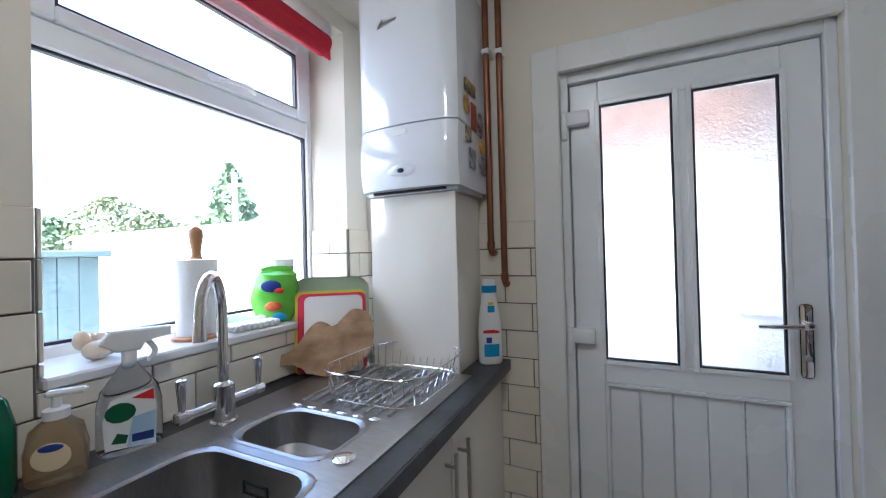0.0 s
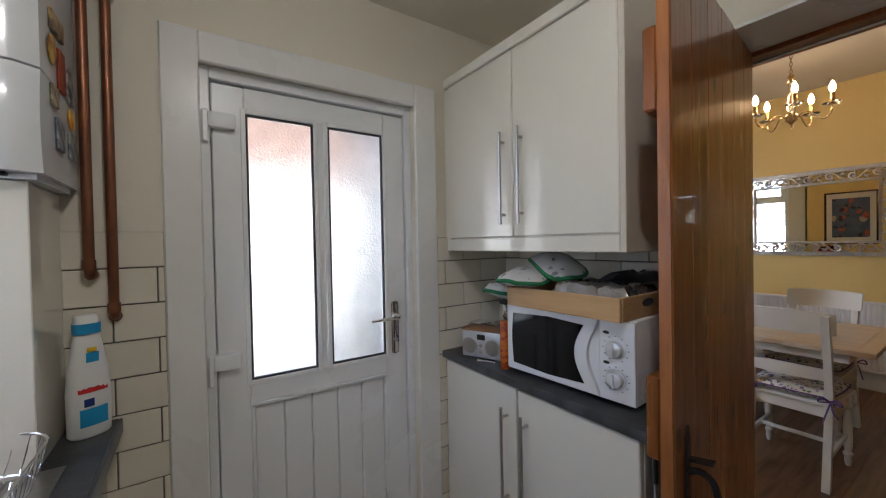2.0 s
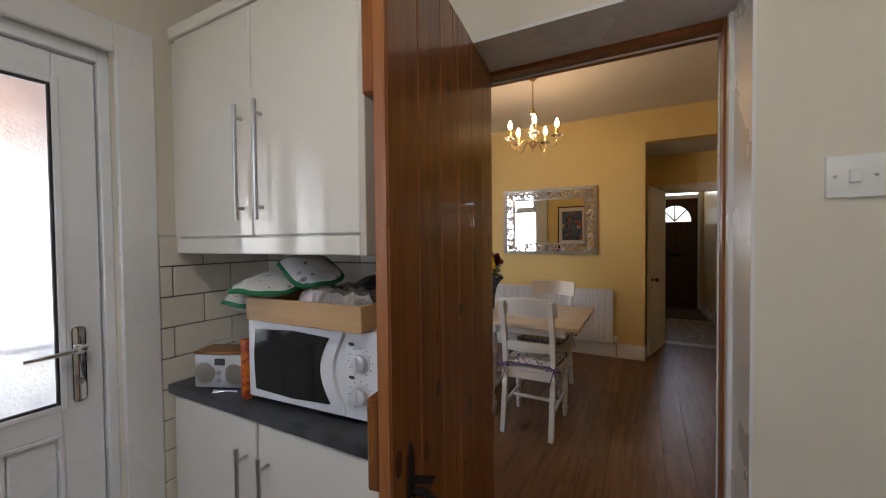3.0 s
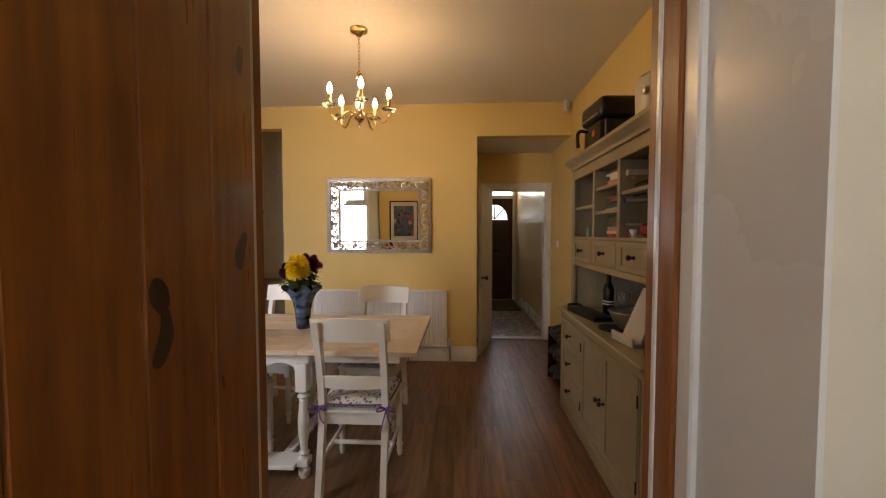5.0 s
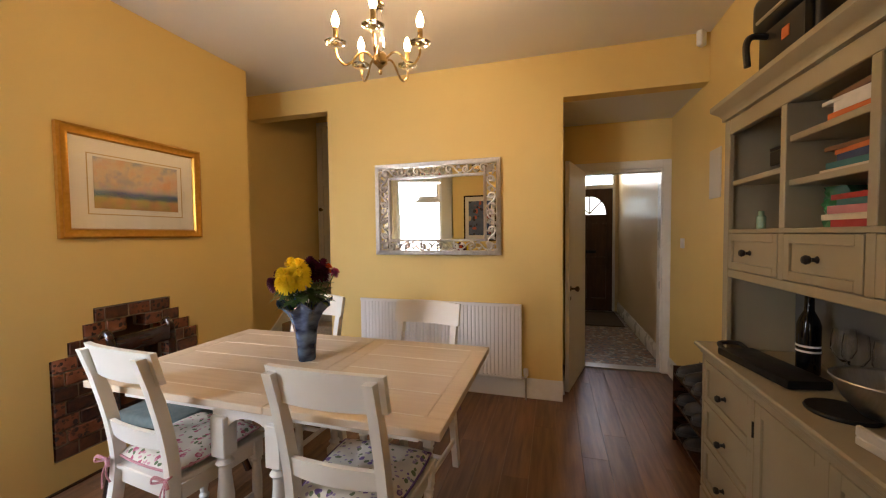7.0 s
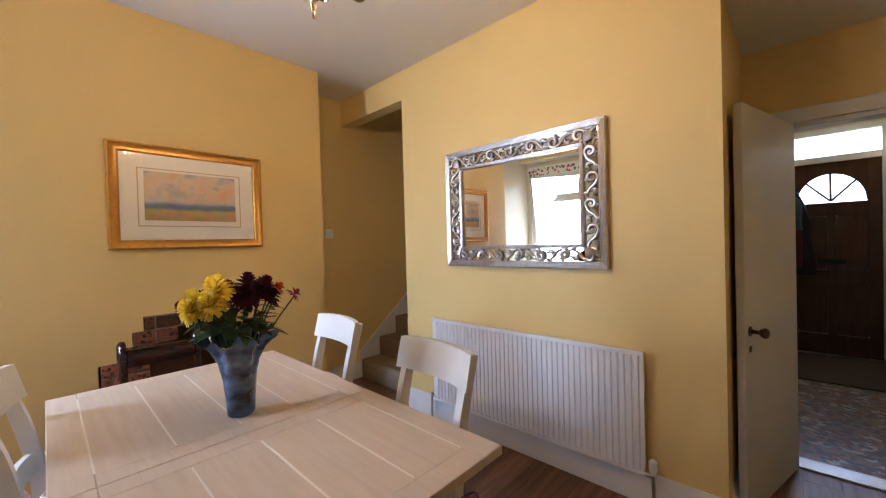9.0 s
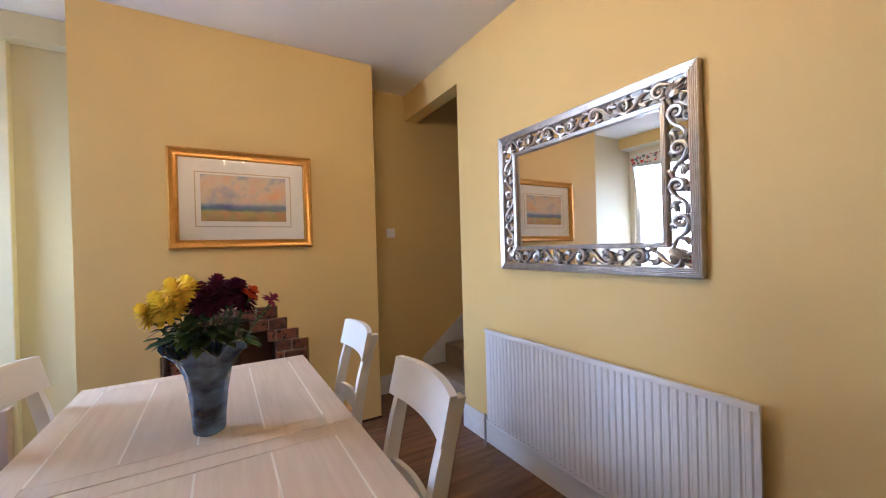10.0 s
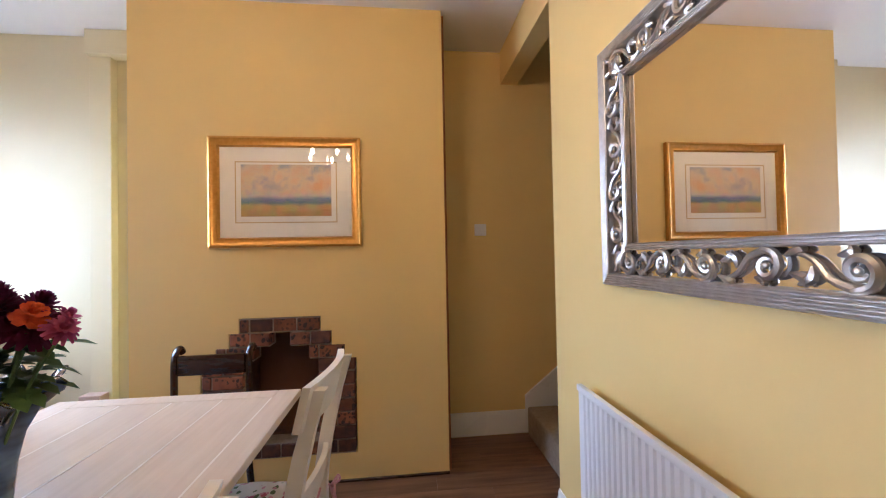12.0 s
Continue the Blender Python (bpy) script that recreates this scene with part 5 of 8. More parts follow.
PX, PZ = 3.415, 1.693
pic = thing("framed_painting", pose(PX, 2.624, PZ), "gilt framed landscape watercolour above the fireplace", "painting")
PW, PH = 0.425, 0.318
part("frame", moulding(PW, PH, [(0, 0), (0, 0.028), (0.012, 0.034), (0.022, 0.026), (0.040, 0.022), (0.050, 0.026), (0.058, 0.012), (0.058, 0.006)]), GOLD, pic, "gilded frame")
MATW = mat("pale_mount_board", (0.72, 0.70, 0.64), (0.70, 0.68, 0.62), 6.0, 0.85)
bm = bm_new()
box(bm, -PW + 0.055, PW - 0.055, -0.008, -0.004, -PH + 0.055, PH - 0.055)
part("mount", bm, MATW, pic)
part("mount_line", moulding(0.285, 0.178, [(0, 0.0082), (0, 0.0092), (0.006, 0.0092), (0.006, 0.0082)]), mat("gold_ruled_line", (0.45, 0.33, 0.15), None, 4.0, 0.5), pic)
sky_stops = [(0.0, (0.36, 0.22, 0.07)), (0.20, (0.42, 0.30, 0.10)), (0.26, (0.10, 0.17, 0.20)), (0.33, (0.13, 0.18, 0.30)), (0.40, (0.45, 0.40, 0.36)), (0.62, (0.62, 0.38, 0.22)), (0.80, (0.55, 0.36, 0.28)), (1.0, (0.33, 0.34, 0.38))]
bm = bm_new()
box(bm, -0.252, 0.252, -0.010, -0.0085, -0.140, 0.160)
part("landscape", bm, ramp_mat("painted_landscape", sky_stops, -0.140, 0.160, 0.03), pic, "orange sky over a dark blue horizon")
bm = bm_new()
box(bm, -PW + 0.056, PW - 0.056, -0.0135, -0.0115, -PH + 0.056, PH - 0.056)
part("glass", bm, GLASS, pic).visible_shadow = False

pic2 = thing("framed_print", pose(1.432, 1.31, 1.66, 0, 0, 90), "dark framed blue flower print by the window", "picture")
part("frame", moulding(0.285, 0.40, [(0, 0), (0, 0.02), (0.018, 0.024), (0.024, 0.010), (0.024, 0.004)]), DARKWOOD, pic2)
bm = bm_new()
box(bm, -0.262, 0.262, -0.008, -0.004, -0.377, 0.377)
part("mount", bm, MATW, pic2)
BLUEP = mat("blue_flower_print", (0.05, 0.08, 0.15), (0.11, 0.15, 0.24), 9.0, 0.5)
spots(BLUEP, [(0.45, 0.36, 0.28), (0.40, 0.10, 0.07), (0.03, 0.03, 0.05)], scale=9, size=0.45, density=0.35)
bm = bm_new()
box(bm, -0.20, 0.20, -0.010, -0.0085, -0.30, 0.30)
part("print", bm, BLUEP, pic2)

# ---------- radiator ----------
rad = thing("radiator", pose(0, 0, 0), "white single panel radiator under the mirror", "radiator")
RY0, RY1, RZ0, RZ1 = 0.312, 1.785, 0.172, 0.797
bm = bm_new()
pitch = 0.0333
k = int((RY1 - RY0 - 0.03) / pitch)
prof = [(4.757, RY0)]
for i in range(k):
    y = RY0 + 0.015 + i * pitch
    prof += [(4.757, y + 0.004), (4.7505, y + 0.009), (4.7505, y + 0.025), (4.757, y + 0.030)]
prof += [(4.757, RY1), (4.772, RY1), (4.772, RY0)]
prism(bm, [(x, y, RZ0 + 0.02) for x, y in prof], (0, 0, RZ1 - RZ0 - 0.045))
part("panel", bm, RADWHITE, rad)
bm = bm_new()
box(bm, 4.7485, 4.771, RY0 - 0.002, RY1 + 0.002, RZ1 - 0.026, RZ1, 0.006, 2)
box(bm, 4.7485, 4.771, RY0 - 0.002, RY1 + 0.002, RZ0, RZ0 + 0.022, 0.006, 2)
part("seam", bm, RADWHITE, rad)
for y in (RY0 + 0.16, RY1 - 0.16):
    bm = bm_new()
    box(bm, 4.772, 4.8195, y - 0.02, y + 0.02, RZ0 + 0.10, RZ1 - 0.06)
    part("bracket", bm, RADWHITE, rad)
bm = bm_new()
lathe(bm, [(0.012, 0), (0.016, 0.01), (0.020, 0.02), (0.020, 0.065), (0.014, 0.072)], (4.76, RY0 - 0.035, RZ0 + 0.02), 14)
part("valve_head", bm, PLASTICW, rad)
bm = bm_new()
cyl(bm, (4.76, RY0, RZ0 + 0.012), (4.76, RY0 - 0.035, RZ0 + 0.012), 0.011)
cyl(bm, (4.76, RY0 - 0.035, RZ0 + 0.02), (4.76, RY0 - 0.035, 0.0), 0.008)
cyl(bm, (4.76, RY1, RZ0 + 0.03), (4.76, RY1 + 0.03, RZ0 + 0.03), 0.011)
cyl(bm, (4.76, RY1 + 0.03, RZ0 + 0.045), (4.76, RY1 + 0.03, 0.0), 0.008)
part("valve_pipe", bm, NICKEL, rad)

# ---------- chandelier ----------
CX, CYY = 3.32, 0.858
ch = thing("chandelier", pose(CX, CYY, 2.81), "antique brass five-arm chandelier with lit candle bulbs", "chandelier")
bm = bm_new()
lathe(bm, [(0.0, -0.045), (0.02, -0.042), (0.034, -0.02), (0.058, -0.012), (0.062, 0.0)], seg=24)
part("canopy", bm, BRASS, ch)
for i in range(9):
    bm = bm_new()
    z = -0.055 - i * 0.026
    link = [(0.007 * math.cos(a) * (1 if i % 2 else 0), 0.007 * math.cos(a) * (0 if i % 2 else 1), z + 0.017 * math.sin(a)) for a in [2 * math.pi * q / 12 for q in range(12)]]
    tube(bm, link, 0.0022, 6, loop=True)
    part("chain_link", bm, BRASS, ch)
bm = bm_new()
lathe(bm, [(0.004, -0.275), (0.012, -0.285), (0.022, -0.300), (0.010, -0.312), (0.008, -0.33)], seg=16)
part("chain_cup", bm, BRASS, ch)
bm = bm_new()
lathe(bm, [(0.005, -0.66), (0.010, -0.645), (0.006, -0.635), (0.018, -0.62), (0.035, -0.605), (0.036, -0.575), (0.026, -0.56), (0.010, -0.55)], seg=20)
part("hub", bm, BRASS, ch)
CRYSTAL = mat("cut_glass", (1, 1, 1), None, 1.0, 0.02, trans=1.0, ior=1.5, rvar=0.02)
bm = bm_new()
lathe(bm, [(0.010, -0.55), (0.024, -0.535), (0.028, -0.50), (0.016, -0.43), (0.012, -0.38), (0.020, -0.345), (0.026, -0.33), (0.010, -0.325)], seg=12)
part("glass_column", bm, CRYSTAL, ch, "cut glass column")
BULB = glow("lit_bulb", (1.0, 0.61, 0.28), 11.5)
R = 0.205
for i in range(5):
    a = radians(54 + 72 * i)
    ca, sa = math.cos(a), math.sin(a)

    def at(r, z):
        return (r * ca, r * sa, z)
    bm = bm_new()
    tube(bm, spline([at(0.03, -0.59), at(0.065, -0.565), at(0.10, -0.575), at(0.135, -0.62), at(0.17, -0.635), at(0.20, -0.60), at(R, -0.565)], 5), 0.0055, 8)
    arm = part("arm", bm, BRASS, ch)
    bm = bm_new()
    zc_ = -0.562
    lathe(bm, [(0.012, 0.0), (0.034, 0.006), (0.052, 0.020), (0.030, 0.022), (0.012, 0.026)], (R * ca, R * sa, zc_), 8)
    part("glass_dish", bm, CRYSTAL, arm, "square cut glass drip dish")
    bm = bm_new()
    lathe(bm, [(0.008, 0.02), (0.0125, 0.026), (0.0125, 0.088), (0.009, 0.09)], (R * ca, R * sa, zc_), 12)
    part("candle_tube", bm, BRASS, arm)
    bm = bm_new()
    lathe(bm, [(0.007, 0.090), (0.013, 0.100), (0.0175, 0.115), (0.016, 0.130), (0.009, 0.150), (0.003, 0.163)], (R * ca, R * sa, zc_), 12)
    part("bulb", bm, BULB, arm, "glowing candle bulb")

# ---------- vase and flowers ----------
VX, VY = 3.215, 1.235
VASEM = mat("blue_swirl_glass", (0.004, 0.012, 0.045), (0.13, 0.21, 0.36), 11.0, 0.06, bump=0.15, bscale=15, stretch=(0.8, 0.8, 1.6), detail=3, contrast=0.16, coat=0.3)
vase = thing("vase", pose(VX, VY, 0.7645), "blue swirled art glass vase with a ruffled rim on the table", "vase")
rows = []
prof = [(0.0, 0.0), (0.041, 0.0), (0.045, 0.008), (0.047, 0.055), (0.054, 0.13), (0.064, 0.195), (0.082, 0.243), (0.106, 0.272), (0.119, 0.282)]
seg = 48
for r, z in prof + [(r - 0.006, z) for r, z in reversed(prof[2:])]:
    ring = []
    for i in range(seg):
        a = 2 * math.pi * i / seg
        f = max(0.0, (z - 0.16) / 0.12)
        sq = 1 + 0.05 * math.cos(4 * a) * (1 - f)
        ring.append(Vector(((max(r, 1e-3) * sq + 0.018 * f * math.sin(7 * a)) * math.cos(a), (max(r, 1e-3) * sq + 0.018 * f * math.sin(7 * a)) * math.sin(a), z + 0.020 * f * math.sin(7 * a + 1.2))))
    rows.append(ring)
bm = bm_new()
ring_skin(bm, rows, caps=False)
part("body", bm, VASEM, vase)
bm = bm_new()
lip = [(a + b) / 2 + Vector((0, 0, 0.003)) for a, b in zip(rows[len(prof) - 1], rows[len(prof)])]
tube(bm, lip, 0.0042, 8, loop=True)
part("rim", bm, CRYSTAL, vase, "clear ruffled glass rim")

rng = random.Random(4)
STEM = mat("green_stem", (0.05, 0.10, 0.025), (0.08, 0.14, 0.04), 20.0, 0.6)
LEAF = mat("dark_green_leaf", (0.032, 0.085, 0.016), (0.075, 0.14, 0.035), 30.0, 0.5, vary=0.3)
PETALS = {"yellow": mat("yellow_petal", (0.96, 0.80, 0.03), (0.94, 0.70, 0.015), 60.0, 0.7, vary=0.1), "burgundy": mat("burgundy_petal", (0.080, 0.005, 0.032), (0.14, 0.012, 0.055), 60.0, 0.7, vary=0.3),
          "orange": mat("orange_petal", (0.80, 0.13, 0.01), (0.65, 0.07, 0.01), 40.0, 0.6), "pink": mat("pink_petal", (0.30, 0.03, 0.10), (0.42, 0.08, 0.17), 40.0, 0.6)}
for petal in PETALS.values():
    nt = petal.node_tree
    pb = nt.nodes["Principled BSDF"]
    thin = nt.nodes.new("ShaderNodeBsdfTranslucent")
    both = nt.nodes.new("ShaderNodeMixShader")
    both.inputs["Fac"].default_value = 0.45
    nt.links.new(pb.inputs["Base Color"].links[0].from_socket, thin.inputs["Color"])
    nt.links.new(pb.outputs[0], both.inputs[1])
    nt.links.new(thin.outputs[0], both.inputs[2])
    nt.links.new(both.outputs[0], nt.nodes["Material Output"].inputs["Surface"])
bunch = thing("flower_bouquet", pose(VX, VY, 0.7645), "bouquet of yellow and burgundy chrysanthemums with an orange rose", "flowers")


def bloom(c, r, kind, axis, layers=5, per=16):
    bm = bm_new()
    q = Vector((0, 0, 1)).rotation_difference(Vector(axis).normalized()).to_matrix()
    for l in range(layers):
        lift = l / max(1, layers - 1)
        rr = r * (1.0 - 0.42 * lift)
        for i in range(per - l):
            a = 2 * math.pi * (i + 0.5 * (l % 2)) / (per - l) + rng.uniform(-0.12, 0.12)
            up = -0.25 + 1.45 * lift + rng.uniform(-0.08, 0.08)
            w = rr * 0.20 if kind != "orange" else rr * 0.5
            d = Vector((math.cos(a), math.sin(a), 0))
            s = Vector((-math.sin(a), math.cos(a), 0))
            base = Vector((0, 0, 0.12 * r * l))
            tip = base + d * rr * math.cos(up) + Vector((0, 0, rr * math.sin(up)))
            mid = base * 0.5 + (base + tip) * 0.33 + Vector((0, 0, rr * 0.14)) + d * rr * 0.18
            vs = [bm.verts.new(Vector(c) + q @ p) for p in (base - s * w * 0.3, mid - s * w, tip - s * w * 0.4, tip + s * w * 0.4, mid + s * w, base + s * w * 0.3)]
            ctr = bm.verts.new(Vector(c) + q @ (mid - Vector((0, 0, rr * 0.07))))
            for k in range(6):
                bm.faces.new((vs[k], vs[(k + 1) % 6], ctr))
    blob(bm, Vector(c) + q @ Vector((0, 0, r * 0.35)), (r * 0.28,) * 3, 8, 6)
    return part("bloom", bm, PETALS[kind], bunch, f"{kind} flower head")


def stem(c, b):
    bm = bm_new()
    c, b = Vector(c), Vector(b)
    tube(bm, spline([b, (b + c) / 2 + Vector((0, 0, 0.03)), c], 4), 0.003, 6)
    part("stem", bm, STEM, bunch)


heads = []
for kind, items in (("yellow", ((-0.115, 0.055, 0.335, 0.052), (-0.075, -0.02, 0.372, 0.052), (-0.145, 0.0, 0.30, 0.045), (-0.05, 0.07, 0.375, 0.05), (-0.10, -0.065, 0.33, 0.048), (-0.15, 0.045, 0.315, 0.036))),
                    ("burgundy", ((0.02, 0.01, 0.372, 0.052), (0.06, -0.05, 0.365, 0.05), (0.0, -0.075, 0.345, 0.048), (0.075, 0.045, 0.358, 0.048), (-0.02, 0.10, 0.35, 0.05), (0.035, 0.10, 0.335, 0.045), (0.10, -0.01, 0.335, 0.046), (-0.09, 0.125, 0.33, 0.045), (-0.15, 0.12, 0.25, 0.035))),
                    ("orange", ((0.125, -0.05, 0.375, 0.030),)), ("pink", ((0.185, -0.06, 0.345, 0.032), (0.12, 0.09, 0.355, 0.032)))):
    for x, y, z, r in items:
        x, y, z, r = x * 0.98 + 0.006, y * 0.55 - 0.012, max(z, 0.315) + 0.07, r * 1.08
        bloom((x, y, z), r, kind, (x * 1.6, y * 1.6, 0.25), 3 if kind in ("orange", "pink") else 7, 9 if kind == "orange" else 14 if kind == "pink" else 18)
        stem((x, y, z - 0.01), (x * 0.15, y * 0.15, 0.12))
for i in range(110):
    a = rng.uniform(0, 6.28)
    r0 = rng.uniform(0.02, 0.12)
    z0 = rng.uniform(0.30, 0.40)
    c = Vector((0.85 * r0 * math.cos(a), 0.7 * r0 * math.sin(a), z0 - 0.12 * r0))
    d = Vector((math.cos(a), math.sin(a), rng.uniform(-0.4, 0.5))).normalized()
    s = d.cross(Vector((0, 0, 1))).normalized()
    L_ = rng.uniform(0.05, 0.09)
    bm = bm_new()
    edge = []
    for t, w in ((0, 0.1), (0.2, 0.5), (0.28, 0.36), (0.45, 0.62), (0.55, 0.40), (0.75, 0.42), (1, 0.02)):
        edge.append((t, w * 0.45))
    up = Vector((0, 0, 1))
    left = [bm.verts.new(c + d * L_ * t + s * L_ * w + up * 0.012 * w - up * 0.02 * t * t) for t, w in edge]
    midv = [bm.verts.new(c + d * L_ * t - up * 0.02 * t * t) for t, w in edge]
    right = [bm.verts.new(c + d * L_ * t - s * L_ * w + up * 0.012 * w - up * 0.02 * t * t) for t, w in edge]
    for k in range(len(edge) - 1):
        bm.faces.new((left[k], left[k + 1], midv[k + 1], midv[k]))
        bm.faces.new((midv[k], midv[k + 1], right[k + 1], right[k]))
    part("leaf", bm, LEAF, bunch)

# ---------- dresser ----------
dr = thing("dresser", pose(0, 0, 0), "taupe painted kitchen dresser with open shelves, drawers and cupboards", "dresser")
LX0, LX1, LF, LT = 2.41, 3.81, -0.665, 0.82
UX0, UX1, UF = 2.43, 3.755, -0.728
BK = -1.012


def dpart(name, *boxes, mt=None, bev=0.003, parent=None, label=""):
    bm = bm_new()
    for b in boxes:
        box(bm, *b, bev)
    return part(name, bm, mt or TAUPE, parent or dr, label)


dpart("plinth", (LX0 + 0.005, LX1 - 0.005, BK, LF + 0.006, 0.0, 0.09), bev=0.006)
dpart("carcass", (LX0, LX0 + 0.025, BK, LF, 0.09, LT - 0.035), (LX1 - 0.025, LX1, BK, LF, 0.09, LT - 0.035), (LX0 + 0.025, LX1 - 0.025, BK, BK + 0.01, 0.09, LT - 0.035), (LX0 + 0.025, LX1 - 0.025, BK + 0.01, LF - 0.03, 0.09, 0.11), (LX0 + 0.03, LX1 - 0.03, BK + 0.012, LF - 0.024, 0.112, LT - 0.04))
dpart("top", (LX0 - 0.03, LX1 + 0.03, BK, LF + 0.03, LT - 0.022, LT), bev=0.006)
dpart("top_moulding", (LX0 - 0.018, LX1 + 0.018, BK, LF + 0.018, LT - 0.034, LT - 0.0225), (LX0 - 0.008, LX1 + 0.008, BK, LF + 0.008, LT - 0.05, LT - 0.0345), bev=0.004)
# lower front: drawers at the far end, two doors at the near end
dpart("face_rail", (LX0 + 0.025, LX1 - 0.025, LF - 0.02, LF, LT - 0.075, LT - 0.051), (LX0 + 0.025, LX1 - 0.025, LF - 0.02, LF, 0.09, 0.115), bev=0.001)
secs = [(3.315, 3.78, "drawers"), (2.915, 3.297, "door"), (2.47, 2.90, "door")]
for x in (3.306, 2.9075, 2.452):
    dpart("stile", (x - 0.008, x + 0.008, LF - 0.02, LF, 0.115, LT - 0.076), bev=0.001)


def shaker(x0, x1, z0, z1, front, name, knob=None, fr=0.045):
    p = dpart(name, (x0, x0 + fr, front - 0.018, front, z0, z1), (x1 - fr, x1, front - 0.018, front, z0, z1), (x0 + fr, x1 - fr, front - 0.018, front, z0, z0 + fr), (x0 + fr, x1 - fr, front - 0.018, front, z1 - fr, z1), (x0 + fr, x1 - fr, front - 0.016, front - 0.008, z0 + fr, z1 - fr), bev=0.0015)
    if knob:
        bm = bm_new()
        lathe(bm, [(0.012, 0), (0.007, 0.006), (0.006, 0.016), (0.013, 0.021), (0.0155, 0.030), (0.011, 0.037), (0.003, 0.039)], seg=14, m=pose(knob[0], front, knob[1], -90))
        part("knob", bm, IRON, p, "black turned knob")
    return p


for kx0, kx1, kind in secs:
    if kind == "drawers":
        h = (LT - 0.078 - 0.118) / 3
        for i in range(3):
            shaker(kx0, kx1, 0.118 + i * h + 0.003, 0.118 + (i + 1) * h - 0.003, LF - 0.001, "drawer", ((kx0 + kx1) / 2, 0.118 + (i + 0.5) * h), 0.035)
    else:
        d = shaker(kx0, kx1, 0.119, LT - 0.08, LF - 0.001, "door", (kx0 + 0.022 if kx0 > 2.9 else kx1 - 0.022, 0.43))
        for z in (0.22, 0.63):
            bm = bm_new()
            x = kx1 + 0.003 if kx0 > 2.9 else kx0 - 0.003
            cyl(bm, (x, LF + 0.002, z - 0.03), (x, LF + 0.002, z + 0.03), 0.004, seg=8)
            part("hinge", bm, IRON, d)
# upper rack
T0, T1 = LT + 0.001, 1.895
dpart("upper_side", (UX0, UX0 + 0.028, BK, UF, T0, T1))
dpart("upper_side", (UX1 - 0.028, UX1, BK, UF, T0, T1))
for z0, z1 in ((T0 + 0.06, 1.18), (1.235, T1 - 0.06)):
    bm = bm_new()
    for a in ((BK + 0.045, BK + 0.055), (UF - 0.055, UF - 0.045)):
        box(bm, UX0 - 0.004, UX0 - 0.0005, a[0], a[1], z0, z1, 0.001)
    for b in (z0 - 0.01, z1):
        box(bm, UX0 - 0.004, UX0 - 0.0005, BK + 0.045, UF - 0.045, b, b + 0.01, 0.001)
    part("side_bead", bm, TAUPE, dr)
dpart("upper_back", (UX0 + 0.028, UX1 - 0.028, BK, BK + 0.012, T0, T1), mt=TAUPEIN)
V = (2.885, 3.285)
DRZ0, DRZ1 = 1.205, 1.375
for x in V:
    dpart("divider", (x - 0.017, x + 0.017, BK + 0.012, UF - 0.001, DRZ1 + 0.012, T1 - 0.07), bev=0.002)
dpart("drawer_board", (UX0 + 0.028, UX1 - 0.028, BK + 0.012, UF - 0.0005, DRZ1 - 0.006, DRZ1 + 0.012))
dpart("drawer_board", (UX0 + 0.028, UX1 - 0.028, BK + 0.012, UF - 0.0005, DRZ0 - 0.04, DRZ0 - 0.004))
for x in V:
    dpart("drawer_stile", (x - 0.017, x + 0.017, UF - 0.02, UF - 0.0005, DRZ0 - 0.0035, DRZ1 - 0.0065), bev=0.001)
dpart("head_rail", (UX0 + 0.028, UX1 - 0.028, UF - 0.03, UF, T1 - 0.07, T1 - 0.001))
dpart("face_stile", (UX0 - 0.001, UX0 + 0.05, UF - 0.018, UF + 0.002, T0, T1), bev=0.002)
dpart("face_stile", (UX1 - 0.05, UX1 + 0.001, UF - 0.018, UF + 0.002, T0, T1), bev=0.002)
cols = ((UX0 + 0.05, V[0] - 0.017), (V[0] + 0.017, V[1] - 0.017), (V[1] + 0.017, UX1 - 0.05))
for x0, x1 in cols:
    shaker(x0 + 0.003, x1 - 0.003, DRZ0, DRZ1 - 0.009, UF + 0.001, "drawer", ((x0 + x1) / 2, (DRZ0 + DRZ1) / 2 - 0.004), 0.032)
for (x0, x1), zs in zip(cols, ((1.635,), (1.545, 1.70), (1.60,))):
    for z in zs:
        dpart("shelf", (x0 - 0.001 if x0 > 2.5 else UX0 + 0.028, x1 + 0.001, BK + 0.012, UF - 0.012, z - 0.011, z + 0.011), bev=0.002)
prof = [(0.0, 0.0), (0.012, 0.004), (0.012, 0.02), (0.022, 0.035), (0.045, 0.055), (0.050, 0.062), (0.050, 0.082)]
bm = bm_new()
rows = [[Vector((UX0 - o, BK, T1 + z)), Vector((UX1 + o, BK, T1 + z)), Vector((UX1 + o, UF + o, T1 + z)), Vector((UX0 - o, UF + o, T1 + z))] for o, z in prof]
ring_skin(bm, rows)
part("cornice", bm, TAUPE, dr, "moulded cornice")

# ---------- things on and in the dresser ----------
PAGES = mat("paper_pages", (0.62, 0.57, 0.46), (0.55, 0.50, 0.40), 200.0, 0.9, stretch=(1, 1, 12))
COV = [mat("book_cloth_" + n_, c, tuple(v * 0.8 for v in c), 20.0, 0.6) for n_, c in (("white", (0.66, 0.64, 0.60)), ("orange", (0.55, 0.14, 0.03)), ("red", (0.35, 0.03, 0.03)), ("navy", (0.03, 0.05, 0.13)), ("teal", (0.04, 0.16, 0.18)), ("cream", (0.60, 0.52, 0.38)), ("pink", (0.50, 0.20, 0.22)), ("brown", (0.16, 0.08, 0.04)))]


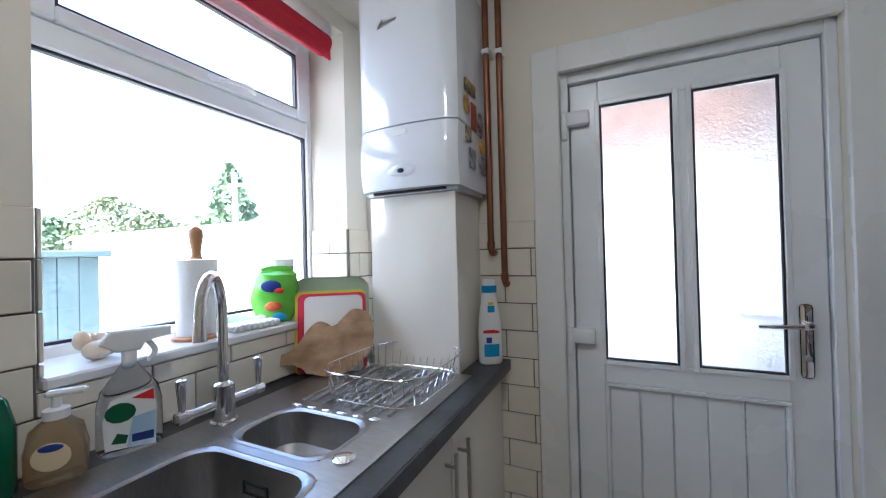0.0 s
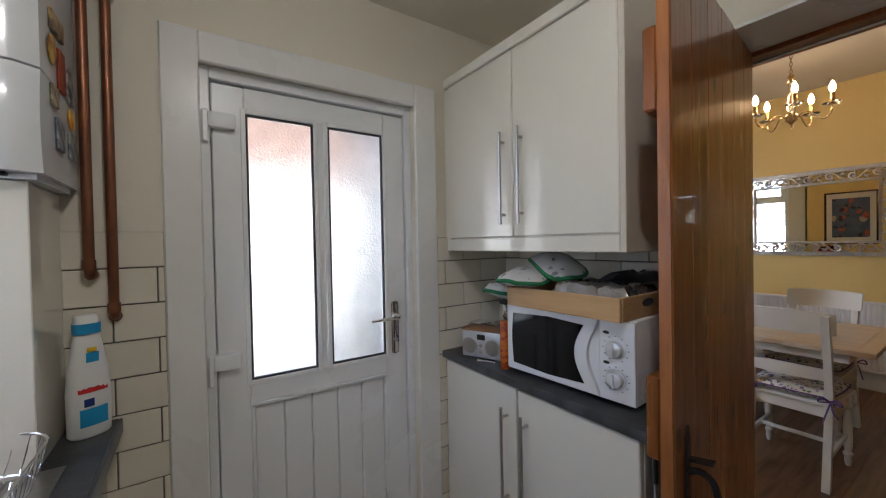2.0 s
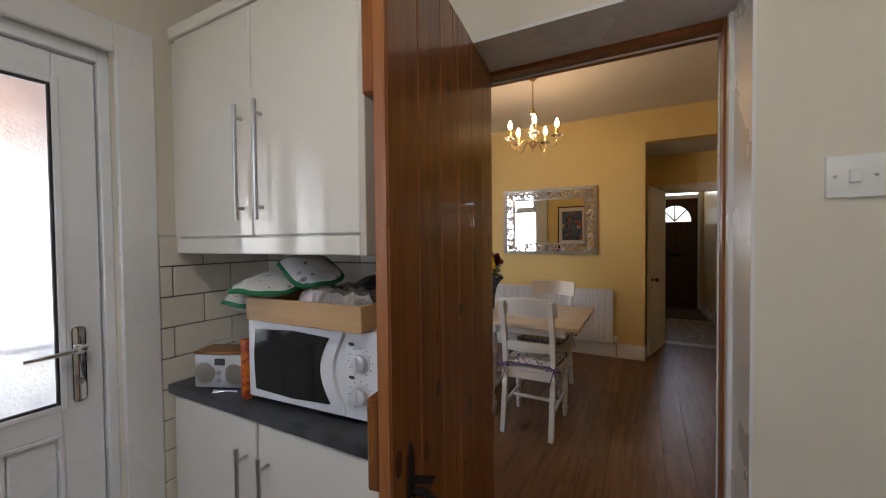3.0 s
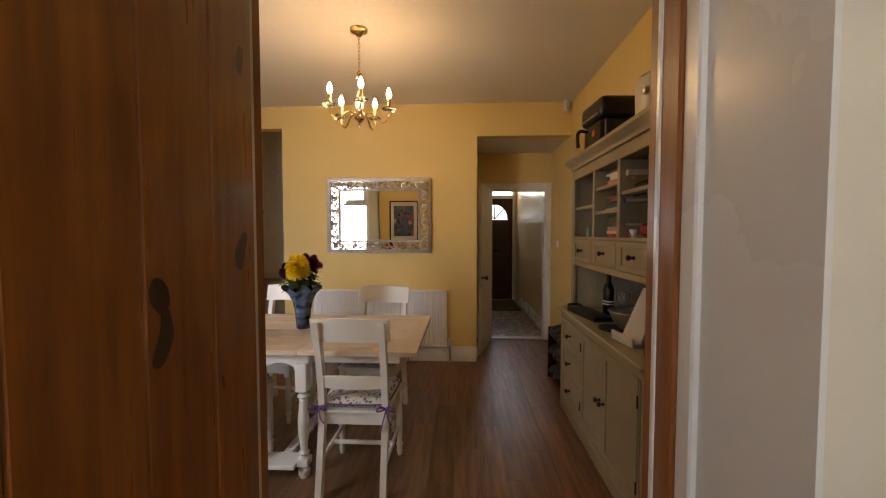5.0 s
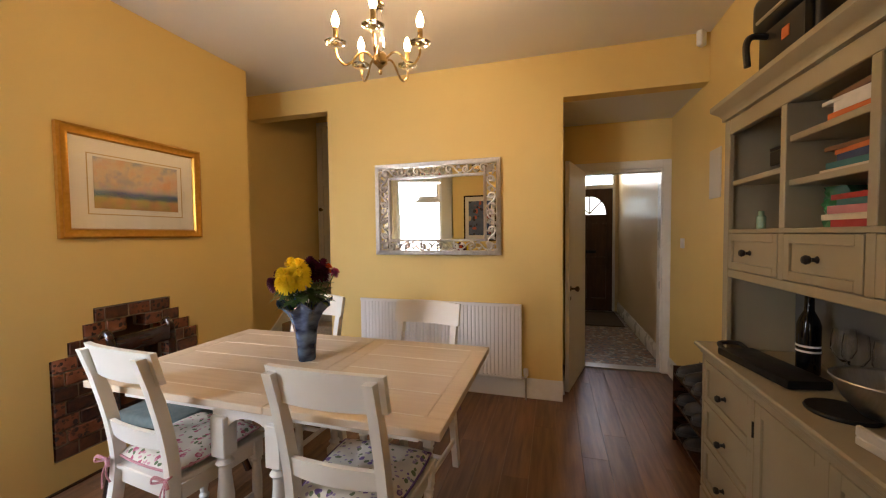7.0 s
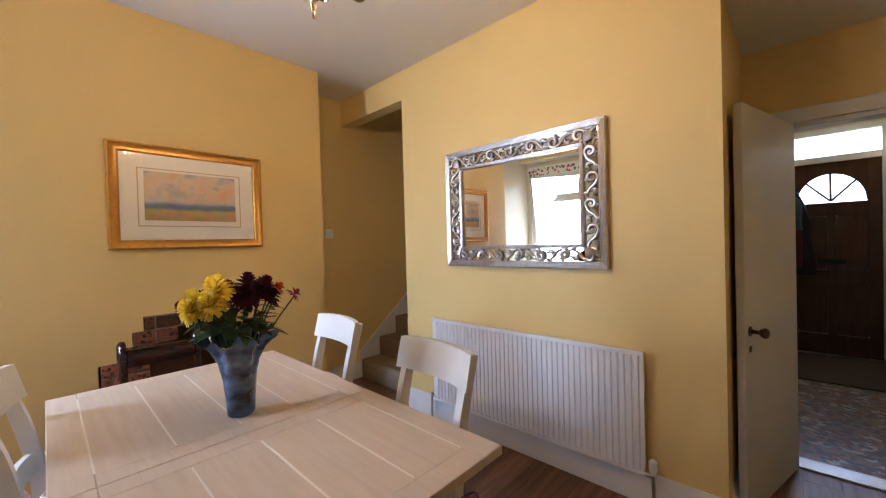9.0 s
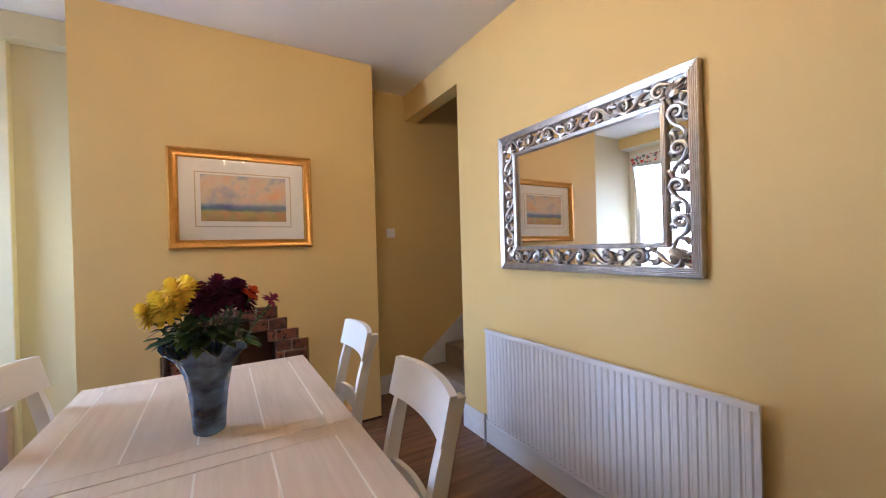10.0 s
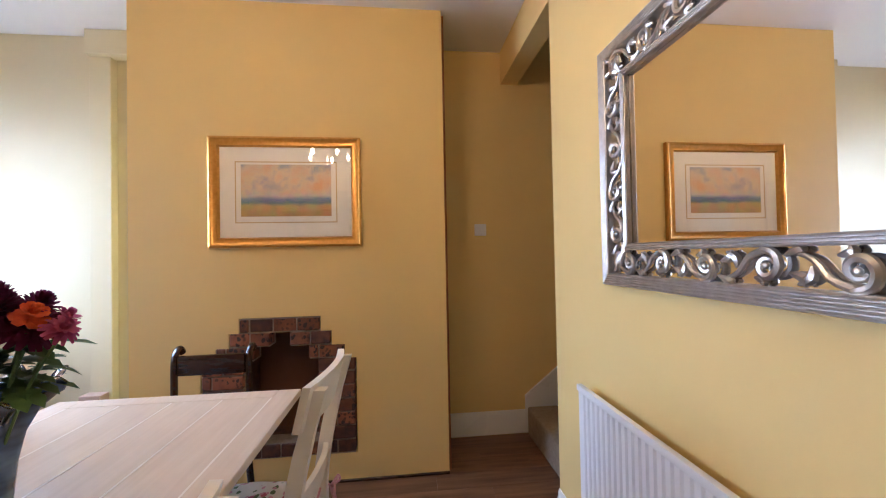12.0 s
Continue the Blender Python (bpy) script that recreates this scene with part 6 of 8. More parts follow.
def book(x, y, z, w, d, h, cov, tilt=0.0):
    b = thing("book", pose(x, y, z, 0, 0, tilt), "hardback cookery book lying on a dresser shelf", "book", "books on the dresser")
    bm = bm_new()
    box(bm, -w / 2 + 0.003, w / 2 - 0.003, -d / 2, d / 2 - 0.004, 0.002, h - 0.002)
    part("page_block", bm, PAGES, b)
    bm = bm_new()
    box(bm, -w / 2, w / 2, -d / 2, d / 2, 0, 0.002)
    box(bm, -w / 2, w / 2, -d / 2, d / 2, h - 0.002, h)
    box(bm, -w / 2, w / 2, d / 2 - 0.003, d / 2, 0.002, h - 0.002)
    part("cover", bm, COV[cov], b)


for z0, stack in ((1.711, ((0.022, 1, 0.26), (0.030, 0, 0.27), (0.012, 0, 0.25), (0.016, 7, 0.22))), (1.556, ((0.010, 5, 0.27), (0.018, 4, 0.24), (0.022, 3, 0.25), (0.014, 1, 0.20), (0.012, 7, 0.22))), (1.387, ((0.022, 2, 0.25), (0.018, 5, 0.26), (0.024, 6, 0.22), (0.018, 4, 0.24), (0.016, 2, 0.21)))):
    z = z0
    for h, cv, w in stack:
        book(2.99 + 0.03 * math.sin(z * 90), -0.86, z, w * 0.92, 0.20, h, cv, rng.uniform(-5, 5))
        z += h + 0.0003


def lathe_thing(name, prof, at, mt, label, cat, seg=24, pname="body"):
    t_ = thing(name, at, label, cat)
    bm = bm_new()
    lathe(bm, prof, seg=seg)
    part(pname, bm, mt, t_)
    return t_


BLACKGLASS = mat("dark_bottle_glass", (0.006, 0.006, 0.006), None, 4.0, 0.08)
wb = lathe_thing("wine_bottle", [(0.036, 0), (0.037, 0.005), (0.037, 0.19), (0.030, 0.215), (0.016, 0.245), (0.0145, 0.30), (0.016, 0.302), (0.016, 0.315)], pose(3.44, -0.90, LT + 0.0005), BLACKGLASS, "dark wine bottle with a black label on the dresser", "bottle")
bm = bm_new()
for z in (0.085, 0.105):
    lathe(bm, [(0.0376, z), (0.0376, z + 0.008)], seg=24, caps=False)
part("label_bars", bm, PLASTICW, wb)
WG = mat("thin_glass", (1, 1, 1), None, 1.0, 0.0, trans=1.0, rvar=0.0)
for i, (x, y) in enumerate(((3.34, -0.95), (3.25, -0.93), (3.16, -0.955), (3.07, -0.935))):
    g = thing("wine_glass", pose(x, y, LT + 0.0005), "clear stemmed wine glass on the dresser", "glass", "wine glasses")
    bm = bm_new()
    lathe(bm, [(0.030, 0), (0.030, 0.002), (0.005, 0.006), (0.004, 0.08), (0.020, 0.095), (0.035, 0.125), (0.034, 0.17), (0.030, 0.20), (0.0285, 0.20), (0.0325, 0.17), (0.033, 0.126), (0.018, 0.098)], seg=18, caps=False)
    part("bowl_and_stem", bm, WG, g)
grill = thing("griddle_pan", pose(3.43, -0.765, LT + 0.0005, 0, 0, 10), "flat black griddle lying on the dresser top", "pan")
bm = bm_new()
box(bm, -0.20, 0.20, -0.075, 0.075, 0, 0.035, 0.012, 2)
part("plate", bm, IRON, grill)
bm = bm_new()
tube(bm, spline([(0.195, -0.05, 0.025), (0.24, -0.04, 0.04), (0.24, 0.04, 0.04), (0.195, 0.05, 0.025)]), 0.010, 8)
part("handle", bm, PLASTICB, grill)
tv = lathe_thing("trivet", [(0.0, 0), (0.085, 0), (0.088, 0.006), (0.085, 0.012), (0.0, 0.012)], pose(3.06, -0.785, LT + 0.0005), IRON, "round black trivet on the dresser top", "trivet")
bowl = lathe_thing("mixing_bowl", [(0.045, 0.0), (0.055, 0.004), (0.095, 0.05), (0.118, 0.105), (0.124, 0.108), (0.122, 0.112), (0.115, 0.108), (0.09, 0.05), (0.05, 0.008)], pose(3.02, -0.865, LT + 0.013), STEEL, "stainless steel mixing bowl on the dresser", "bowl", 32)
plate = thing("dinner_plate", pose(2.84, -0.965, LT + 0.005, 78) @ Matrix.Scale(1.15, 4), "large white plate leaning against the dresser back", "plate")
bm = bm_new()
lathe(bm, [(0.08, 0), (0.09, 0.003), (0.14, 0.016), (0.138, 0.020), (0.085, 0.008), (0.0, 0.007)], (0, 0.14, 0), 36)
part("dish", bm, mat("white_china", (0.74, 0.72, 0.68), None, 4.0, 0.15), plate)
stand = thing("cookbook_stand", pose(2.78, -0.80, LT + 0.0005, 0, 0, 8), "white wooden cookbook stand on the dresser top", "book stand")
bm = bm_new()
prism(bm, [(-0.085, 0.035, 0.02), (0.085, 0.035, 0.02), (0.085, -0.085, 0.285), (-0.085, -0.085, 0.285)], (0, -0.012, -0.006), 0.002)
STANDW = mat("cream_painted_board", (0.56, 0.52, 0.45), (0.50, 0.46, 0.40), 6.0, 0.5)
part("back_board", bm, STANDW, stand)
bm = bm_new()
box(bm, -0.10, 0.10, 0.03, 0.09, 0.0, 0.022, 0.003)
box(bm, -0.10, 0.10, 0.076, 0.09, 0.022, 0.05, 0.003)
part("ledge", bm, STANDW, stand)
kb = thing("knife_block", pose(2.55, -0.80, LT + 0.0005, 0, 0, 4), "dark brown wooden knife block on the dresser", "knife block")
bm = bm_new()
prism(bm, [(-0.03, -0.07, 0), (-0.03, 0.06, 0), (-0.03, 0.045, 0.17), (-0.03, -0.045, 0.21)], (0.06, 0, 0), 0.005)
part("block", bm, DARKWOOD, kb)
# shelf clutter
jar = lathe_thing("spice_jar", [(0.016, 0), (0.017, 0.05), (0.010, 0.06), (0.010, 0.075)], pose(3.56, -0.79, 1.3875), mat("pale_green_glass", (0.25, 0.38, 0.25), None, 3.0, 0.2), "small pale green bottle on a dresser shelf", "jar", 14)
rd = lathe_thing("casserole_dish", [(0.07, 0), (0.10, 0.02), (0.105, 0.06), (0.085, 0.075), (0.02, 0.10), (0.012, 0.115), (0.0, 0.116)], pose(2.66, -0.86, 1.3875), mat("red_enamel", (0.35, 0.015, 0.012), (0.28, 0.01, 0.01), 5.0, 0.2), "red enamel casserole dish with its lid on", "casserole", 28)
bk = lathe_thing("black_pot", [(0.05, 0), (0.06, 0.02), (0.06, 0.09), (0.052, 0.10), (0.0, 0.105)], pose(2.51, -0.85, 1.3875), PLASTICB, "black pot beside the red casserole", "pot", 20)
eg = thing("egg_cup", pose(2.80, -0.78, 1.3875), "small white egg cup on the dresser shelf", "egg cup")
bm = bm_new()
lathe(bm, [(0.018, 0), (0.008, 0.012), (0.020, 0.03), (0.021, 0.045), (0.018, 0.043)], seg=16)
part("cup", bm, PLASTICW, eg)
tr = thing("toast_rack", pose(2.76, -0.83, 1.6115), "black wire toast rack on the dresser shelf", "toast rack")
for i in range(5):
    bm = bm_new()
    x = -0.06 + 0.03 * i
    tube(bm, [(x, -0.04, 0.005)] + [(x, -0.04 * math.cos(math.pi * k / 8), 0.05 + 0.03 * math.sin(math.pi * k / 8)) for k in range(9)] + [(x, 0.04, 0.005)], 0.003, 6)
    part("hoop", bm, IRON, tr)
bm = bm_new()
for y in (-0.04, 0.04):
    cyl(bm, (-0.065, y, 0.004), (0.065, y, 0.004), 0.0035, seg=6)
part("base_rails", bm, IRON, tr)
bb = thing("butter_dish", pose(2.58, -0.84, 1.6115, 0, 0, 5), "pale lidded butter dish on the dresser shelf", "dish")
bm = bm_new()
box(bm, -0.09, 0.09, -0.055, 0.055, 0, 0.012, 0.004)
part("base", bm, PLASTICW, bb)
bm = bm_new()
box(bm, -0.08, 0.08, -0.045, 0.045, 0.0125, 0.06, 0.012, 2)
part("lid", bm, COV[5], bb)
for i, r in enumerate((0.085, 0.09, 0.095)):
    bw_ = lathe_thing("serving_bowl", [(0.035, 0), (0.04, 0.003), (r, 0.05), (r + 0.004, 0.054), (r - 0.004, 0.05), (0.036, 0.008)], pose(2.56, -0.85, 1.6725 + 0.022 * i), mat("white_glaze", (0.66, 0.64, 0.60), None, 5.0, 0.15), "white bowl stacked on the top dresser shelf", "bowl", 24)
for x, z, w, h, c in ((3.50, 1.6465, 0.10, 0.075, PLASTICB), (3.42, 1.6465, 0.06, 0.10, COV[6])):
    t_ = thing("tea_tin", pose(x, -0.86, z), "small dark tin stored on the dresser shelf", "tin")
    bm = bm_new()
    box(bm, -w / 2, w / 2, -0.05, 0.05, 0, h * 0.8, 0.004)
    part("body", bm, c, t_)
    bm = bm_new()
    box(bm, -w / 2 - 0.001, w / 2 + 0.001, -0.051, 0.051, h * 0.8 + 0.0003, h, 0.004)
    part("lid", bm, c, t_)
gb = thing("green_bag", pose(3.16, -0.84, 1.3875), "crumpled dark green bag on the dresser shelf", "bag")
bm = bm_new()
rows = []
for k in range(8):
    t = k / 7
    rows.append([Vector(((0.055 - 0.02 * t) * math.cos(a) * (1 + 0.25 * math.sin(3 * a + k)), 0.05 * math.sin(a) * (1 + 0.2 * math.cos(4 * a + 2 * k)), 0.13 * t)) for a in [2 * math.pi * i / 16 for i in range(16)]])
ring_skin(bm, rows)
part("sack", bm, mat("green_polythene", (0.01, 0.10, 0.03), (0.02, 0.16, 0.05), 12.0, 0.3, bump=0.6), gb)

CT = 1.978
af = thing("air_fryer", pose(3.30, -0.84, CT, 0, 0, 4), "black air fryer standing on top of the dresser", "air fryer")
bm = bm_new()
box(bm, -0.17, 0.17, -0.14, 0.14, 0.16, 0.30, 0.05, 4)
FRYER = mat("black_matt_plastic", (0.006, 0.006, 0.0065), (0.010, 0.010, 0.010), 8.0, 0.38)
part("hood", bm, FRYER, af)
bm = bm_new()
box(bm, -0.145, 0.145, -0.13, 0.10, 0.0, 0.17, 0.025, 3)
part("body", bm, FRYER, af)
bm = bm_new()
box(bm, -0.125, 0.125, 0.095, 0.128, 0.012, 0.15, 0.012, 2)
part("basket_front", bm, PLASTICB, af, "glossy black basket front")
bm = bm_new()
box(bm, -0.12, 0.12, 0.130, 0.1425, 0.19, 0.205, 0.004)
part("trim_band", bm, NICKEL, af, "silver trim band")
bm = bm_new()
tube(bm, spline([(0.07, 0.126, 0.125), (0.07, 0.175, 0.13), (0.07, 0.195, 0.10), (0.07, 0.19, 0.02)]), 0.012, 8)
part("handle", bm, FRYER, af)
bm = bm_new()
box(bm, -0.055, -0.015, 0.1282, 0.1305, 0.07, 0.11, 0.002)
part("sticker", bm, COV[1], af, "orange sticker")
pn = lathe_thing("frying_pan", [(0.09, 0), (0.12, 0.03), (0.123, 0.03), (0.11, 0.012), (0.0, 0.008)], pose(3.02, -0.86, CT, 0, 0, 0), IRON, "black frying pan on top of the dresser", "pan")
sc = thing("slow_cooker", pose(2.68, -0.87, CT), "white slow cooker on top of the dresser", "slow cooker")
bm = bm_new()
lathe(bm, [(0.12, 0), (0.135, 0.01), (0.14, 0.19), (0.144, 0.20), (0.138, 0.205)], seg=32)
part("body", bm, mat("cream_enamel", (0.66, 0.60, 0.48), None, 3.0, 0.3), sc)
bm = bm_new()
lathe(bm, [(0.136, 0.2055), (0.12, 0.225), (0.03, 0.24), (0.02, 0.262), (0.0, 0.264)], seg=32)
part("lid", bm, WG, sc)
bm = bm_new()
lathe(bm, [(0.020, 0), (0.020, 0.02), (0.010, 0.025)], seg=16, m=pose(-0.06, 0.120, 0.13, -90))
part("dial", bm, NICKEL, sc)
mx = thing("food_mixer", pose(2.47, -0.86, CT), "grey plastic food mixer on top of the dresser", "mixer")
bm = bm_new()
box(bm, -0.05, 0.05, -0.08, 0.08, 0, 0.03, 0.012, 2)
box(bm, -0.03, 0.03, -0.07, -0.02, 0.03, 0.14, 0.012, 2)
box(bm, -0.04, 0.04, -0.08, 0.09, 0.12, 0.19, 0.02, 2)
part("body", bm, NICKEL, mx)

# ---------- shoe rack and small wall fittings ----------
rack = thing("shoe_rack", pose(0, 0, 0), "dark two-tier shoe rack in the corner past the dresser", "shoe rack")
for z in (0.06, 0.26, 0.44):
    bm = bm_new()
    box(bm, 3.84, 4.40, -1.0, -0.70, z, z + 0.018, 0.003)
    part("shelf", bm, DARKWOOD, rack)
for x in (3.835, 4.402):
    bm = bm_new()
    box(bm, x, x + 0.016, -1.0, -0.70, 0, 0.50, 0.003)
    part("side", bm, DARKWOOD, rack)
SHOEB = mat("black_leather", (0.012, 0.012, 0.012), (0.025, 0.022, 0.02), 15.0, 0.4, bump=0.3)
SHOEW = mat("grey_canvas", (0.12, 0.11, 0.10), (0.08, 0.07, 0.065), 15.0, 0.8)
SOLE = mat("dark_rubber", (0.05, 0.048, 0.045), (0.09, 0.085, 0.08), 6.0, 0.7)


def shoe(x, y, z, mt, rz=90):
    s = thing("shoe", pose(x, y, z, 0, 0, rz), "worn lace-up shoe on the shoe rack", "shoe", "shoes on the rack")
    bm = bm_new()
    rows = []
    for k in range(11):
        t = k / 10
        w = 0.034 + 0.012 * math.sin(math.pi * min(1, t * 1.15)) - (0.016 if k == 10 else 0)
        rows.append([Vector((-0.12 + 0.25 * t, -w, 0)), Vector((-0.12 + 0.25 * t, w, 0)), Vector((-0.12 + 0.25 * t, w, 0.022)), Vector((-0.12 + 0.25 * t, -w, 0.022))])
    ring_skin(bm, rows)
    part("sole", bm, SOLE, s)
    bm = bm_new()
    rows = []
    for k in range(11):
        t = k / 10
        w = 0.031 + 0.012 * math.sin(math.pi * min(1, t * 1.15)) - (0.014 if k == 10 else 0)
        h = 0.085 - 0.05 * max(0, (t - 0.35) / 0.65) ** 0.8 if k < 10 else 0.02
        rows.append([Vector((-0.115 + 0.24 * t, w * math.cos(a), 0.0225 + h * math.sin(a))) for a in [math.pi * i / 8 for i in range(9)]])
    ring_skin(bm, rows)
    up = part("upper", bm, mt, s)
    bm = bm_new()
    for k in range(3):
        x_ = 0.0 + 0.025 * k
        tube(bm, [(x_, -0.02, 0.088 - 0.012 * k), (x_ + 0.006, 0, 0.098 - 0.013 * k), (x_, 0.02, 0.088 - 0.012 * k)], 0.003, 5)
    part("laces", bm, SOLE, s)


for i, (x, z, mt) in enumerate(((4.33, 0.459, SHOEB), (4.20, 0.459, SHOEB), (4.06, 0.459, SHOEB), (3.92, 0.459, SHOEB), (4.33, 0.279, SHOEB), (4.20, 0.279, SHOEW), (4.06, 0.279, SHOEB), (4.33, 0.079, SHOEB), (4.18, 0.079, SHOEB))):
    shoe(x, -0.83, z, mt, 86 + 3 * (i % 3))

sn = thing("motion_sensor", pose(4.765, -0.965, 2.755, 0, 0, 130), "white corner alarm motion sensor below the ceiling", "sensor")
bm = bm_new()
box(bm, -0.03, 0.03, -0.045, 0.0, -0.055, 0.055, 0.014, 3)
part("case", bm, PLASTICW, sn)
bm = bm_new()
blob(bm, (0, -0.040, -0.012), (0.022, 0.014, 0.028), 12, 8)
part("lens", bm, mat("milky_lens", (0.72, 0.70, 0.64), None, 3.0, 0.3), sn)
bm = bm_new()
box(bm, 4.59, 4.78, -1.0195, -1.012, 1.61, 1.95, 0.003)
wp = solid("wall_calendar", bm, mat("off_white_card", (0.66, 0.63, 0.56), None, 4.0, 0.6), "narrow white card hung on the yellow wall", "calendar")
for at_, lab in ((pose(4.645, 3.069, 1.49), "white light switch in the stair alcove"), (pose(5.35, -1.0195, 1.28, 0, 0, 180), "white light switch beside the hall door")):
    s2 = thing("light_switch", at_, lab, "switch")
    bm = bm_new()
    box(bm, -0.043, 0.043, -0.012, 0, -0.043, 0.043, 0.004)
    part("plate", bm, PLASTICW, s2)
    bm = bm_new()
    box(bm, -0.008, 0.008, -0.017, -0.0115, -0.013, 0.013, 0.002)
    part("rocker", bm, PLASTICW, s2)

# ---------- sink ----------
ROOM = KITCHEN


def rrect(cx, cy, hx, hy, r, z, n=5):
    pts = []
    for sx, sy, a0 in ((1, 1, 0), (-1, 1, 90), (-1, -1, 180), (1, -1, 270)):
        for k in range(n + 1):
            a = radians(a0 + 90 * k / n)
            pts.append(Vector((cx + sx * (hx - r) + r * math.cos(a), cy + sy * (hy - r) + r * math.sin(a), z)))
    return pts


sink = thing("sink", pose(0, 0, 0), "stainless steel one and a half bowl sink with a drainer", "sink")
SZ = 0.914
bm = bm_new()
xs = (-0.995, -0.872, -0.858, -0.588, -0.545, -0.485)
ys = (0.135, 0.175, 0.525, 0.572, 0.748, 1.17)
for i in range(5):
    for j in range(5):
        if (j == 1 and 1 <= i <= 3) or (j == 3 and i == 2):
            continue
        box(bm, xs[i], xs[i + 1], ys[j], ys[j + 1], SZ - 0.004, SZ)
bmesh.ops.remove_doubles(bm, verts=bm.verts, dist=0.0001)
part("deck", bm, STEEL, sink)
for cx, cy, hx, hy, dep, nm in ((-0.7085, 0.350, 0.1635, 0.175, 0.17, "main_bowl"), (-0.723, 0.660, 0.135, 0.088, 0.11, "half_bowl")):
    bm = bm_new()
    rings = [rrect(cx, cy, hx + 0.012, hy + 0.012, 0.05, SZ + 0.0006), rrect(cx, cy, hx + 0.006, hy + 0.006, 0.055, SZ + 0.003), rrect(cx, cy, hx - 0.002, hy - 0.002, 0.06, SZ - 0.002), rrect(cx, cy, hx - 0.012, hy - 0.012, 0.055, SZ - dep + 0.03), rrect(cx, cy, hx - 0.04, hy - 0.04, 0.04, SZ - dep), rrect(cx, cy, 0.02, 0.02, 0.015, SZ - dep - 0.004)]
    ring_skin(bm, rings, caps=False)
    bmesh.ops.contextual_create(bm, geom=[v for v in bm.verts if v.co.z < SZ - dep - 0.003])
    bowlp = part(nm, bm, STEEL, sink)
    bm = bm_new()
    lathe(bm, [(0.03, 0), (0.032, 0.003), (0.018, 0.002), (0.0, -0.002)], (cx, cy, SZ - dep - 0.002), 20)
    part("waste", bm, CHROME, bowlp)
bm = bm_new()
for s in (-1, 1):
    box(bm, -0.73, -0.66, 0.5095, 0.5125, SZ - 0.06 + (0.02 if s > 0 else 0), SZ - 0.055 + (0.02 if s > 0 else 0))
for x in (-0.73, -0.665):
    box(bm, x, x + 0.005, 0.5095, 0.5125, SZ - 0.06, SZ - 0.035)
part("overflow", bm, PLASTICB, sink)
for i in range(9):
    bm = bm_new()
    x = -0.86 + 0.036 * i
    tube(bm, [(x, 0.80, SZ + 0.0005), (x, 0.83, SZ + 0.003), (x, 1.12, SZ + 0.003), (x, 1.145, SZ + 0.0005)], 0.005, 8)
    part("drainer_ridge", bm, STEEL, sink)
for i in range(6):
    bm = bm_new()
    blob(bm, (-0.855 + 0.052 * i, 0.772, SZ), (0.018, 0.007, 0.003), 10, 6)
    part("drain_dimple", bm, CHROME, sink)
bm = bm_new()
lathe(bm, [(0.024, 0), (0.024, 0.003), (0.016, 0.005), (0.0, 0.005)], (-0.548, 0.60, SZ), 20)
part("overflow_cap", bm, CHROME, sink)

tap = thing("mixer_tap", pose(-0.945, 0.621, SZ), "chrome swan-neck mixer tap with two levers", "tap")
bm = bm_new()
lathe(bm, [(0.030, 0), (0.031, 0.006), (0.026, 0.010), (0.026, 0.095), (0.022, 0.10), (0.014, 0.104)], seg=24)
part("body", bm, CHROME, tap)
bm = bm_new()
dx, dy = 0.62, -0.78
pts = [(0, 0, 0.10), (0, 0, 0.20), (0, 0, 0.27)] + [(dx * (0.07 - 0.07 * math.cos(a)), dy * (0.07 - 0.07 * math.cos(a)), 0.27 + 0.10 * math.sin(a)) for a in [math.pi * k / 12 for k in range(1, 13)]] + [(dx * 0.141, dy * 0.141, 0.252), (dx * 0.142, dy * 0.142, 0.232)]
tube(bm, pts, [0.0125] * (len(pts) - 2) + [0.0135, 0.0145], 14)
part("spout", bm, CHROME, tap)
for s in (-1, 1):
    bm = bm_new()
    cyl(bm, (0, s * 0.02, 0.05), (0, s * 0.095, 0.05), 0.011, seg=14)
    cyl(bm, (0, s * 0.088, 0.05), (0, s * 0.112, 0.05), 0.014, seg=14)
    arm = part("side_arm", bm, CHROME, tap)
    bm = bm_new()
    lathe(bm, [(0.006, 0.06), (0.007, 0.07), (0.011, 0.12), (0.011, 0.135), (0.006, 0.138)], (0, s * 0.10, 0), 14)
    part("lever", bm, CHROME, arm)

# ---------- dish rack ----------
rackd = thing("dish_rack", pose(0, 0, 0), "chrome wire dish drainer basket on the sink drainer", "dish rack")
cx, cy, hx, hy = -0.660, 0.985, 0.165, 0.190
bm = bm_new()
tube(bm, rrect(cx, cy, hx, hy, 0.09, 1.004, 6), 0.0027, 7, loop=True)
part("rim", bm, CHROME, rackd)
bm = bm_new()
tube(bm, rrect(cx, cy, hx - 0.018, hy - 0.018, 0.075, 0.928, 6), 0.002, 6, loop=True)
part("base_ring", bm, CHROME, rackd)
top, low = rrect(cx, cy, hx, hy, 0.09, 1.004, 6), rrect(cx, cy, hx - 0.018, hy - 0.018, 0.075, 0.928, 6)


def along(poly, n):
    seg_ = [(poly[i], poly[(i + 1) % len(poly)]) for i in range(len(poly))]
    total = sum((b - a).length for a, b in seg_)
    out, acc, k = [], 0.0, 0
    for a, b in seg_:
        l = (b - a).length
        while k * total / n < acc + l - 1e-9 and k < n:
            out.append(a.lerp(b, (k * total / n - acc) / l))
            k += 1
        acc += l
    return out


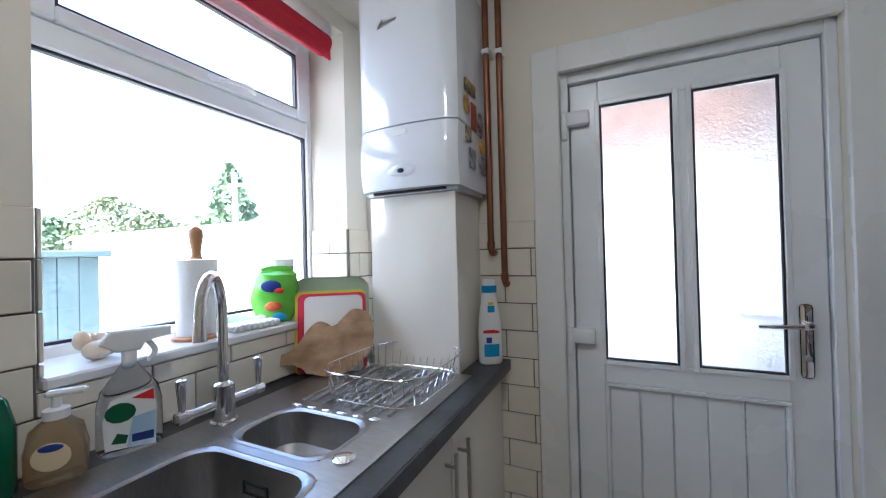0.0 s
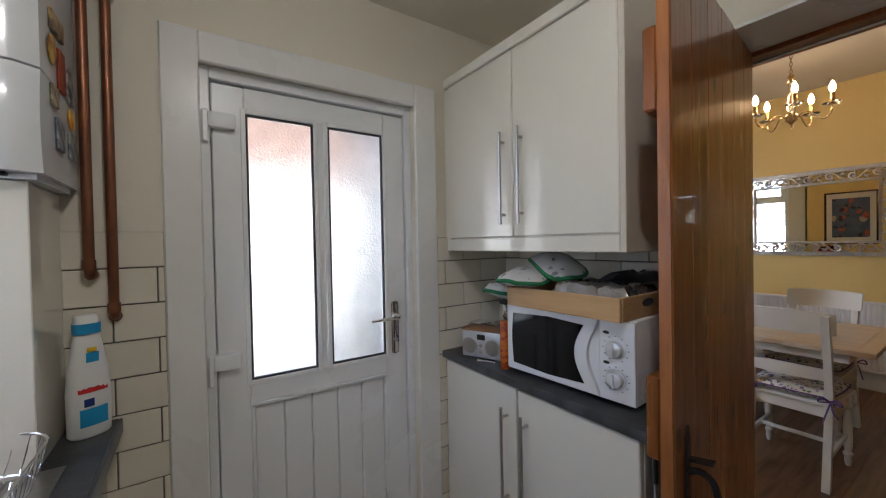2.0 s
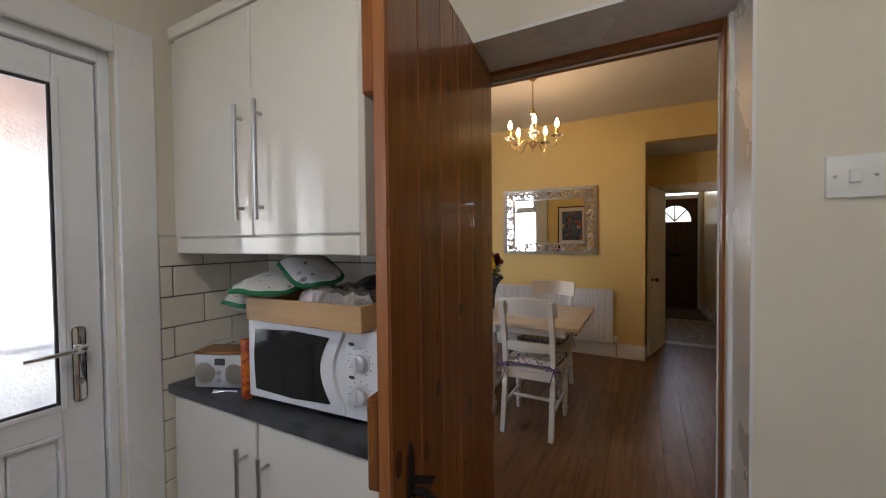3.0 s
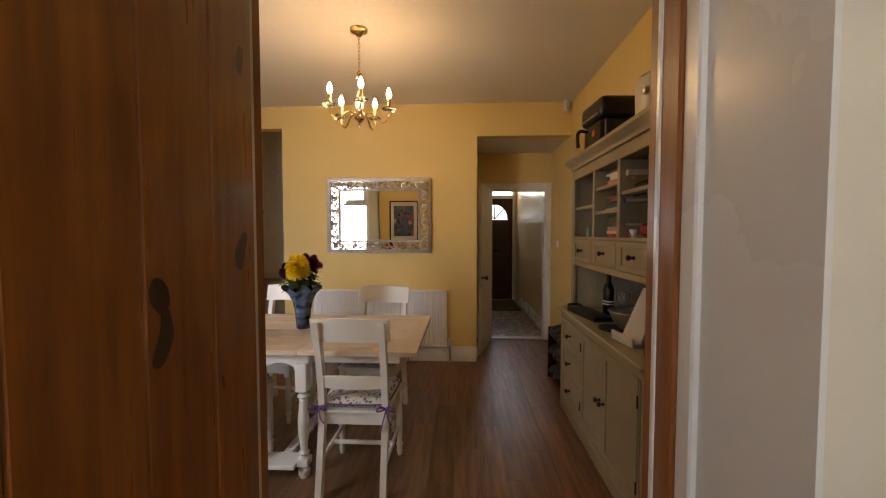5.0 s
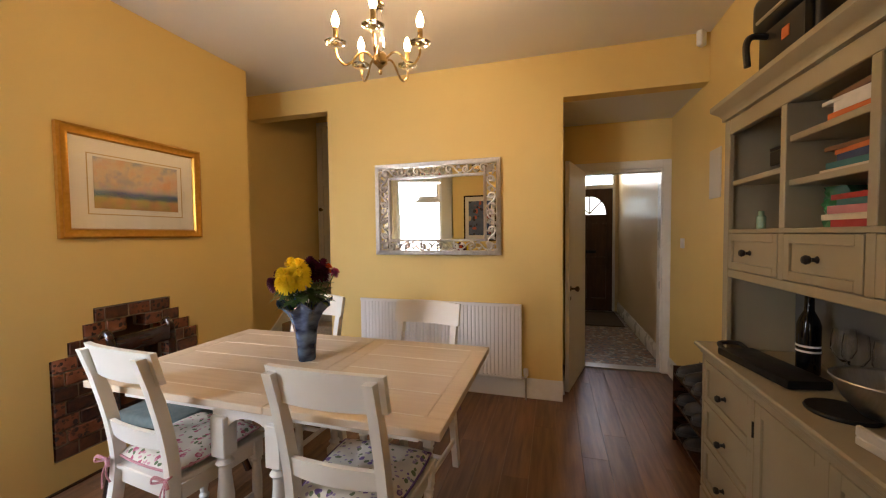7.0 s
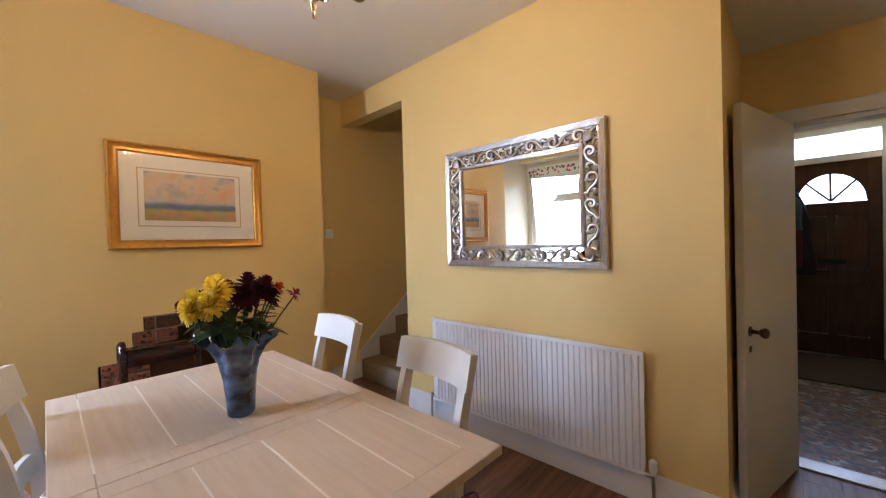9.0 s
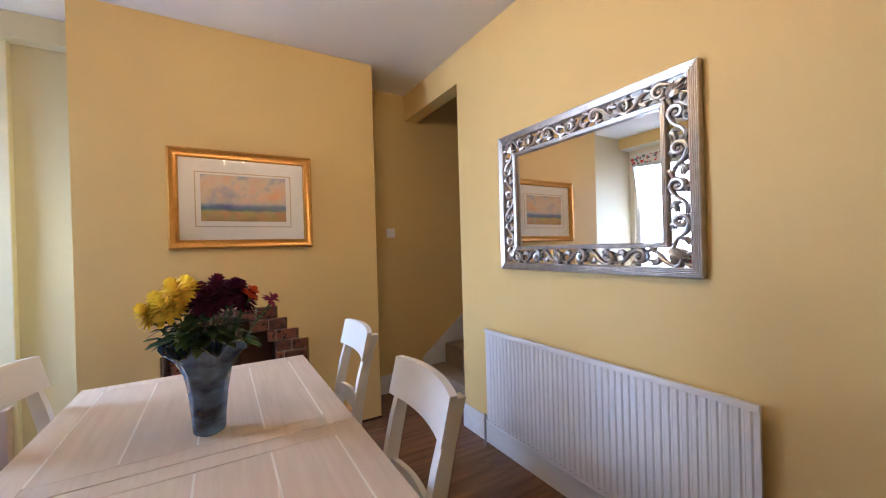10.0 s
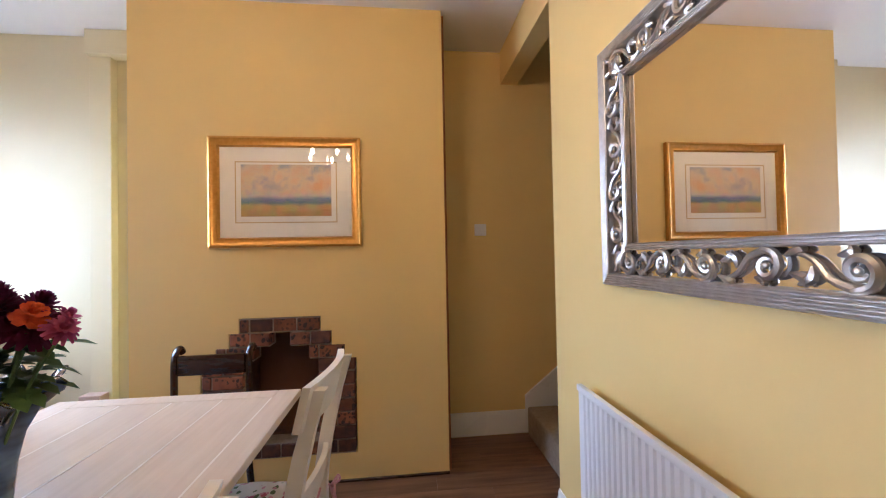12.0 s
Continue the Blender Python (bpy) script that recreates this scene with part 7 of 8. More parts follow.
wire = along(top, 44), along(low, 44)
for a, b in zip(*wire):
    bm = bm_new()
    tube(bm, [a, a.lerp(b, 0.6) + Vector((0, 0, -0.006)), b], 0.0011, 5)
    part("side_wire", bm, CHROME, rackd)
for i in range(11):
    x = cx - hx + 0.045 + i * 0.024
    bm = bm_new()
    pts = [(x, cy - hy + 0.035, 0.928)]
    for k in range(6):
        y = cy - hy + 0.055 + k * 0.05
        pts += [(x, y, 0.928), (x, y + 0.02, 0.948 if i % 3 == 1 else 0.931), (x, y + 0.04, 0.928)]
    pts.append((x, cy + hy - 0.035, 0.928))
    tube(bm, pts, 0.0012, 5)
    part("base_wire", bm, CHROME, rackd)
for x, y in ((cx - 0.11, cy - 0.13), (cx + 0.11, cy - 0.13), (cx - 0.11, cy + 0.13), (cx + 0.11, cy + 0.13)):
    bm = bm_new()
    cyl(bm, (x, y, SZ), (x, y, 0.928), 0.005, seg=8)
    part("foot", bm, CHROME, rackd)

# ---------- bottles round the sink ----------
LABELB = mat("pale_blue_label", (0.30, 0.50, 0.72), (0.55, 0.68, 0.80), 4.0, 0.4)
LABELG = mat("dark_green_label", (0.01, 0.10, 0.04), None, 4.0, 0.4)
LABELR = mat("red_label", (0.55, 0.02, 0.02), None, 4.0, 0.4)
LABELN = mat("navy_label", (0.015, 0.04, 0.22), None, 4.0, 0.4)
CLEARP = mat("clear_plastic", (0.95, 0.97, 1.0), None, 2.0, 0.05, trans=1.0, ior=1.3)
AMBER = mat("peach_liquid_soap", (0.72, 0.56, 0.36), (0.66, 0.49, 0.29), 3.0, 0.08, trans=0.75)


def oval(cx_, rx, ry, z, n=24, p=2.6):
    return [Vector((cx_ + rx * math.copysign(abs(math.cos(a)) ** (2 / p), math.cos(a)), ry * math.copysign(abs(math.sin(a)) ** (2 / p), math.sin(a)), z)) for a in [2 * math.pi * i / n for i in range(n)]]


white_b = thing("detergent_bottle", pose(-0.475, 1.34, 0.9105, 0, 0, 30), "white laundry liquid bottle with a blue cap", "bottle")
bm = bm_new()
ring_skin(bm, [oval(0, rx, rx * 0.68, z) for rx, z in ((0.038, 0), (0.043, 0.006), (0.044, 0.11), (0.040, 0.17), (0.031, 0.225), (0.026, 0.255), (0.024, 0.262))])
bb_ = part("body", bm, PLASTICW, white_b)
BLUEC = mat("sky_blue_plastic", (0.03, 0.30, 0.58), None, 3.0, 0.3)
bm = bm_new()
ring_skin(bm, [oval(0, 0.028, 0.022, z) for z in (0.262, 0.288)])
part("collar", bm, BLUEC, white_b)
bm = bm_new()
ring_skin(bm, [oval(0, r, r * 0.8, z) for r, z in ((0.025, 0.2882), (0.024, 0.306), (0.020, 0.310))])
part("cap", bm, PLASTICW, white_b)
for x0, x1, z0, z1, mt_ in ((-0.03, 0.03, 0.115, 0.150, LABELR), (-0.028, 0.028, 0.030, 0.075, BLUEC), (-0.02, 0.0, 0.08, 0.10, LABELN), (-0.012, 0.014, 0.19, 0.215, BLUEC), (-0.010, 0.010, 0.217, 0.228, mat("yellow_label", (0.75, 0.50, 0.02), None, 3.0, 0.4))):
    bm = bm_new()
    pts0 = [Vector((x0 + (x1 - x0) * k / 6, 0, 0)) for k in range(7)]
    rows = []
    for z in (z0, z1):
        rx = 0.0445 if z < 0.15 else 0.036
        rows.append([Vector((p.x, -0.68 * rx * (1 - min(0.99, abs(p.x) / rx) ** 2.6) ** (1 / 2.6) - 0.0008, z)) for p in pts0])
    ring_skin(bm, rows, closed_ring=False, caps=False)
    part("label_patch", bm, mt_, bb_)

spray = thing("spray_bottle", pose(-1.018, 0.456, SZ - 0.002, 0, 0, 62), "clear spray cleaner bottle with blue and green label", "spray bottle")
bm = bm_new()
ring_skin(bm, [oval(0, rx, ry, z) for rx, ry, z in ((0.052, 0.026, 0), (0.058, 0.030, 0.01), (0.057, 0.030, 0.10), (0.050, 0.027, 0.135), (0.022, 0.018, 0.175), (0.014, 0.014, 0.19))])
part("body", bm, CLEARP, spray)
for nm, pts, off, mt_ in (("label", [(-0.040, 0.018), (0.044, 0.012), (0.047, 0.090), (0.042, 0.134), (-0.030, 0.120), (-0.043, 0.080)], 0.0, PLASTICW),
                          ("foot_panel", [(-0.005, 0.016), (0.043, 0.013), (0.046, 0.085), (0.006, 0.078)], 0.0006, LABELB),
                          ("flash", [(0.004, 0.119), (0.043, 0.108), (0.042, 0.132)], 0.0006, LABELR),
                          ("text_block", [(0.004, 0.026), (0.041, 0.024), (0.041, 0.042), (0.004, 0.042)], 0.0012, LABELN),
                          ("leaf_mark", [(-0.030, 0.030), (-0.006, 0.026), (-0.002, 0.042), (-0.020, 0.050)], 0.0006, LABELG)):
    bm = bm_new()
    prism(bm, [(x, -0.0312 - off, z) for x, z in pts], (0, 0.0008, 0))
    part(nm, bm, mt_, spray)
bm = bm_new()
blob(bm, (-0.014, -0.0322, 0.092), (0.026, 0.0012, 0.021), 20, 6)
part("badge", bm, LABELG, spray)
bm = bm_new()
cyl(bm, (0, 0, 0.19), (0, 0, 0.215), 0.014)
prism(bm, [(-0.02, -0.013, 0.215), (0.02, -0.013, 0.215), (0.025, -0.013, 0.235), (0.075, -0.013, 0.243), (0.075, -0.013, 0.262), (-0.03, -0.013, 0.262), (-0.05, -0.013, 0.235)], (0, 0.026, 0), 0.004)
tube(bm, spline([(0.03, 0, 0.238), (0.045, 0, 0.21), (0.035, 0, 0.185)]), 0.006, 8)
part("trigger", bm, PLASTICW, spray)

soap = thing("soap_dispenser", pose(-1.015, 0.336, SZ - 0.002, 0, 0, 55), "peach hand soap pump bottle by the sink", "soap dispenser")
bm = bm_new()
ring_skin(bm, [oval(0, rx, ry, z) for rx, ry, z in ((0.040, 0.024, 0), (0.045, 0.028, 0.008), (0.046, 0.028, 0.06), (0.038, 0.024, 0.10), (0.018, 0.016, 0.118))])
part("body", bm, AMBER, soap)
bm = bm_new()
blob(bm, (0, -0.0285, 0.055), (0.028, 0.002, 0.026), 18, 8)
part("label", bm, mat("cream_label", (0.70, 0.58, 0.38), None, 4.0, 0.4), soap)
bm = bm_new()
blob(bm, (0, -0.0305, 0.072), (0.018, 0.0015, 0.007), 14, 6)
part("brand_patch", bm, LABELN, soap)
bm = bm_new()
lathe(bm, [(0.020, 0.118), (0.020, 0.135), (0.008, 0.138), (0.007, 0.158)], seg=16)
box(bm, -0.015, 0.045, -0.010, 0.010, 0.158, 0.170, 0.004)
part("pump", bm, PLASTICW, soap)

wash = thing("washing_up_bottle", pose(-1.035, 0.252, SZ - 0.002, 0, 0, 55), "dark green washing-up liquid bottle", "bottle")
bm = bm_new()
ring_skin(bm, [oval(0, rx, ry, z) for rx, ry, z in ((0.032, 0.022, 0), (0.036, 0.026, 0.008), (0.037, 0.026, 0.12), (0.026, 0.02, 0.17), (0.014, 0.014, 0.185), (0.012, 0.012, 0.21))])
part("body", bm, mat("green_detergent", (0.005, 0.10, 0.045), (0.01, 0.14, 0.06), 3.0, 0.12, trans=0.2), wash)
bm = bm_new()
box(bm, -0.025, 0.025, -0.0285, -0.0265, 0.03, 0.10)
part("label", bm, PLASTICW, wash)

# window board things
roll = thing("kitchen_roll_holder", pose(-1.152, 0.688, 1.0965), "white paper towel roll on a wooden holder", "paper towel")
PAPER = mat("paper_towel", (0.82, 0.82, 0.81), (0.78, 0.78, 0.77), 40.0, 0.95, bump=0.6, bscale=250)
WOODT = mat("turned_beech", (0.46, 0.24, 0.10), (0.36, 0.18, 0.07), 10.0, 0.45, stretch=(3, 3, 0.7))
bm = bm_new()
lathe(bm, [(0.065, 0), (0.066, 0.008), (0.06, 0.012)], seg=24)
part("base", bm, WOODT, roll)
bm = bm_new()
lathe(bm, [(0.052, 0.0125), (0.053, 0.02), (0.053, 0.222), (0.051, 0.227), (0.02, 0.227)], seg=32)
part("paper", bm, PAPER, roll)
bm = bm_new()
lathe(bm, [(0.018, 0.2275), (0.013, 0.24), (0.012, 0.25), (0.016, 0.275), (0.019, 0.295), (0.017, 0.312), (0.008, 0.322)], seg=18)
part("finial", bm, WOODT, roll, "turned wooden finial")

pouch = thing("detergent_pouch", pose(-1.15, 0.955, 1.0965, 0, 0, 35), "bright green laundry capsule pouch on the window board", "pouch")
GREENP = mat("glossy_green_film", (0.10, 0.42, 0.02), (0.25, 0.60, 0.08), 8.0, 0.18, bump=0.8, bscale=30)
rows = []
for k in range(15):
    t = k / 14
    w = 0.078 * math.sin(math.pi * min(0.93, 0.22 + 0.60 * t)) ** 0.7 if t < 0.86 else 0.046 + 0.012 * (t - 0.86) / 0.14
    d = 0.052 * math.sin(math.pi * min(0.95, 0.20 + 0.62 * t)) if t < 0.86 else 0.010
    rows.append([p + Vector((0.012 * t, 0.008 * math.sin(4 * t), 0.0)) + 0.008 * noise.noise_vector(p * 22) for p in oval(0.004 * math.sin(9 * t), w, d, 0.195 * t, 28)])
for p in rows[0]:
    p.z = max(p.z, 0.001)
for p in rows[1]:
    p.z = max(p.z, 0.003)
bm = bm_new()
ring_skin(bm, rows)
part("film", bm, GREENP, pouch)
for c, r_, mt_ in (((0.004, 0.128), 0.034, LABELN), ((0.030, 0.112), 0.016, LABELR), ((0.010, 0.058), 0.028, mat("orange_print", (0.62, 0.20, 0.03), (0.45, 0.04, 0.03), 40.0, 0.3)), ((0.030, 0.022), 0.024, BLUEC), ((-0.03, 0.022), 0.018, mat("pale_print", (0.70, 0.72, 0.70), None, 3.0, 0.3))):
    bm = bm_new()
    blob(bm, (c[0], -0.049 - 0.06 * (0.036 - r_), c[1]), (r_, 0.005, r_ * 0.62), 16, 6)
    part("print", bm, mt_, pouch)
wr = thing("spare_paper_roll", pose(-1.205, 1.03, 1.0965), "spare white paper roll on the window board", "paper towel")
bm = bm_new()
lathe(bm, [(0.05, 0), (0.052, 0.004), (0.052, 0.215), (0.05, 0.22), (0.018, 0.22), (0.018, 0.20)], seg=28)
part("paper", bm, PAPER, wr)
tray_s = thing("scourer_pack", pose(-1.11, 0.84, 1.0965, 0, 0, -8), "white ribbed sponge pack on the window board", "sponges")
for i in range(8):
    bm = bm_new()
    box(bm, -0.03, 0.03, -0.08 + 0.02 * i, -0.062 + 0.02 * i, 0, 0.022, 0.005)
    part("sponge", bm, PLASTICW, tray_s)
shell = thing("shell_ornament", pose(-1.175, 0.452, 1.0965), "pale beige shell ornament on the window board", "ornament")
SHELL = mat("beige_shell", (0.58, 0.46, 0.32), (0.70, 0.60, 0.48), 20.0, 0.4, bump=0.4)
for k in range(7):
    a = k * 0.75
    bm = bm_new()
    blob(bm, (0.03 * math.cos(a) * (1 - k / 9), 0.045 * math.sin(a) * (1 - k / 9), 0.022 + 0.004 * k), (0.028 - 0.002 * k, 0.028 - 0.002 * k, 0.022), 12, 8)
    part("whorl", bm, SHELL, shell)

# chopping boards beside the boxing
bz = pose(-0.965, 1.035, 0.9105, -8, 0, 36)
gt = thing("tray", bz, "pale green plastic tray leaning on the tiles", "tray")
SAGE = mat("sage_plastic", (0.36, 0.45, 0.30), None, 3.0, 0.35)
bm = bm_new()


def upright(w, h, r, y):
    return [Vector((p.x, y, p.y)) for p in rrect(0, h / 2 + 0.004, w / 2, h / 2, r, 0, 6)]


ring_skin(bm, [upright(0.27, 0.335, 0.05, 0.0), upright(0.27, 0.335, 0.05, 0.008), upright(0.25, 0.315, 0.045, 0.008)], caps=False)
ring_skin(bm, [upright(0.255, 0.32, 0.045, 0.012), upright(0.255, 0.32, 0.045, 0.016)])
part("panel", bm, SAGE, gt)
for i, (w, h, col, x) in enumerate(((0.245, 0.285, (0.62, 0.60, 0.05), 0.0), (0.235, 0.275, (0.60, 0.03, 0.07), 0.006), (0.20, 0.265, (0.76, 0.75, 0.73), 0.012))):
    b = thing("chopping_board", bz @ pose(x, -0.012 - 0.009 * i, 0), "thin coloured plastic chopping board leaning on a tray", "chopping board", "plastic chopping boards")
    bm = bm_new()
    ring_skin(bm, [upright(w, h, 0.02, 0.0), upright(w, h, 0.02, 0.004)])
    part("board", bm, mat(f"board_plastic_{'abc'[i]}", col, None, 3.0, 0.45), b)
wbd = thing("wooden_chopping_board", pose(-0.937, 0.980, 0.9105, -10, 0, 34), "wavy olive wood chopping board with a handle", "chopping board")
OLIVE = mat("olive_wood", (0.52, 0.35, 0.20), (0.30, 0.175, 0.085), 12.0, 0.5, stretch=(1.0, 2, 1.6), bump=0.2, detail=8, contrast=0.16)
out = spline([(-0.172, 0, 0.062), (-0.165, 0, 0.082), (-0.135, 0, 0.090), (-0.10, 0, 0.112), (-0.06, 0, 0.168), (-0.03, 0, 0.190), (0.0, 0, 0.182), (0.02, 0, 0.168), (0.05, 0, 0.196), (0.085, 0, 0.227), (0.125, 0, 0.222), (0.150, 0, 0.195), (0.158, 0, 0.14), (0.147, 0, 0.080), (0.10, 0, 0.038), (0.05, 0, 0.010), (-0.005, 0, 0.006), (-0.06, 0, 0.022), (-0.095, 0, 0.046), (-0.13, 0, 0.052), (-0.162, 0, 0.050)], 4)
bm = bm_new()
prism(bm, out, (0, 0.018, 0), 0.004)
part("board", bm, OLIVE, wbd)

# magnets on the boiler
for i, (y, z, w, h, col, col2) in enumerate(((1.245, 1.905, 0.10, 0.045, (0.10, 0.07, 0.05), (0.35, 0.24, 0.10)), (1.205, 1.835, 0.055, 0.07, (0.50, 0.30, 0.05), (0.25, 0.12, 0.03)), (1.275, 1.81, 0.05, 0.10, (0.35, 0.06, 0.02), (0.25, 0.04, 0.02)), (1.345, 1.80, 0.06, 0.10, (0.05, 0.04, 0.05), (0.35, 0.32, 0.30)), (1.215, 1.735, 0.05, 0.05, (0.48, 0.40, 0.24), (0.16, 0.14, 0.10)), (1.355, 1.72, 0.055, 0.055, (0.60, 0.24, 0.02), (0.70, 0.45, 0.08)), (1.25, 1.655, 0.055, 0.075, (0.32, 0.33, 0.36), (0.12, 0.13, 0.16)), (1.355, 1.65, 0.06, 0.07, (0.10, 0.14, 0.18), (0.40, 0.38, 0.35)))):
    mg = thing("fridge_magnet", pose(-0.4965, y, z), "small souvenir magnet on the boiler side", "magnet", "magnets on the boiler")
    bm = bm_new()
    if i in (1, 3, 5):
        blob(bm, (0.004, 0, 0), (0.005, w / 2, h / 2), 16, 8)
    else:
        box(bm, 0.0003, 0.007, -w / 2, w / 2, -h / 2, h / 2, 0.003)
    part("plaque", bm, mat(f"magnet_paint_{'abcdefgh'[i]}", col, col2, 45.0, 0.4, contrast=0.08), mg)

# ---------- microwave corner ----------
mw = thing("microwave", pose(0.728, 0.806, 0.9105, 0, 0, 3.5) @ Matrix.Diagonal((1, 1, 0.96, 1)), "white microwave oven with two dials on the worktop", "microwave")
SILVERDIAL = mat("pale_silver_dial", (0.66, 0.66, 0.67), (0.60, 0.60, 0.61), 12.0, 0.35, 0.4)
MWW = mat("white_microwave_enamel", (0.76, 0.76, 0.77), (0.74, 0.74, 0.75), 3.0, 0.25)
bm = bm_new()
box(bm, 0.014, 0.325, -0.232, 0.232, 0.015, 0.262, 0.008, 2)
part("case", bm, MWW, mw)
bm = bm_new()
dw0, dw1 = -0.105, 0.232
pts = [(0.0, dw1, 0.018), (0.0, dw1, 0.258), (0.0, dw0 - 0.02, 0.258)] + [(0.0, dw0 - 0.02 + 0.038 * math.sin(math.pi * k / 10), 0.245 - 0.215 * k / 10) for k in range(11)] + [(0.0, dw0 - 0.02, 0.018)]
prism(bm, pts, (0.014, 0, 0), 0.003)
mdoor = part("door", bm, MWW, mw)
bm = bm_new()
pts = [(-0.0022, 0.200, 0.045)] + [(-0.0022, 0.200 + 0.006 * math.sin(math.pi * k / 8), 0.045 + 0.185 * k / 8) for k in range(1, 8)] + [(-0.0022, 0.200, 0.230), (-0.0022, 0.05, 0.238), (-0.0022, -0.080, 0.230)] + [(-0.0022, -0.080 + 0.034 * math.sin(math.pi * k / 10), 0.23 - 0.185 * k / 10) for k in range(1, 10)] + [(-0.0022, -0.080, 0.045), (-0.0022, 0.05, 0.038)]
prism(bm, pts, (0.0015, 0, 0))
part("window", bm, mat("dark_oven_glass", (0.008, 0.008, 0.009), None, 3.0, 0.06), mdoor, "black oven window")
bm = bm_new()
prism(bm, [(0.0015, -0.128, 0.018), (0.0015, -0.128, 0.258), (0.0015, -0.232, 0.258), (0.0015, -0.232, 0.018)], (0.012, 0, 0), 0.002)
cp = part("control_panel", bm, MWW, mw)
for z in (0.175, 0.085):
    bm = bm_new()
    lathe(bm, [(0.030, 0), (0.030, 0.002), (0.024, 0.003), (0.022, 0.016), (0.018, 0.018), (0, 0.018)], seg=28, m=pose(0.001, -0.178, z, 0, -90))
    dial = part("dial", bm, SILVERDIAL, cp, "silver rotary dial")
    bm = bm_new()
    box(bm, -0.022, -0.0165, -0.181, -0.175, z - 0.02, z + 0.02, 0.002)
    part("grip", bm, MWW, dial)
    bm = bm_new()
    for k in range(11):
        a = radians(-60 + 30 * k)
        box(bm, 0.0003, 0.0012, -0.178 + 0.037 * math.cos(a) - 0.002, -0.178 + 0.037 * math.cos(a) + 0.002, z + 0.037 * math.sin(a) - 0.001, z + 0.037 * math.sin(a) + 0.001)
    part("dial_marks", bm, PLASTICB, cp)
    bm = bm_new()
    blob(bm, (0.001, -0.150, z + 0.045), (0.001, 0.010, 0.005), 12, 6)
    part("legend", bm, BEAD, cp)
for y in (-0.20, 0.20):
    for x in (0.05, 0.29):
        bm = bm_new()
        cyl(bm, (x, y, 0), (x, y, 0.016), 0.014)
        part("foot", bm, PLASTICB, mw)

BAMBOO = mat("pale_bamboo", (0.56, 0.36, 0.17), (0.46, 0.28, 0.12), 6.0, 0.45, stretch=(8, 0.8, 10), bump=0.15)
tb = thing("bamboo_tray", pose(0.70, 0.590, 1.1625, 0, 0, 1.5), "pale bamboo divided tray on top of the microwave", "tray")
bm = bm_new()
box(bm, 0.01, 0.29, 0.01, 0.41, 0.0, 0.008)
part("base", bm, BAMBOO, tb)
for b in ((0, 0.012, 0, 0.42, 0, 0.066), (0.288, 0.30, 0, 0.42, 0, 0.066), (0.012, 0.288, 0, 0.012, 0, 0.066), (0.012, 0.288, 0.408, 0.42, 0, 0.066), (0.012, 0.288, 0.20, 0.208, 0.008, 0.055)):
    bm = bm_new()
    box(bm, *b, 0.002)
    part("side", bm, BAMBOO, tb)
bm = bm_new()
blob(bm, (0.15, -0.0005, 0.042), (0.035, 0.002, 0.012), 16, 6)
part("hand_hole", bm, BEAD, tb)

QUILT = mat("white_quilted_cotton", (0.66, 0.65, 0.62), (0.58, 0.57, 0.54), 12.0, 0.9, bump=0.8, bscale=90)
spots(QUILT, [(0.22, 0.20, 0.24), (0.30, 0.30, 0.33)], scale=30, size=0.3, density=0.25)
TRIMG = mat("green_binding", (0.02, 0.17, 0.06), None, 20.0, 0.8)


def mitt(at, w, l, label):
    g = thing("oven_glove", at, label, "oven glove", "oven gloves")
    out_ = rrect(0, 0, l, w, w * 0.85, 0, 6)

    def lift(p):
        return Vector((0, 0, 0.02 * math.sin(p.x * 11) + 0.012 * noise.noise(p * 14)))
    rows = [[p * s + Vector((0, 0, h)) + lift(p * s) for p in out_] for s, h in ((0.2, -0.012), (0.75, -0.014), (0.97, -0.006), (1.0, 0.0), (0.97, 0.008), (0.7, 0.024), (0.2, 0.03))]
    bm = bm_new()
    ring_skin(bm, rows)
    part("padding", bm, QUILT, g)
    bm = bm_new()
    tube(bm, [p * 1.005 + lift(p) for p in out_], 0.007, 7, loop=True)
    part("binding", bm, TRIMG, g, "green bound edge")
    return g


mitt(pose(0.76, 0.975, 1.257, 4, 6, 20), 0.085, 0.125, "white quilted oven glove with green binding on the tray")
mitt(pose(0.84, 0.91, 1.299, -6, -10, 70), 0.075, 0.11, "folded white quilted oven glove with green binding")
mitt(pose(0.735, 1.10, 1.194, 8, 10, 75), 0.030, 0.095, "narrow oven glove strap hanging with green binding")
fp_ = thing("foil_packet", pose(0.83, 0.725, 1.171, 0, 0, 6), "brown food packet in crinkled clear film on the tray", "packet")
bm = bm_new()
box(bm, -0.09, 0.09, -0.115, 0.10, 0.0, 0.075, 0.012, 2)
part("carton", bm, mat("brown_card", (0.17, 0.10, 0.06), (0.10, 0.06, 0.04), 12.0, 0.5), fp_)
n = 16
bm = bm_new()
g_ = [[bm.verts.new((-0.105 + 0.22 * i / n, -0.125 + 0.25 * j / n, 0.080 + 0.018 * noise.noise(Vector((i * 0.7, j * 0.6, 2))) - (0.035 if i in (0, n) or j in (0, n) else 0))) for j in range(n + 1)] for i in range(n + 1)]
for i in range(n):
    for j in range(n):
        bm.faces.new((g_[i][j], g_[i + 1][j], g_[i + 1][j + 1], g_[i][j + 1]))
part("film", bm, mat("crinkled_film", (0.66, 0.63, 0.60), (0.34, 0.31, 0.29), 14.0, 0.16, 0.85, bump=1.0, bscale=60), fp_, "crinkled shiny film")
bg_ = thing("black_bag", pose(0.95, 0.665, 1.251), "dark plastic bag lying on the food packet", "bag")
bm = bm_new()
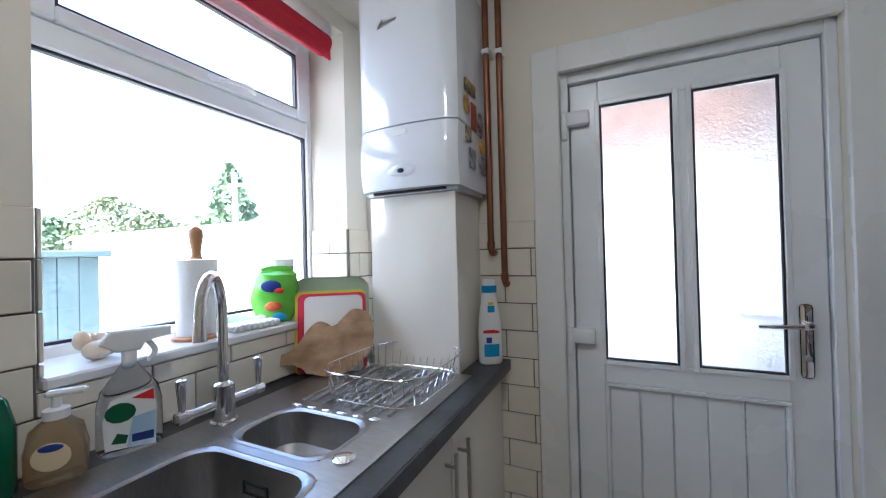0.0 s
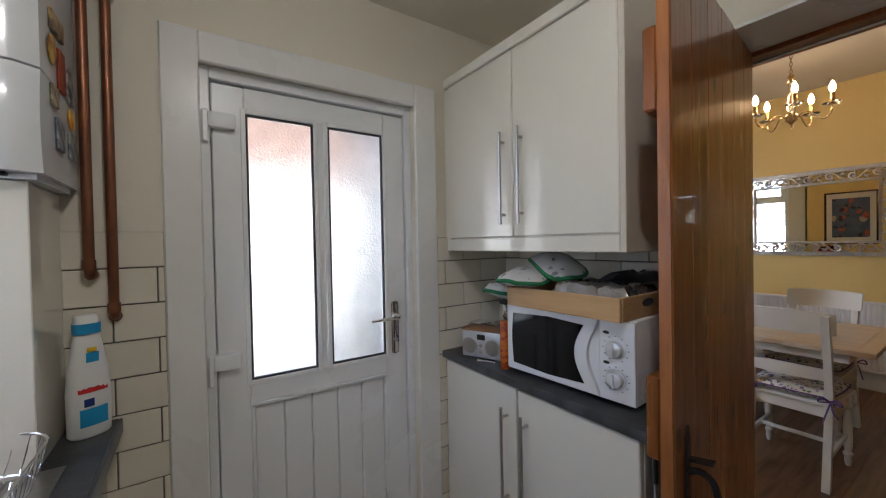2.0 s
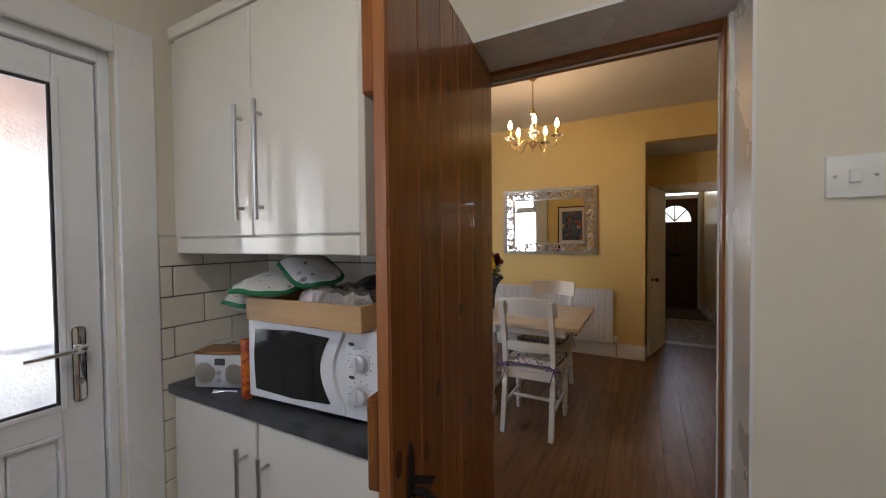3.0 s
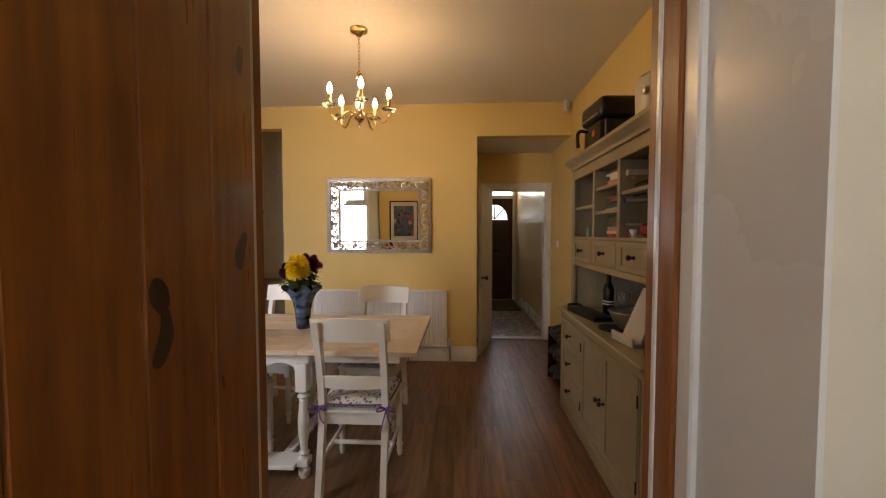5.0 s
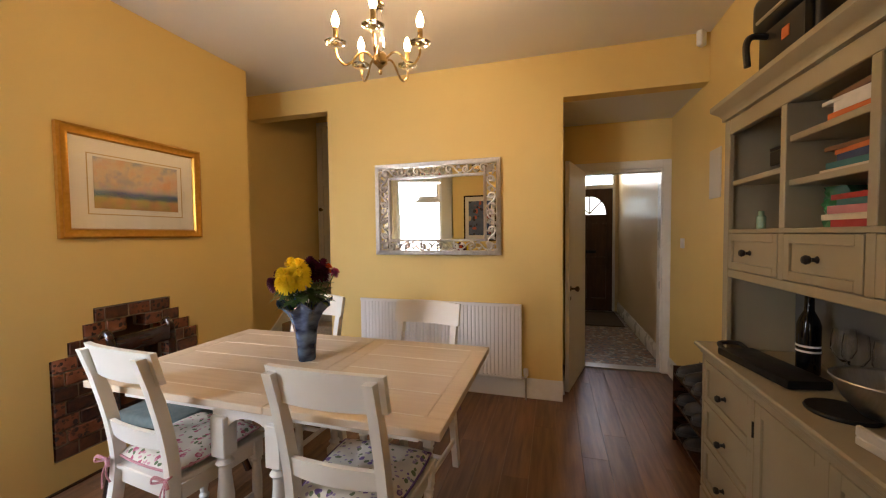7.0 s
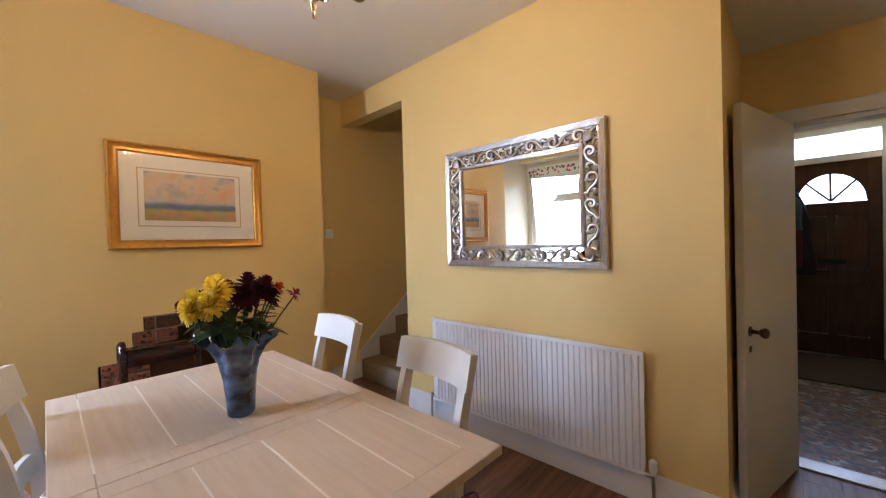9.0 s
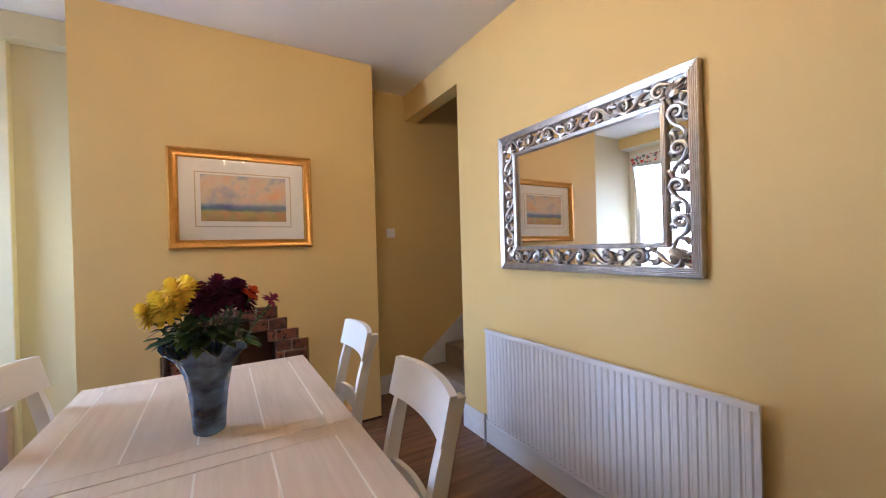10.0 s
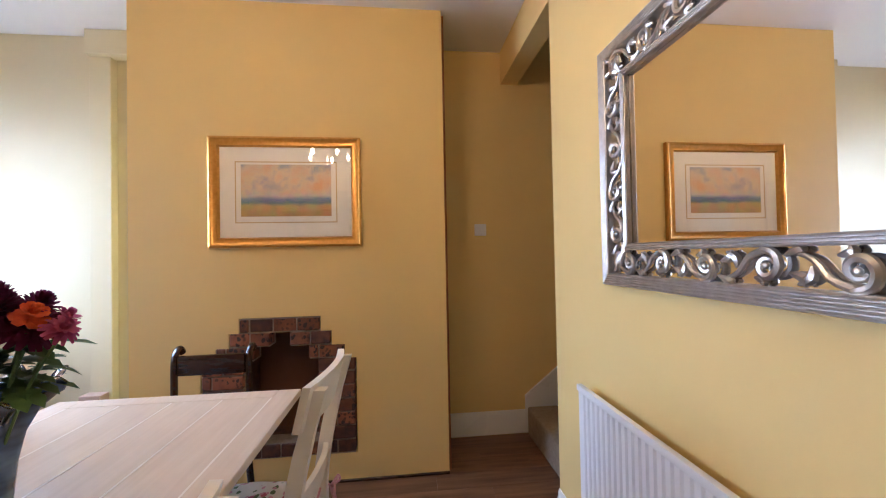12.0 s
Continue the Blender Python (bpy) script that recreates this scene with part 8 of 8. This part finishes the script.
rows = [[Vector(((0.10 + 0.0 * k) * s * math.cos(a) * (1 + 0.2 * math.sin(3 * a)), 0.13 * s * math.sin(a) * (1 + 0.15 * math.cos(5 * a)), h + 0.006 * math.sin(7 * a))) for a in [2 * math.pi * i / 24 for i in range(24)]] for k, (s, h) in enumerate(((0.9, 0.0), (1.0, 0.008), (0.8, 0.022), (0.3, 0.032)))]
ring_skin(bm, rows)
part("bag", bm, PLASTICB, bg_)

radio = thing("radio", pose(0.768, 1.222, 0.9105, 0, 0, 112), "silver portable radio with a wooden top", "radio")
SILVERP = mat("silver_plastic", (0.60, 0.61, 0.62), (0.55, 0.56, 0.57), 10.0, 0.35, 0.4)
bm = bm_new()
box(bm, -0.09, 0.09, -0.045, 0.045, 0.004, 0.112, 0.006, 2)
part("case", bm, SILVERP, radio)
bm = bm_new()
box(bm, -0.092, 0.092, -0.046, 0.046, 0.1125, 0.122, 0.002)
part("top", bm, mat("walnut_veneer", (0.30, 0.15, 0.06), (0.22, 0.10, 0.04), 6.0, 0.4, stretch=(0.8, 6, 6)), radio, "wooden top panel")
for x in (-0.052, 0.052):
    bm = bm_new()
    lathe(bm, [(0.034, 0), (0.034, 0.003), (0.030, 0.004), (0.020, 0.001), (0, 0.003)], seg=26, m=pose(x, 0.045, 0.052, -90))
    part("speaker", bm, NICKEL, radio)
bm = bm_new()
box(bm, -0.018, 0.018, 0.0452, 0.0465, 0.078, 0.100, 0.001)
part("display", bm, BEAD, radio)
for z in (0.03, 0.055):
    bm = bm_new()
    lathe(bm, [(0.008, 0), (0.007, 0.006), (0, 0.006)], seg=14, m=pose(0, 0.045, z, -90))
    part("button", bm, CHROME, radio)
bm = bm_new()
tube(bm, [(-0.085, 0, 0.11)] + [(-0.085 * math.cos(math.pi * k / 12), 0, 0.12 + 0.03 * math.sin(math.pi * k / 12)) for k in range(13)] + [(0.085, 0, 0.11)], 0.005, 8, flat=0.6)
part("carry_handle", bm, CHROME, radio)

can = thing("matchbox_tube", pose(0.728, 1.066, 0.9105), "slim tube with an orange and black pattern", "tube")
PAT = mat("orange_black_print", (0.30, 0.04, 0.01), (0.55, 0.14, 0.01), 30.0, 0.4, contrast=0.05, stretch=(1, 1, 2))
bm = bm_new()
lathe(bm, [(0.017, 0), (0.018, 0.004), (0.018, 0.176), (0.016, 0.18)], seg=20)
part("tube", bm, PAT, can)
kettle = thing("steel_canister", pose(0.94, 1.24, 0.9105), "polished steel canister behind the radio", "canister")
bm = bm_new()
lathe(bm, [(0.06, 0), (0.062, 0.004), (0.062, 0.20), (0.058, 0.205)], seg=28)
part("body", bm, CHROME, kettle)
bm = bm_new()
lathe(bm, [(0.060, 0.2055), (0.050, 0.225), (0.014, 0.232), (0.012, 0.25), (0, 0.252)], seg=28)
part("lid", bm, PLASTICB, kettle)
bm = bm_new()
tube(bm, spline([(0.70, 1.20, 0.914), (0.72, 1.17, 0.9135), (0.735, 1.13, 0.914)]), [0.007, 0.006, 0.005, 0.004, 0.004, 0.003, 0.003, 0.003, 0.003, 0.003, 0.003, 0.003, 0.004][:13], 8, flat=0.35)
solid("teaspoon", bm, CHROME, "steel teaspoon lying on the worktop", "spoon")
cloth = thing("tea_towel", pose(0.70, 0.497, 0.0), "grey striped tea towel hanging at the cabinet end", "towel")
bm = bm_new()
n = 14
rows = []
for k in range(10):
    z = 0.86 - 0.055 * k
    ring = [Vector((-0.01 + 0.012 * k * 0.4 + 0.18 * i / n, 0.004 + 0.004 * math.sin(i * 1.7 + k * 0.2), z)) for i in range(n + 1)]
    ring += [p + Vector((0, 0.004, 0)) for p in reversed(ring)]
    rows.append(ring)
ring_skin(bm, rows)
part("cloth", bm, mat("grey_striped_cotton", (0.30, 0.30, 0.31), (0.55, 0.54, 0.53), 14.0, 0.95, stretch=(6, 1, 0.1)), cloth)
bm = bm_new()
box(bm, -0.012, 0.0, -0.002, 0.006, 0.78, 0.862, 0.002)
part("loop", bm, PLASTICB, cloth)

# ---------- outside: yard walls, shed, trees ----------
ROOM = Matrix()
bm = bm_new()
box(bm, -9.0, -1.7, 3.35, 3.55, -0.3, 1.73)
yw = structure("garden_wall", bm, RENDER, "white painted garden wall with a stone coping", "wall")
for i in range(8):
    bm = bm_new()
    box(bm, -9.0 + 0.9125 * i, -8.095 + 0.9125 * i, 3.30, 3.60, 1.731, 1.79, 0.01)
    part("coping_stone", bm, PAVING, yw)
bm = bm_new()
box(bm, -1.7, 1.9, 3.35, 3.6, -0.3, 1.88)
ob_ = structure("outbuilding_wall", bm, RENDER, "white painted yard wall with brown brick above", "wall")
bm = bm_new()
box(bm, -1.7, 1.9, 3.352, 3.59, 1.88, 3.1)
part("brick_band", bm, mat("weathered_brown_brick", (0.24, 0.14, 0.095), (0.10, 0.07, 0.055), 4.0, 0.9, bump=0.8), ob_, "weathered brown brick upper wall")
# rough grey skin added over the outer wall, its shade put into the colour
bm = bm_new()
for y0, y1, z0, z1 in ((1.665, 2.08, -0.06, 2.94), (3.0, 3.3, -0.06, 2.94), (2.08, 3.0, -0.06, 0.95), (2.08, 3.0, 2.45, 2.94)):
    box(bm, 1.04, 1.078, y0, y1, z0, z1)
structure("wall_outer_return", bm, mat("shade_grey_skin", (0.20, 0.195, 0.19), (0.13, 0.125, 0.12), 5.0, 0.9, bump=1.0, bscale=60), "added outer wall skin beside the yard, shade put into its grey", "wall")
bm = bm_new()
box(bm, -9.2, -9.0, -8, 3.55, -0.3, 1.5)
structure("wall_back_garden", bm, RENDER, "white painted back garden wall", "wall")

shed = thing("garden_shed", pose(-4.1, 0.9, -0.06), "grey-green painted timber garden store", "shed")
SHEDG = mat("grey_green_shed_paint", (0.085, 0.125, 0.125), (0.065, 0.10, 0.10), 4.0, 0.7, stretch=(1, 1, 0.3), bump=0.4)
for i in range(10):
    bm = bm_new()
    y = -0.6 + 0.12 * i
    box(bm, 0.48, 0.50, y + 0.002, y + 0.118, 0, 1.42, 0.003)
    part("board", bm, SHEDG, shed)
for i in range(8):
    bm = bm_new()
    x = -0.48 + 0.12 * i
    box(bm, x + 0.002, x + 0.118, 0.58, 0.60, 0, 1.42, 0.003)
    part("board", bm, SHEDG, shed)
bm = bm_new()
box(bm, -0.48, 0.479, -0.6, 0.579, 0.0, 1.40)
part("core", bm, SHEDG, shed)
bm = bm_new()
box(bm, -0.55, 0.55, -0.66, 0.66, 1.421, 1.47, 0.008)
part("lid", bm, SHEDG, shed)

gchair = thing("garden_chair", pose(-2.5, 1.15, -0.06, 0, 0, 200), "pale wooden garden chair in the yard", "chair")
PALEW = mat("weathered_teak", (0.42, 0.36, 0.28), (0.34, 0.29, 0.22), 8.0, 0.8, stretch=(5, 5, 1))
for x, y, h in ((-0.22, -0.22, 0.95), (-0.22, 0.22, 0.95), (0.22, -0.22, 0.62), (0.22, 0.22, 0.62)):
    bm = bm_new()
    box(bm, x - 0.02, x + 0.02, y - 0.02, y + 0.02, 0, h, 0.003)
    part("leg", bm, PALEW, gchair)
for i in range(5):
    bm = bm_new()
    box(bm, -0.2 + 0.088 * i, -0.13 + 0.088 * i, -0.22, 0.22, 0.42, 0.44, 0.003)
    part("seat_slat", bm, PALEW, gchair)
for z in (0.55, 0.68, 0.81, 1.0):
    bm = bm_new()
    box(bm, -0.232, -0.212, -0.24, 0.24, z, z + 0.07, 0.003)
    part("back_slat", bm, PALEW, gchair)
for y in (-0.22, 0.22):
    bm = bm_new()
    box(bm, -0.24, 0.26, y - 0.03, y + 0.03, 0.621, 0.645, 0.003)
    part("armrest", bm, PALEW, gchair)

LEAFY = mat("garden_foliage", (0.09, 0.14, 0.065), (0.12, 0.17, 0.09), 6.0, 0.8, vary=0.15)
LEAFG = mat("yellow_green_foliage", (0.15, 0.18, 0.08), (0.21, 0.23, 0.12), 6.0, 0.8, vary=0.15)
BARK = mat("grey_bark", (0.12, 0.095, 0.07), (0.07, 0.055, 0.04), 14.0, 0.95, bump=1.0)


def tree(at, h, w, shape, mt, label, n=900, seed=1, leaf=0.25):
    t_ = thing("tree", at, label, "tree")
    r_ = random.Random(seed)
    bm = bm_new()
    cyl(bm, (0, 0, 0), (0, 0, h * 0.8), 0.03 * h, 0.006 * h, 8)
    for k in range(7):
        a = r_.uniform(0, 6.28)
        z = h * r_.uniform(0.3, 0.7)
        cyl(bm, (0, 0, z), (0.35 * w * math.cos(a), 0.35 * w * math.sin(a), z + 0.15 * h), 0.010 * h, 0.003 * h, 6)
    part("trunk", bm, BARK, t_)
    verts, faces = [], []
    for i in range(n):
        z = r_.random()
        prof_ = (1 - z) ** 0.8 if shape == "cone" else math.sin(math.pi * min(0.98, 0.1 + 0.9 * z)) ** 0.6
        a = r_.uniform(0, 6.28)
        rr = w / 2 * prof_ * (r_.random() ** 0.45) * (1 + 0.22 * math.sin(3 * a + seed) + 0.15 * math.sin(7 * z * 3 + a))
        c = Vector((rr * math.cos(a), rr * math.sin(a), h * (0.15 + 0.85 * z)))
        u = Vector((r_.uniform(-1, 1), r_.uniform(-1, 1), r_.uniform(-1, 1))).normalized()
        v = u.orthogonal().normalized()
        s = leaf * r_.uniform(0.5, 1.2)
        k = len(verts)
        verts += [c - u * s, c - v * s * 0.45, c + u * s, c + v * s * 0.45]
        faces.append((k, k + 1, k + 2, k + 3))
    me = bpy.data.meshes.new("crown")
    me.from_pydata(verts, [], faces)
    me.materials.append(mt)
    cr = new("crown", me)
    cr.parent = t_
    return t_


tree(pose(-19.5, 14.0, -0.3), 6.8, 4.2, "cone", LEAFY, "tall dark green conifer beyond the garden wall", 1500, 3, 0.35)
for i, (x, y, h, w) in enumerate(((-11.0, 4.75, 3.15, 2.4), (-11.6, 3.9, 2.65, 1.6), (-10.6, 5.5, 2.85, 2.0), (-12.4, 7.0, 2.75, 2.2), (-16.0, 9.2, 3.1, 3.0))):
    tree(pose(x, y, -0.3), h, w, "round", LEAFG if i % 2 == 0 else LEAFY, "leafy garden shrub behind the white wall", 3200, 10 + i, 0.07)
pole = thing("utility_pole", pose(-14.5, 10.6, -0.3), "pale wooden utility pole behind the garden", "pole")
bm = bm_new()
cyl(bm, (0, 0, 0), (0, 0, 5.2), 0.14, 0.11, 12)
part("shaft", bm, PALEW, pole)
bm = bm_new()
box(bm, -0.5, 0.5, -0.05, 0.05, 4.6, 4.72)
part("cross_arm", bm, PALEW, pole)

# ---------- wall tiles ----------
TILES = {}


def tile_mesh(w, h):
    key = (round(w, 3), round(h, 3))
    if key not in TILES:
        bm = bm_new()
        box(bm, -key[0] / 2, key[0] / 2, -0.008, 0.0, -key[1] / 2, key[1] / 2, 0.0018)
        TILES[key] = mesh_of("tile", bm, TILE)
    return TILES[key]


def tile_area(u0, u1, z0, z1, place, parent, top=1.435, phase=0.0):
    """Brick-bond tiles over u0..u1, z0..z1; place(u, z) gives the pose of a tile's middle, its face to -y."""
    pw, ph, j = 0.204, 0.104, 0.004
    r = 0
    zt = top
    while zt > z0 + 0.015:
        a, b = max(zt - ph + j, z0), min(zt, z1)
        if b - a > 0.012:
            off = phase + (pw / 2 if r % 2 else 0.0)
            k = math.floor((u0 - off) / pw)
            while off + k * pw < u1:
                c, d = max(off + k * pw, u0), min(off + (k + 1) * pw - j, u1)
                if d - c > 0.012:
                    piece("tile", tile_mesh(d - c, b - a), parent, place((c + d) / 2, (a + b) / 2))
                k += 1
        zt -= ph
        r += 1


def grout(x0, x1, y0, y1, z0, z1, parent):
    bm = bm_new()
    box(bm, x0, x1, y0, y1, z0, z1)
    part("grout_bed", bm, GROUT, parent)


north = lambda u, z: pose(u, 1.4165, z)
grout(-0.60, -0.314, 1.4165, 1.4195, 0.0, 1.436, wall_door)
tile_area(-0.60, -0.314, 0.0, 1.435, north, wall_door, phase=-0.43)
grout(-1.079, -0.886, 1.4165, 1.4195, 0.91, 1.436, wall_door)
tile_area(-1.079, -0.886, 0.912, 1.435, north, wall_door, phase=-0.95)
grout(0.658, 1.075, 1.4165, 1.4195, 0.0, 1.412, wall_door)
tile_area(0.658, 1.072, 0.0, 1.41, north, wall_door, top=1.41, phase=0.80)
party = bpy.data.objects["wall_party"]
grout(1.1065, 1.1095, 0.545, 1.4285, 0.912, 1.412, party)
tile_area(-1.4285, -0.545, 0.912, 1.41, lambda u, z: pose(1.1065, -u, z, 0, 0, -90), party, top=1.41, phase=-0.1)
west = lambda u, z: pose(-1.0765, u, z, 0, 0, 90)
grout(-1.0795, -1.0765, -0.45, 0.328, 0.912, 1.436, wall_window)
tile_area(-0.45, 0.328, 0.912, 1.435, west, wall_window, phase=0.02)
grout(-1.0795, -1.0765, 0.328, 1.282, 0.912, 1.069, wall_window)
tile_area(0.328, 1.282, 0.912, 1.068, west, wall_window, phase=0.02)
grout(-1.0795, -1.0765, 1.282, 1.4165, 0.912, 1.436, wall_window)
tile_area(1.282, 1.4165, 0.912, 1.435, west, wall_window, phase=0.02)
grout(-1.272, -1.0795, 1.2765, 1.2795, 1.097, 1.436, wall_window)
tile_area(-1.272, -1.0795, 1.098, 1.435, lambda u, z: pose(u, 1.2765, z), wall_window, phase=-1.17)
grout(-1.272, -1.0795, 0.3305, 0.3335, 1.097, 1.436, wall_window)
tile_area(1.0795, 1.272, 1.098, 1.435, lambda u, z: pose(-u, 0.3335, z, 0, 0, 180), wall_window, phase=1.17)

# ---------- brick fireplace surround ----------
BR = {}


def brick_mesh(w, h, dark):
    key = (round(w, 3), round(h, 3), dark)
    if key not in BR:
        bm = bm_new()
        box(bm, -w / 2, w / 2, 0, 0.09, -h / 2, h / 2, 0.004)
        BR[key] = mesh_of("brick", bm, BRICKDARK if dark else BRICK)
    return BR[key]


RH = 0.0797
spans = [(2.936, 3.789)] * 7 + [(3.013, 3.727), (3.086, 3.652), (3.141, 3.590)]
rb = random.Random(8)
bm = bm_new()
for r, (a, b) in enumerate(spans):
    z = 0.168 + r * RH
    hole = (3.165, 3.575) if 1 <= r <= 6 else (3.225, 3.525) if r == 7 else (3.312, 3.418) if r == 8 else None
    parts_ = [(a, hole[0]), (hole[1], b)] if hole else [(a, b)]
    for c, d in parts_:
        box(bm, c + 0.006, d - 0.006, 2.627, 2.74, z - 0.003, z + RH)
        n = max(1, round((d - c) / (0.112 if r % 2 else 0.108)))
        if r % 2 and d - c > 0.2:
            cuts = [c, c + 0.055] + [c + 0.055 + (d - c - 0.055) * k / (n - 1) for k in range(1, n)] if n > 1 else [c, d]
        else:
            cuts = [c + (d - c) * k / n for k in range(n + 1)]
        for u, v in zip(cuts, cuts[1:]):
            if v - u < 0.02:
                continue
            dark = rb.random() < 0.5
            piece("brick", brick_mesh(round(v - u - 0.008, 3), RH - 0.009, dark), breast, pose((u + v) / 2, 2.6195 + rb.uniform(-0.003, 0.004), z + RH / 2 + rb.uniform(-0.0015, 0.0015), 0, rb.uniform(-0.8, 0.8), rb.uniform(-0.8, 0.8)))
part("mortar", bm, MORTAR, breast, "rough sooty mortar")
bm = bm_new()
box(bm, 3.16, 3.58, 2.865, 2.895, 0.24, 0.90)
part("fireback", bm, mat("brown_board", (0.16, 0.065, 0.025), (0.11, 0.045, 0.018), 5.0, 0.6), breast, "brown board closing the fireplace")
bm = bm_new()
box(bm, 3.12, 3.165, 2.741, 2.895, 0.168, 0.90)
box(bm, 3.575, 3.62, 2.741, 2.895, 0.168, 0.90)
box(bm, 3.165, 3.575, 2.741, 2.895, 0.168, 0.242)
part("fireplace_cheek", bm, BRICKDARK, breast)

# ---------- laminate planks ----------
PL = {}
rp = random.Random(5)


def plank(x0, x1, y0, y1):
    key = (round(x1 - x0, 3), round(y1 - y0, 3))
    if key not in PL:
        bm = bm_new()
        w, h = key[0] / 2 - 0.0002, key[1] / 2 - 0.0002
        box(bm, -w, w, -h, h, -0.0115, 0.0, 0.0006)
        PL[key] = mesh_of("plank", bm, LAMINATE)
    piece("plank", PL[key], floor_dining, pose((x0 + x1) / 2, (y0 + y1) / 2, 0.0))


PWID, PLEN = 0.1515, 1.22
row = 0
y = -1.02
while y < 3.07 - 1e-6:
    y1 = min(y + PWID, 3.07)
    lim = (1.30, 5.70) if y < -0.03 else (1.30, 4.82) if y1 < 2.14 else (1.30, 4.96)
    if y >= 1.82:
        lim = (1.20, lim[1])
    x = lim[0] - round((row * 0.37 % 1) * 4) / 4 * PLEN
    while x < lim[1]:
        a, b = max(x, lim[0]), min(x + PLEN, lim[1])
        if b - a > 0.03:
            plank(a, b, y, y1)
        x += PLEN
    y = y1
    row += 1
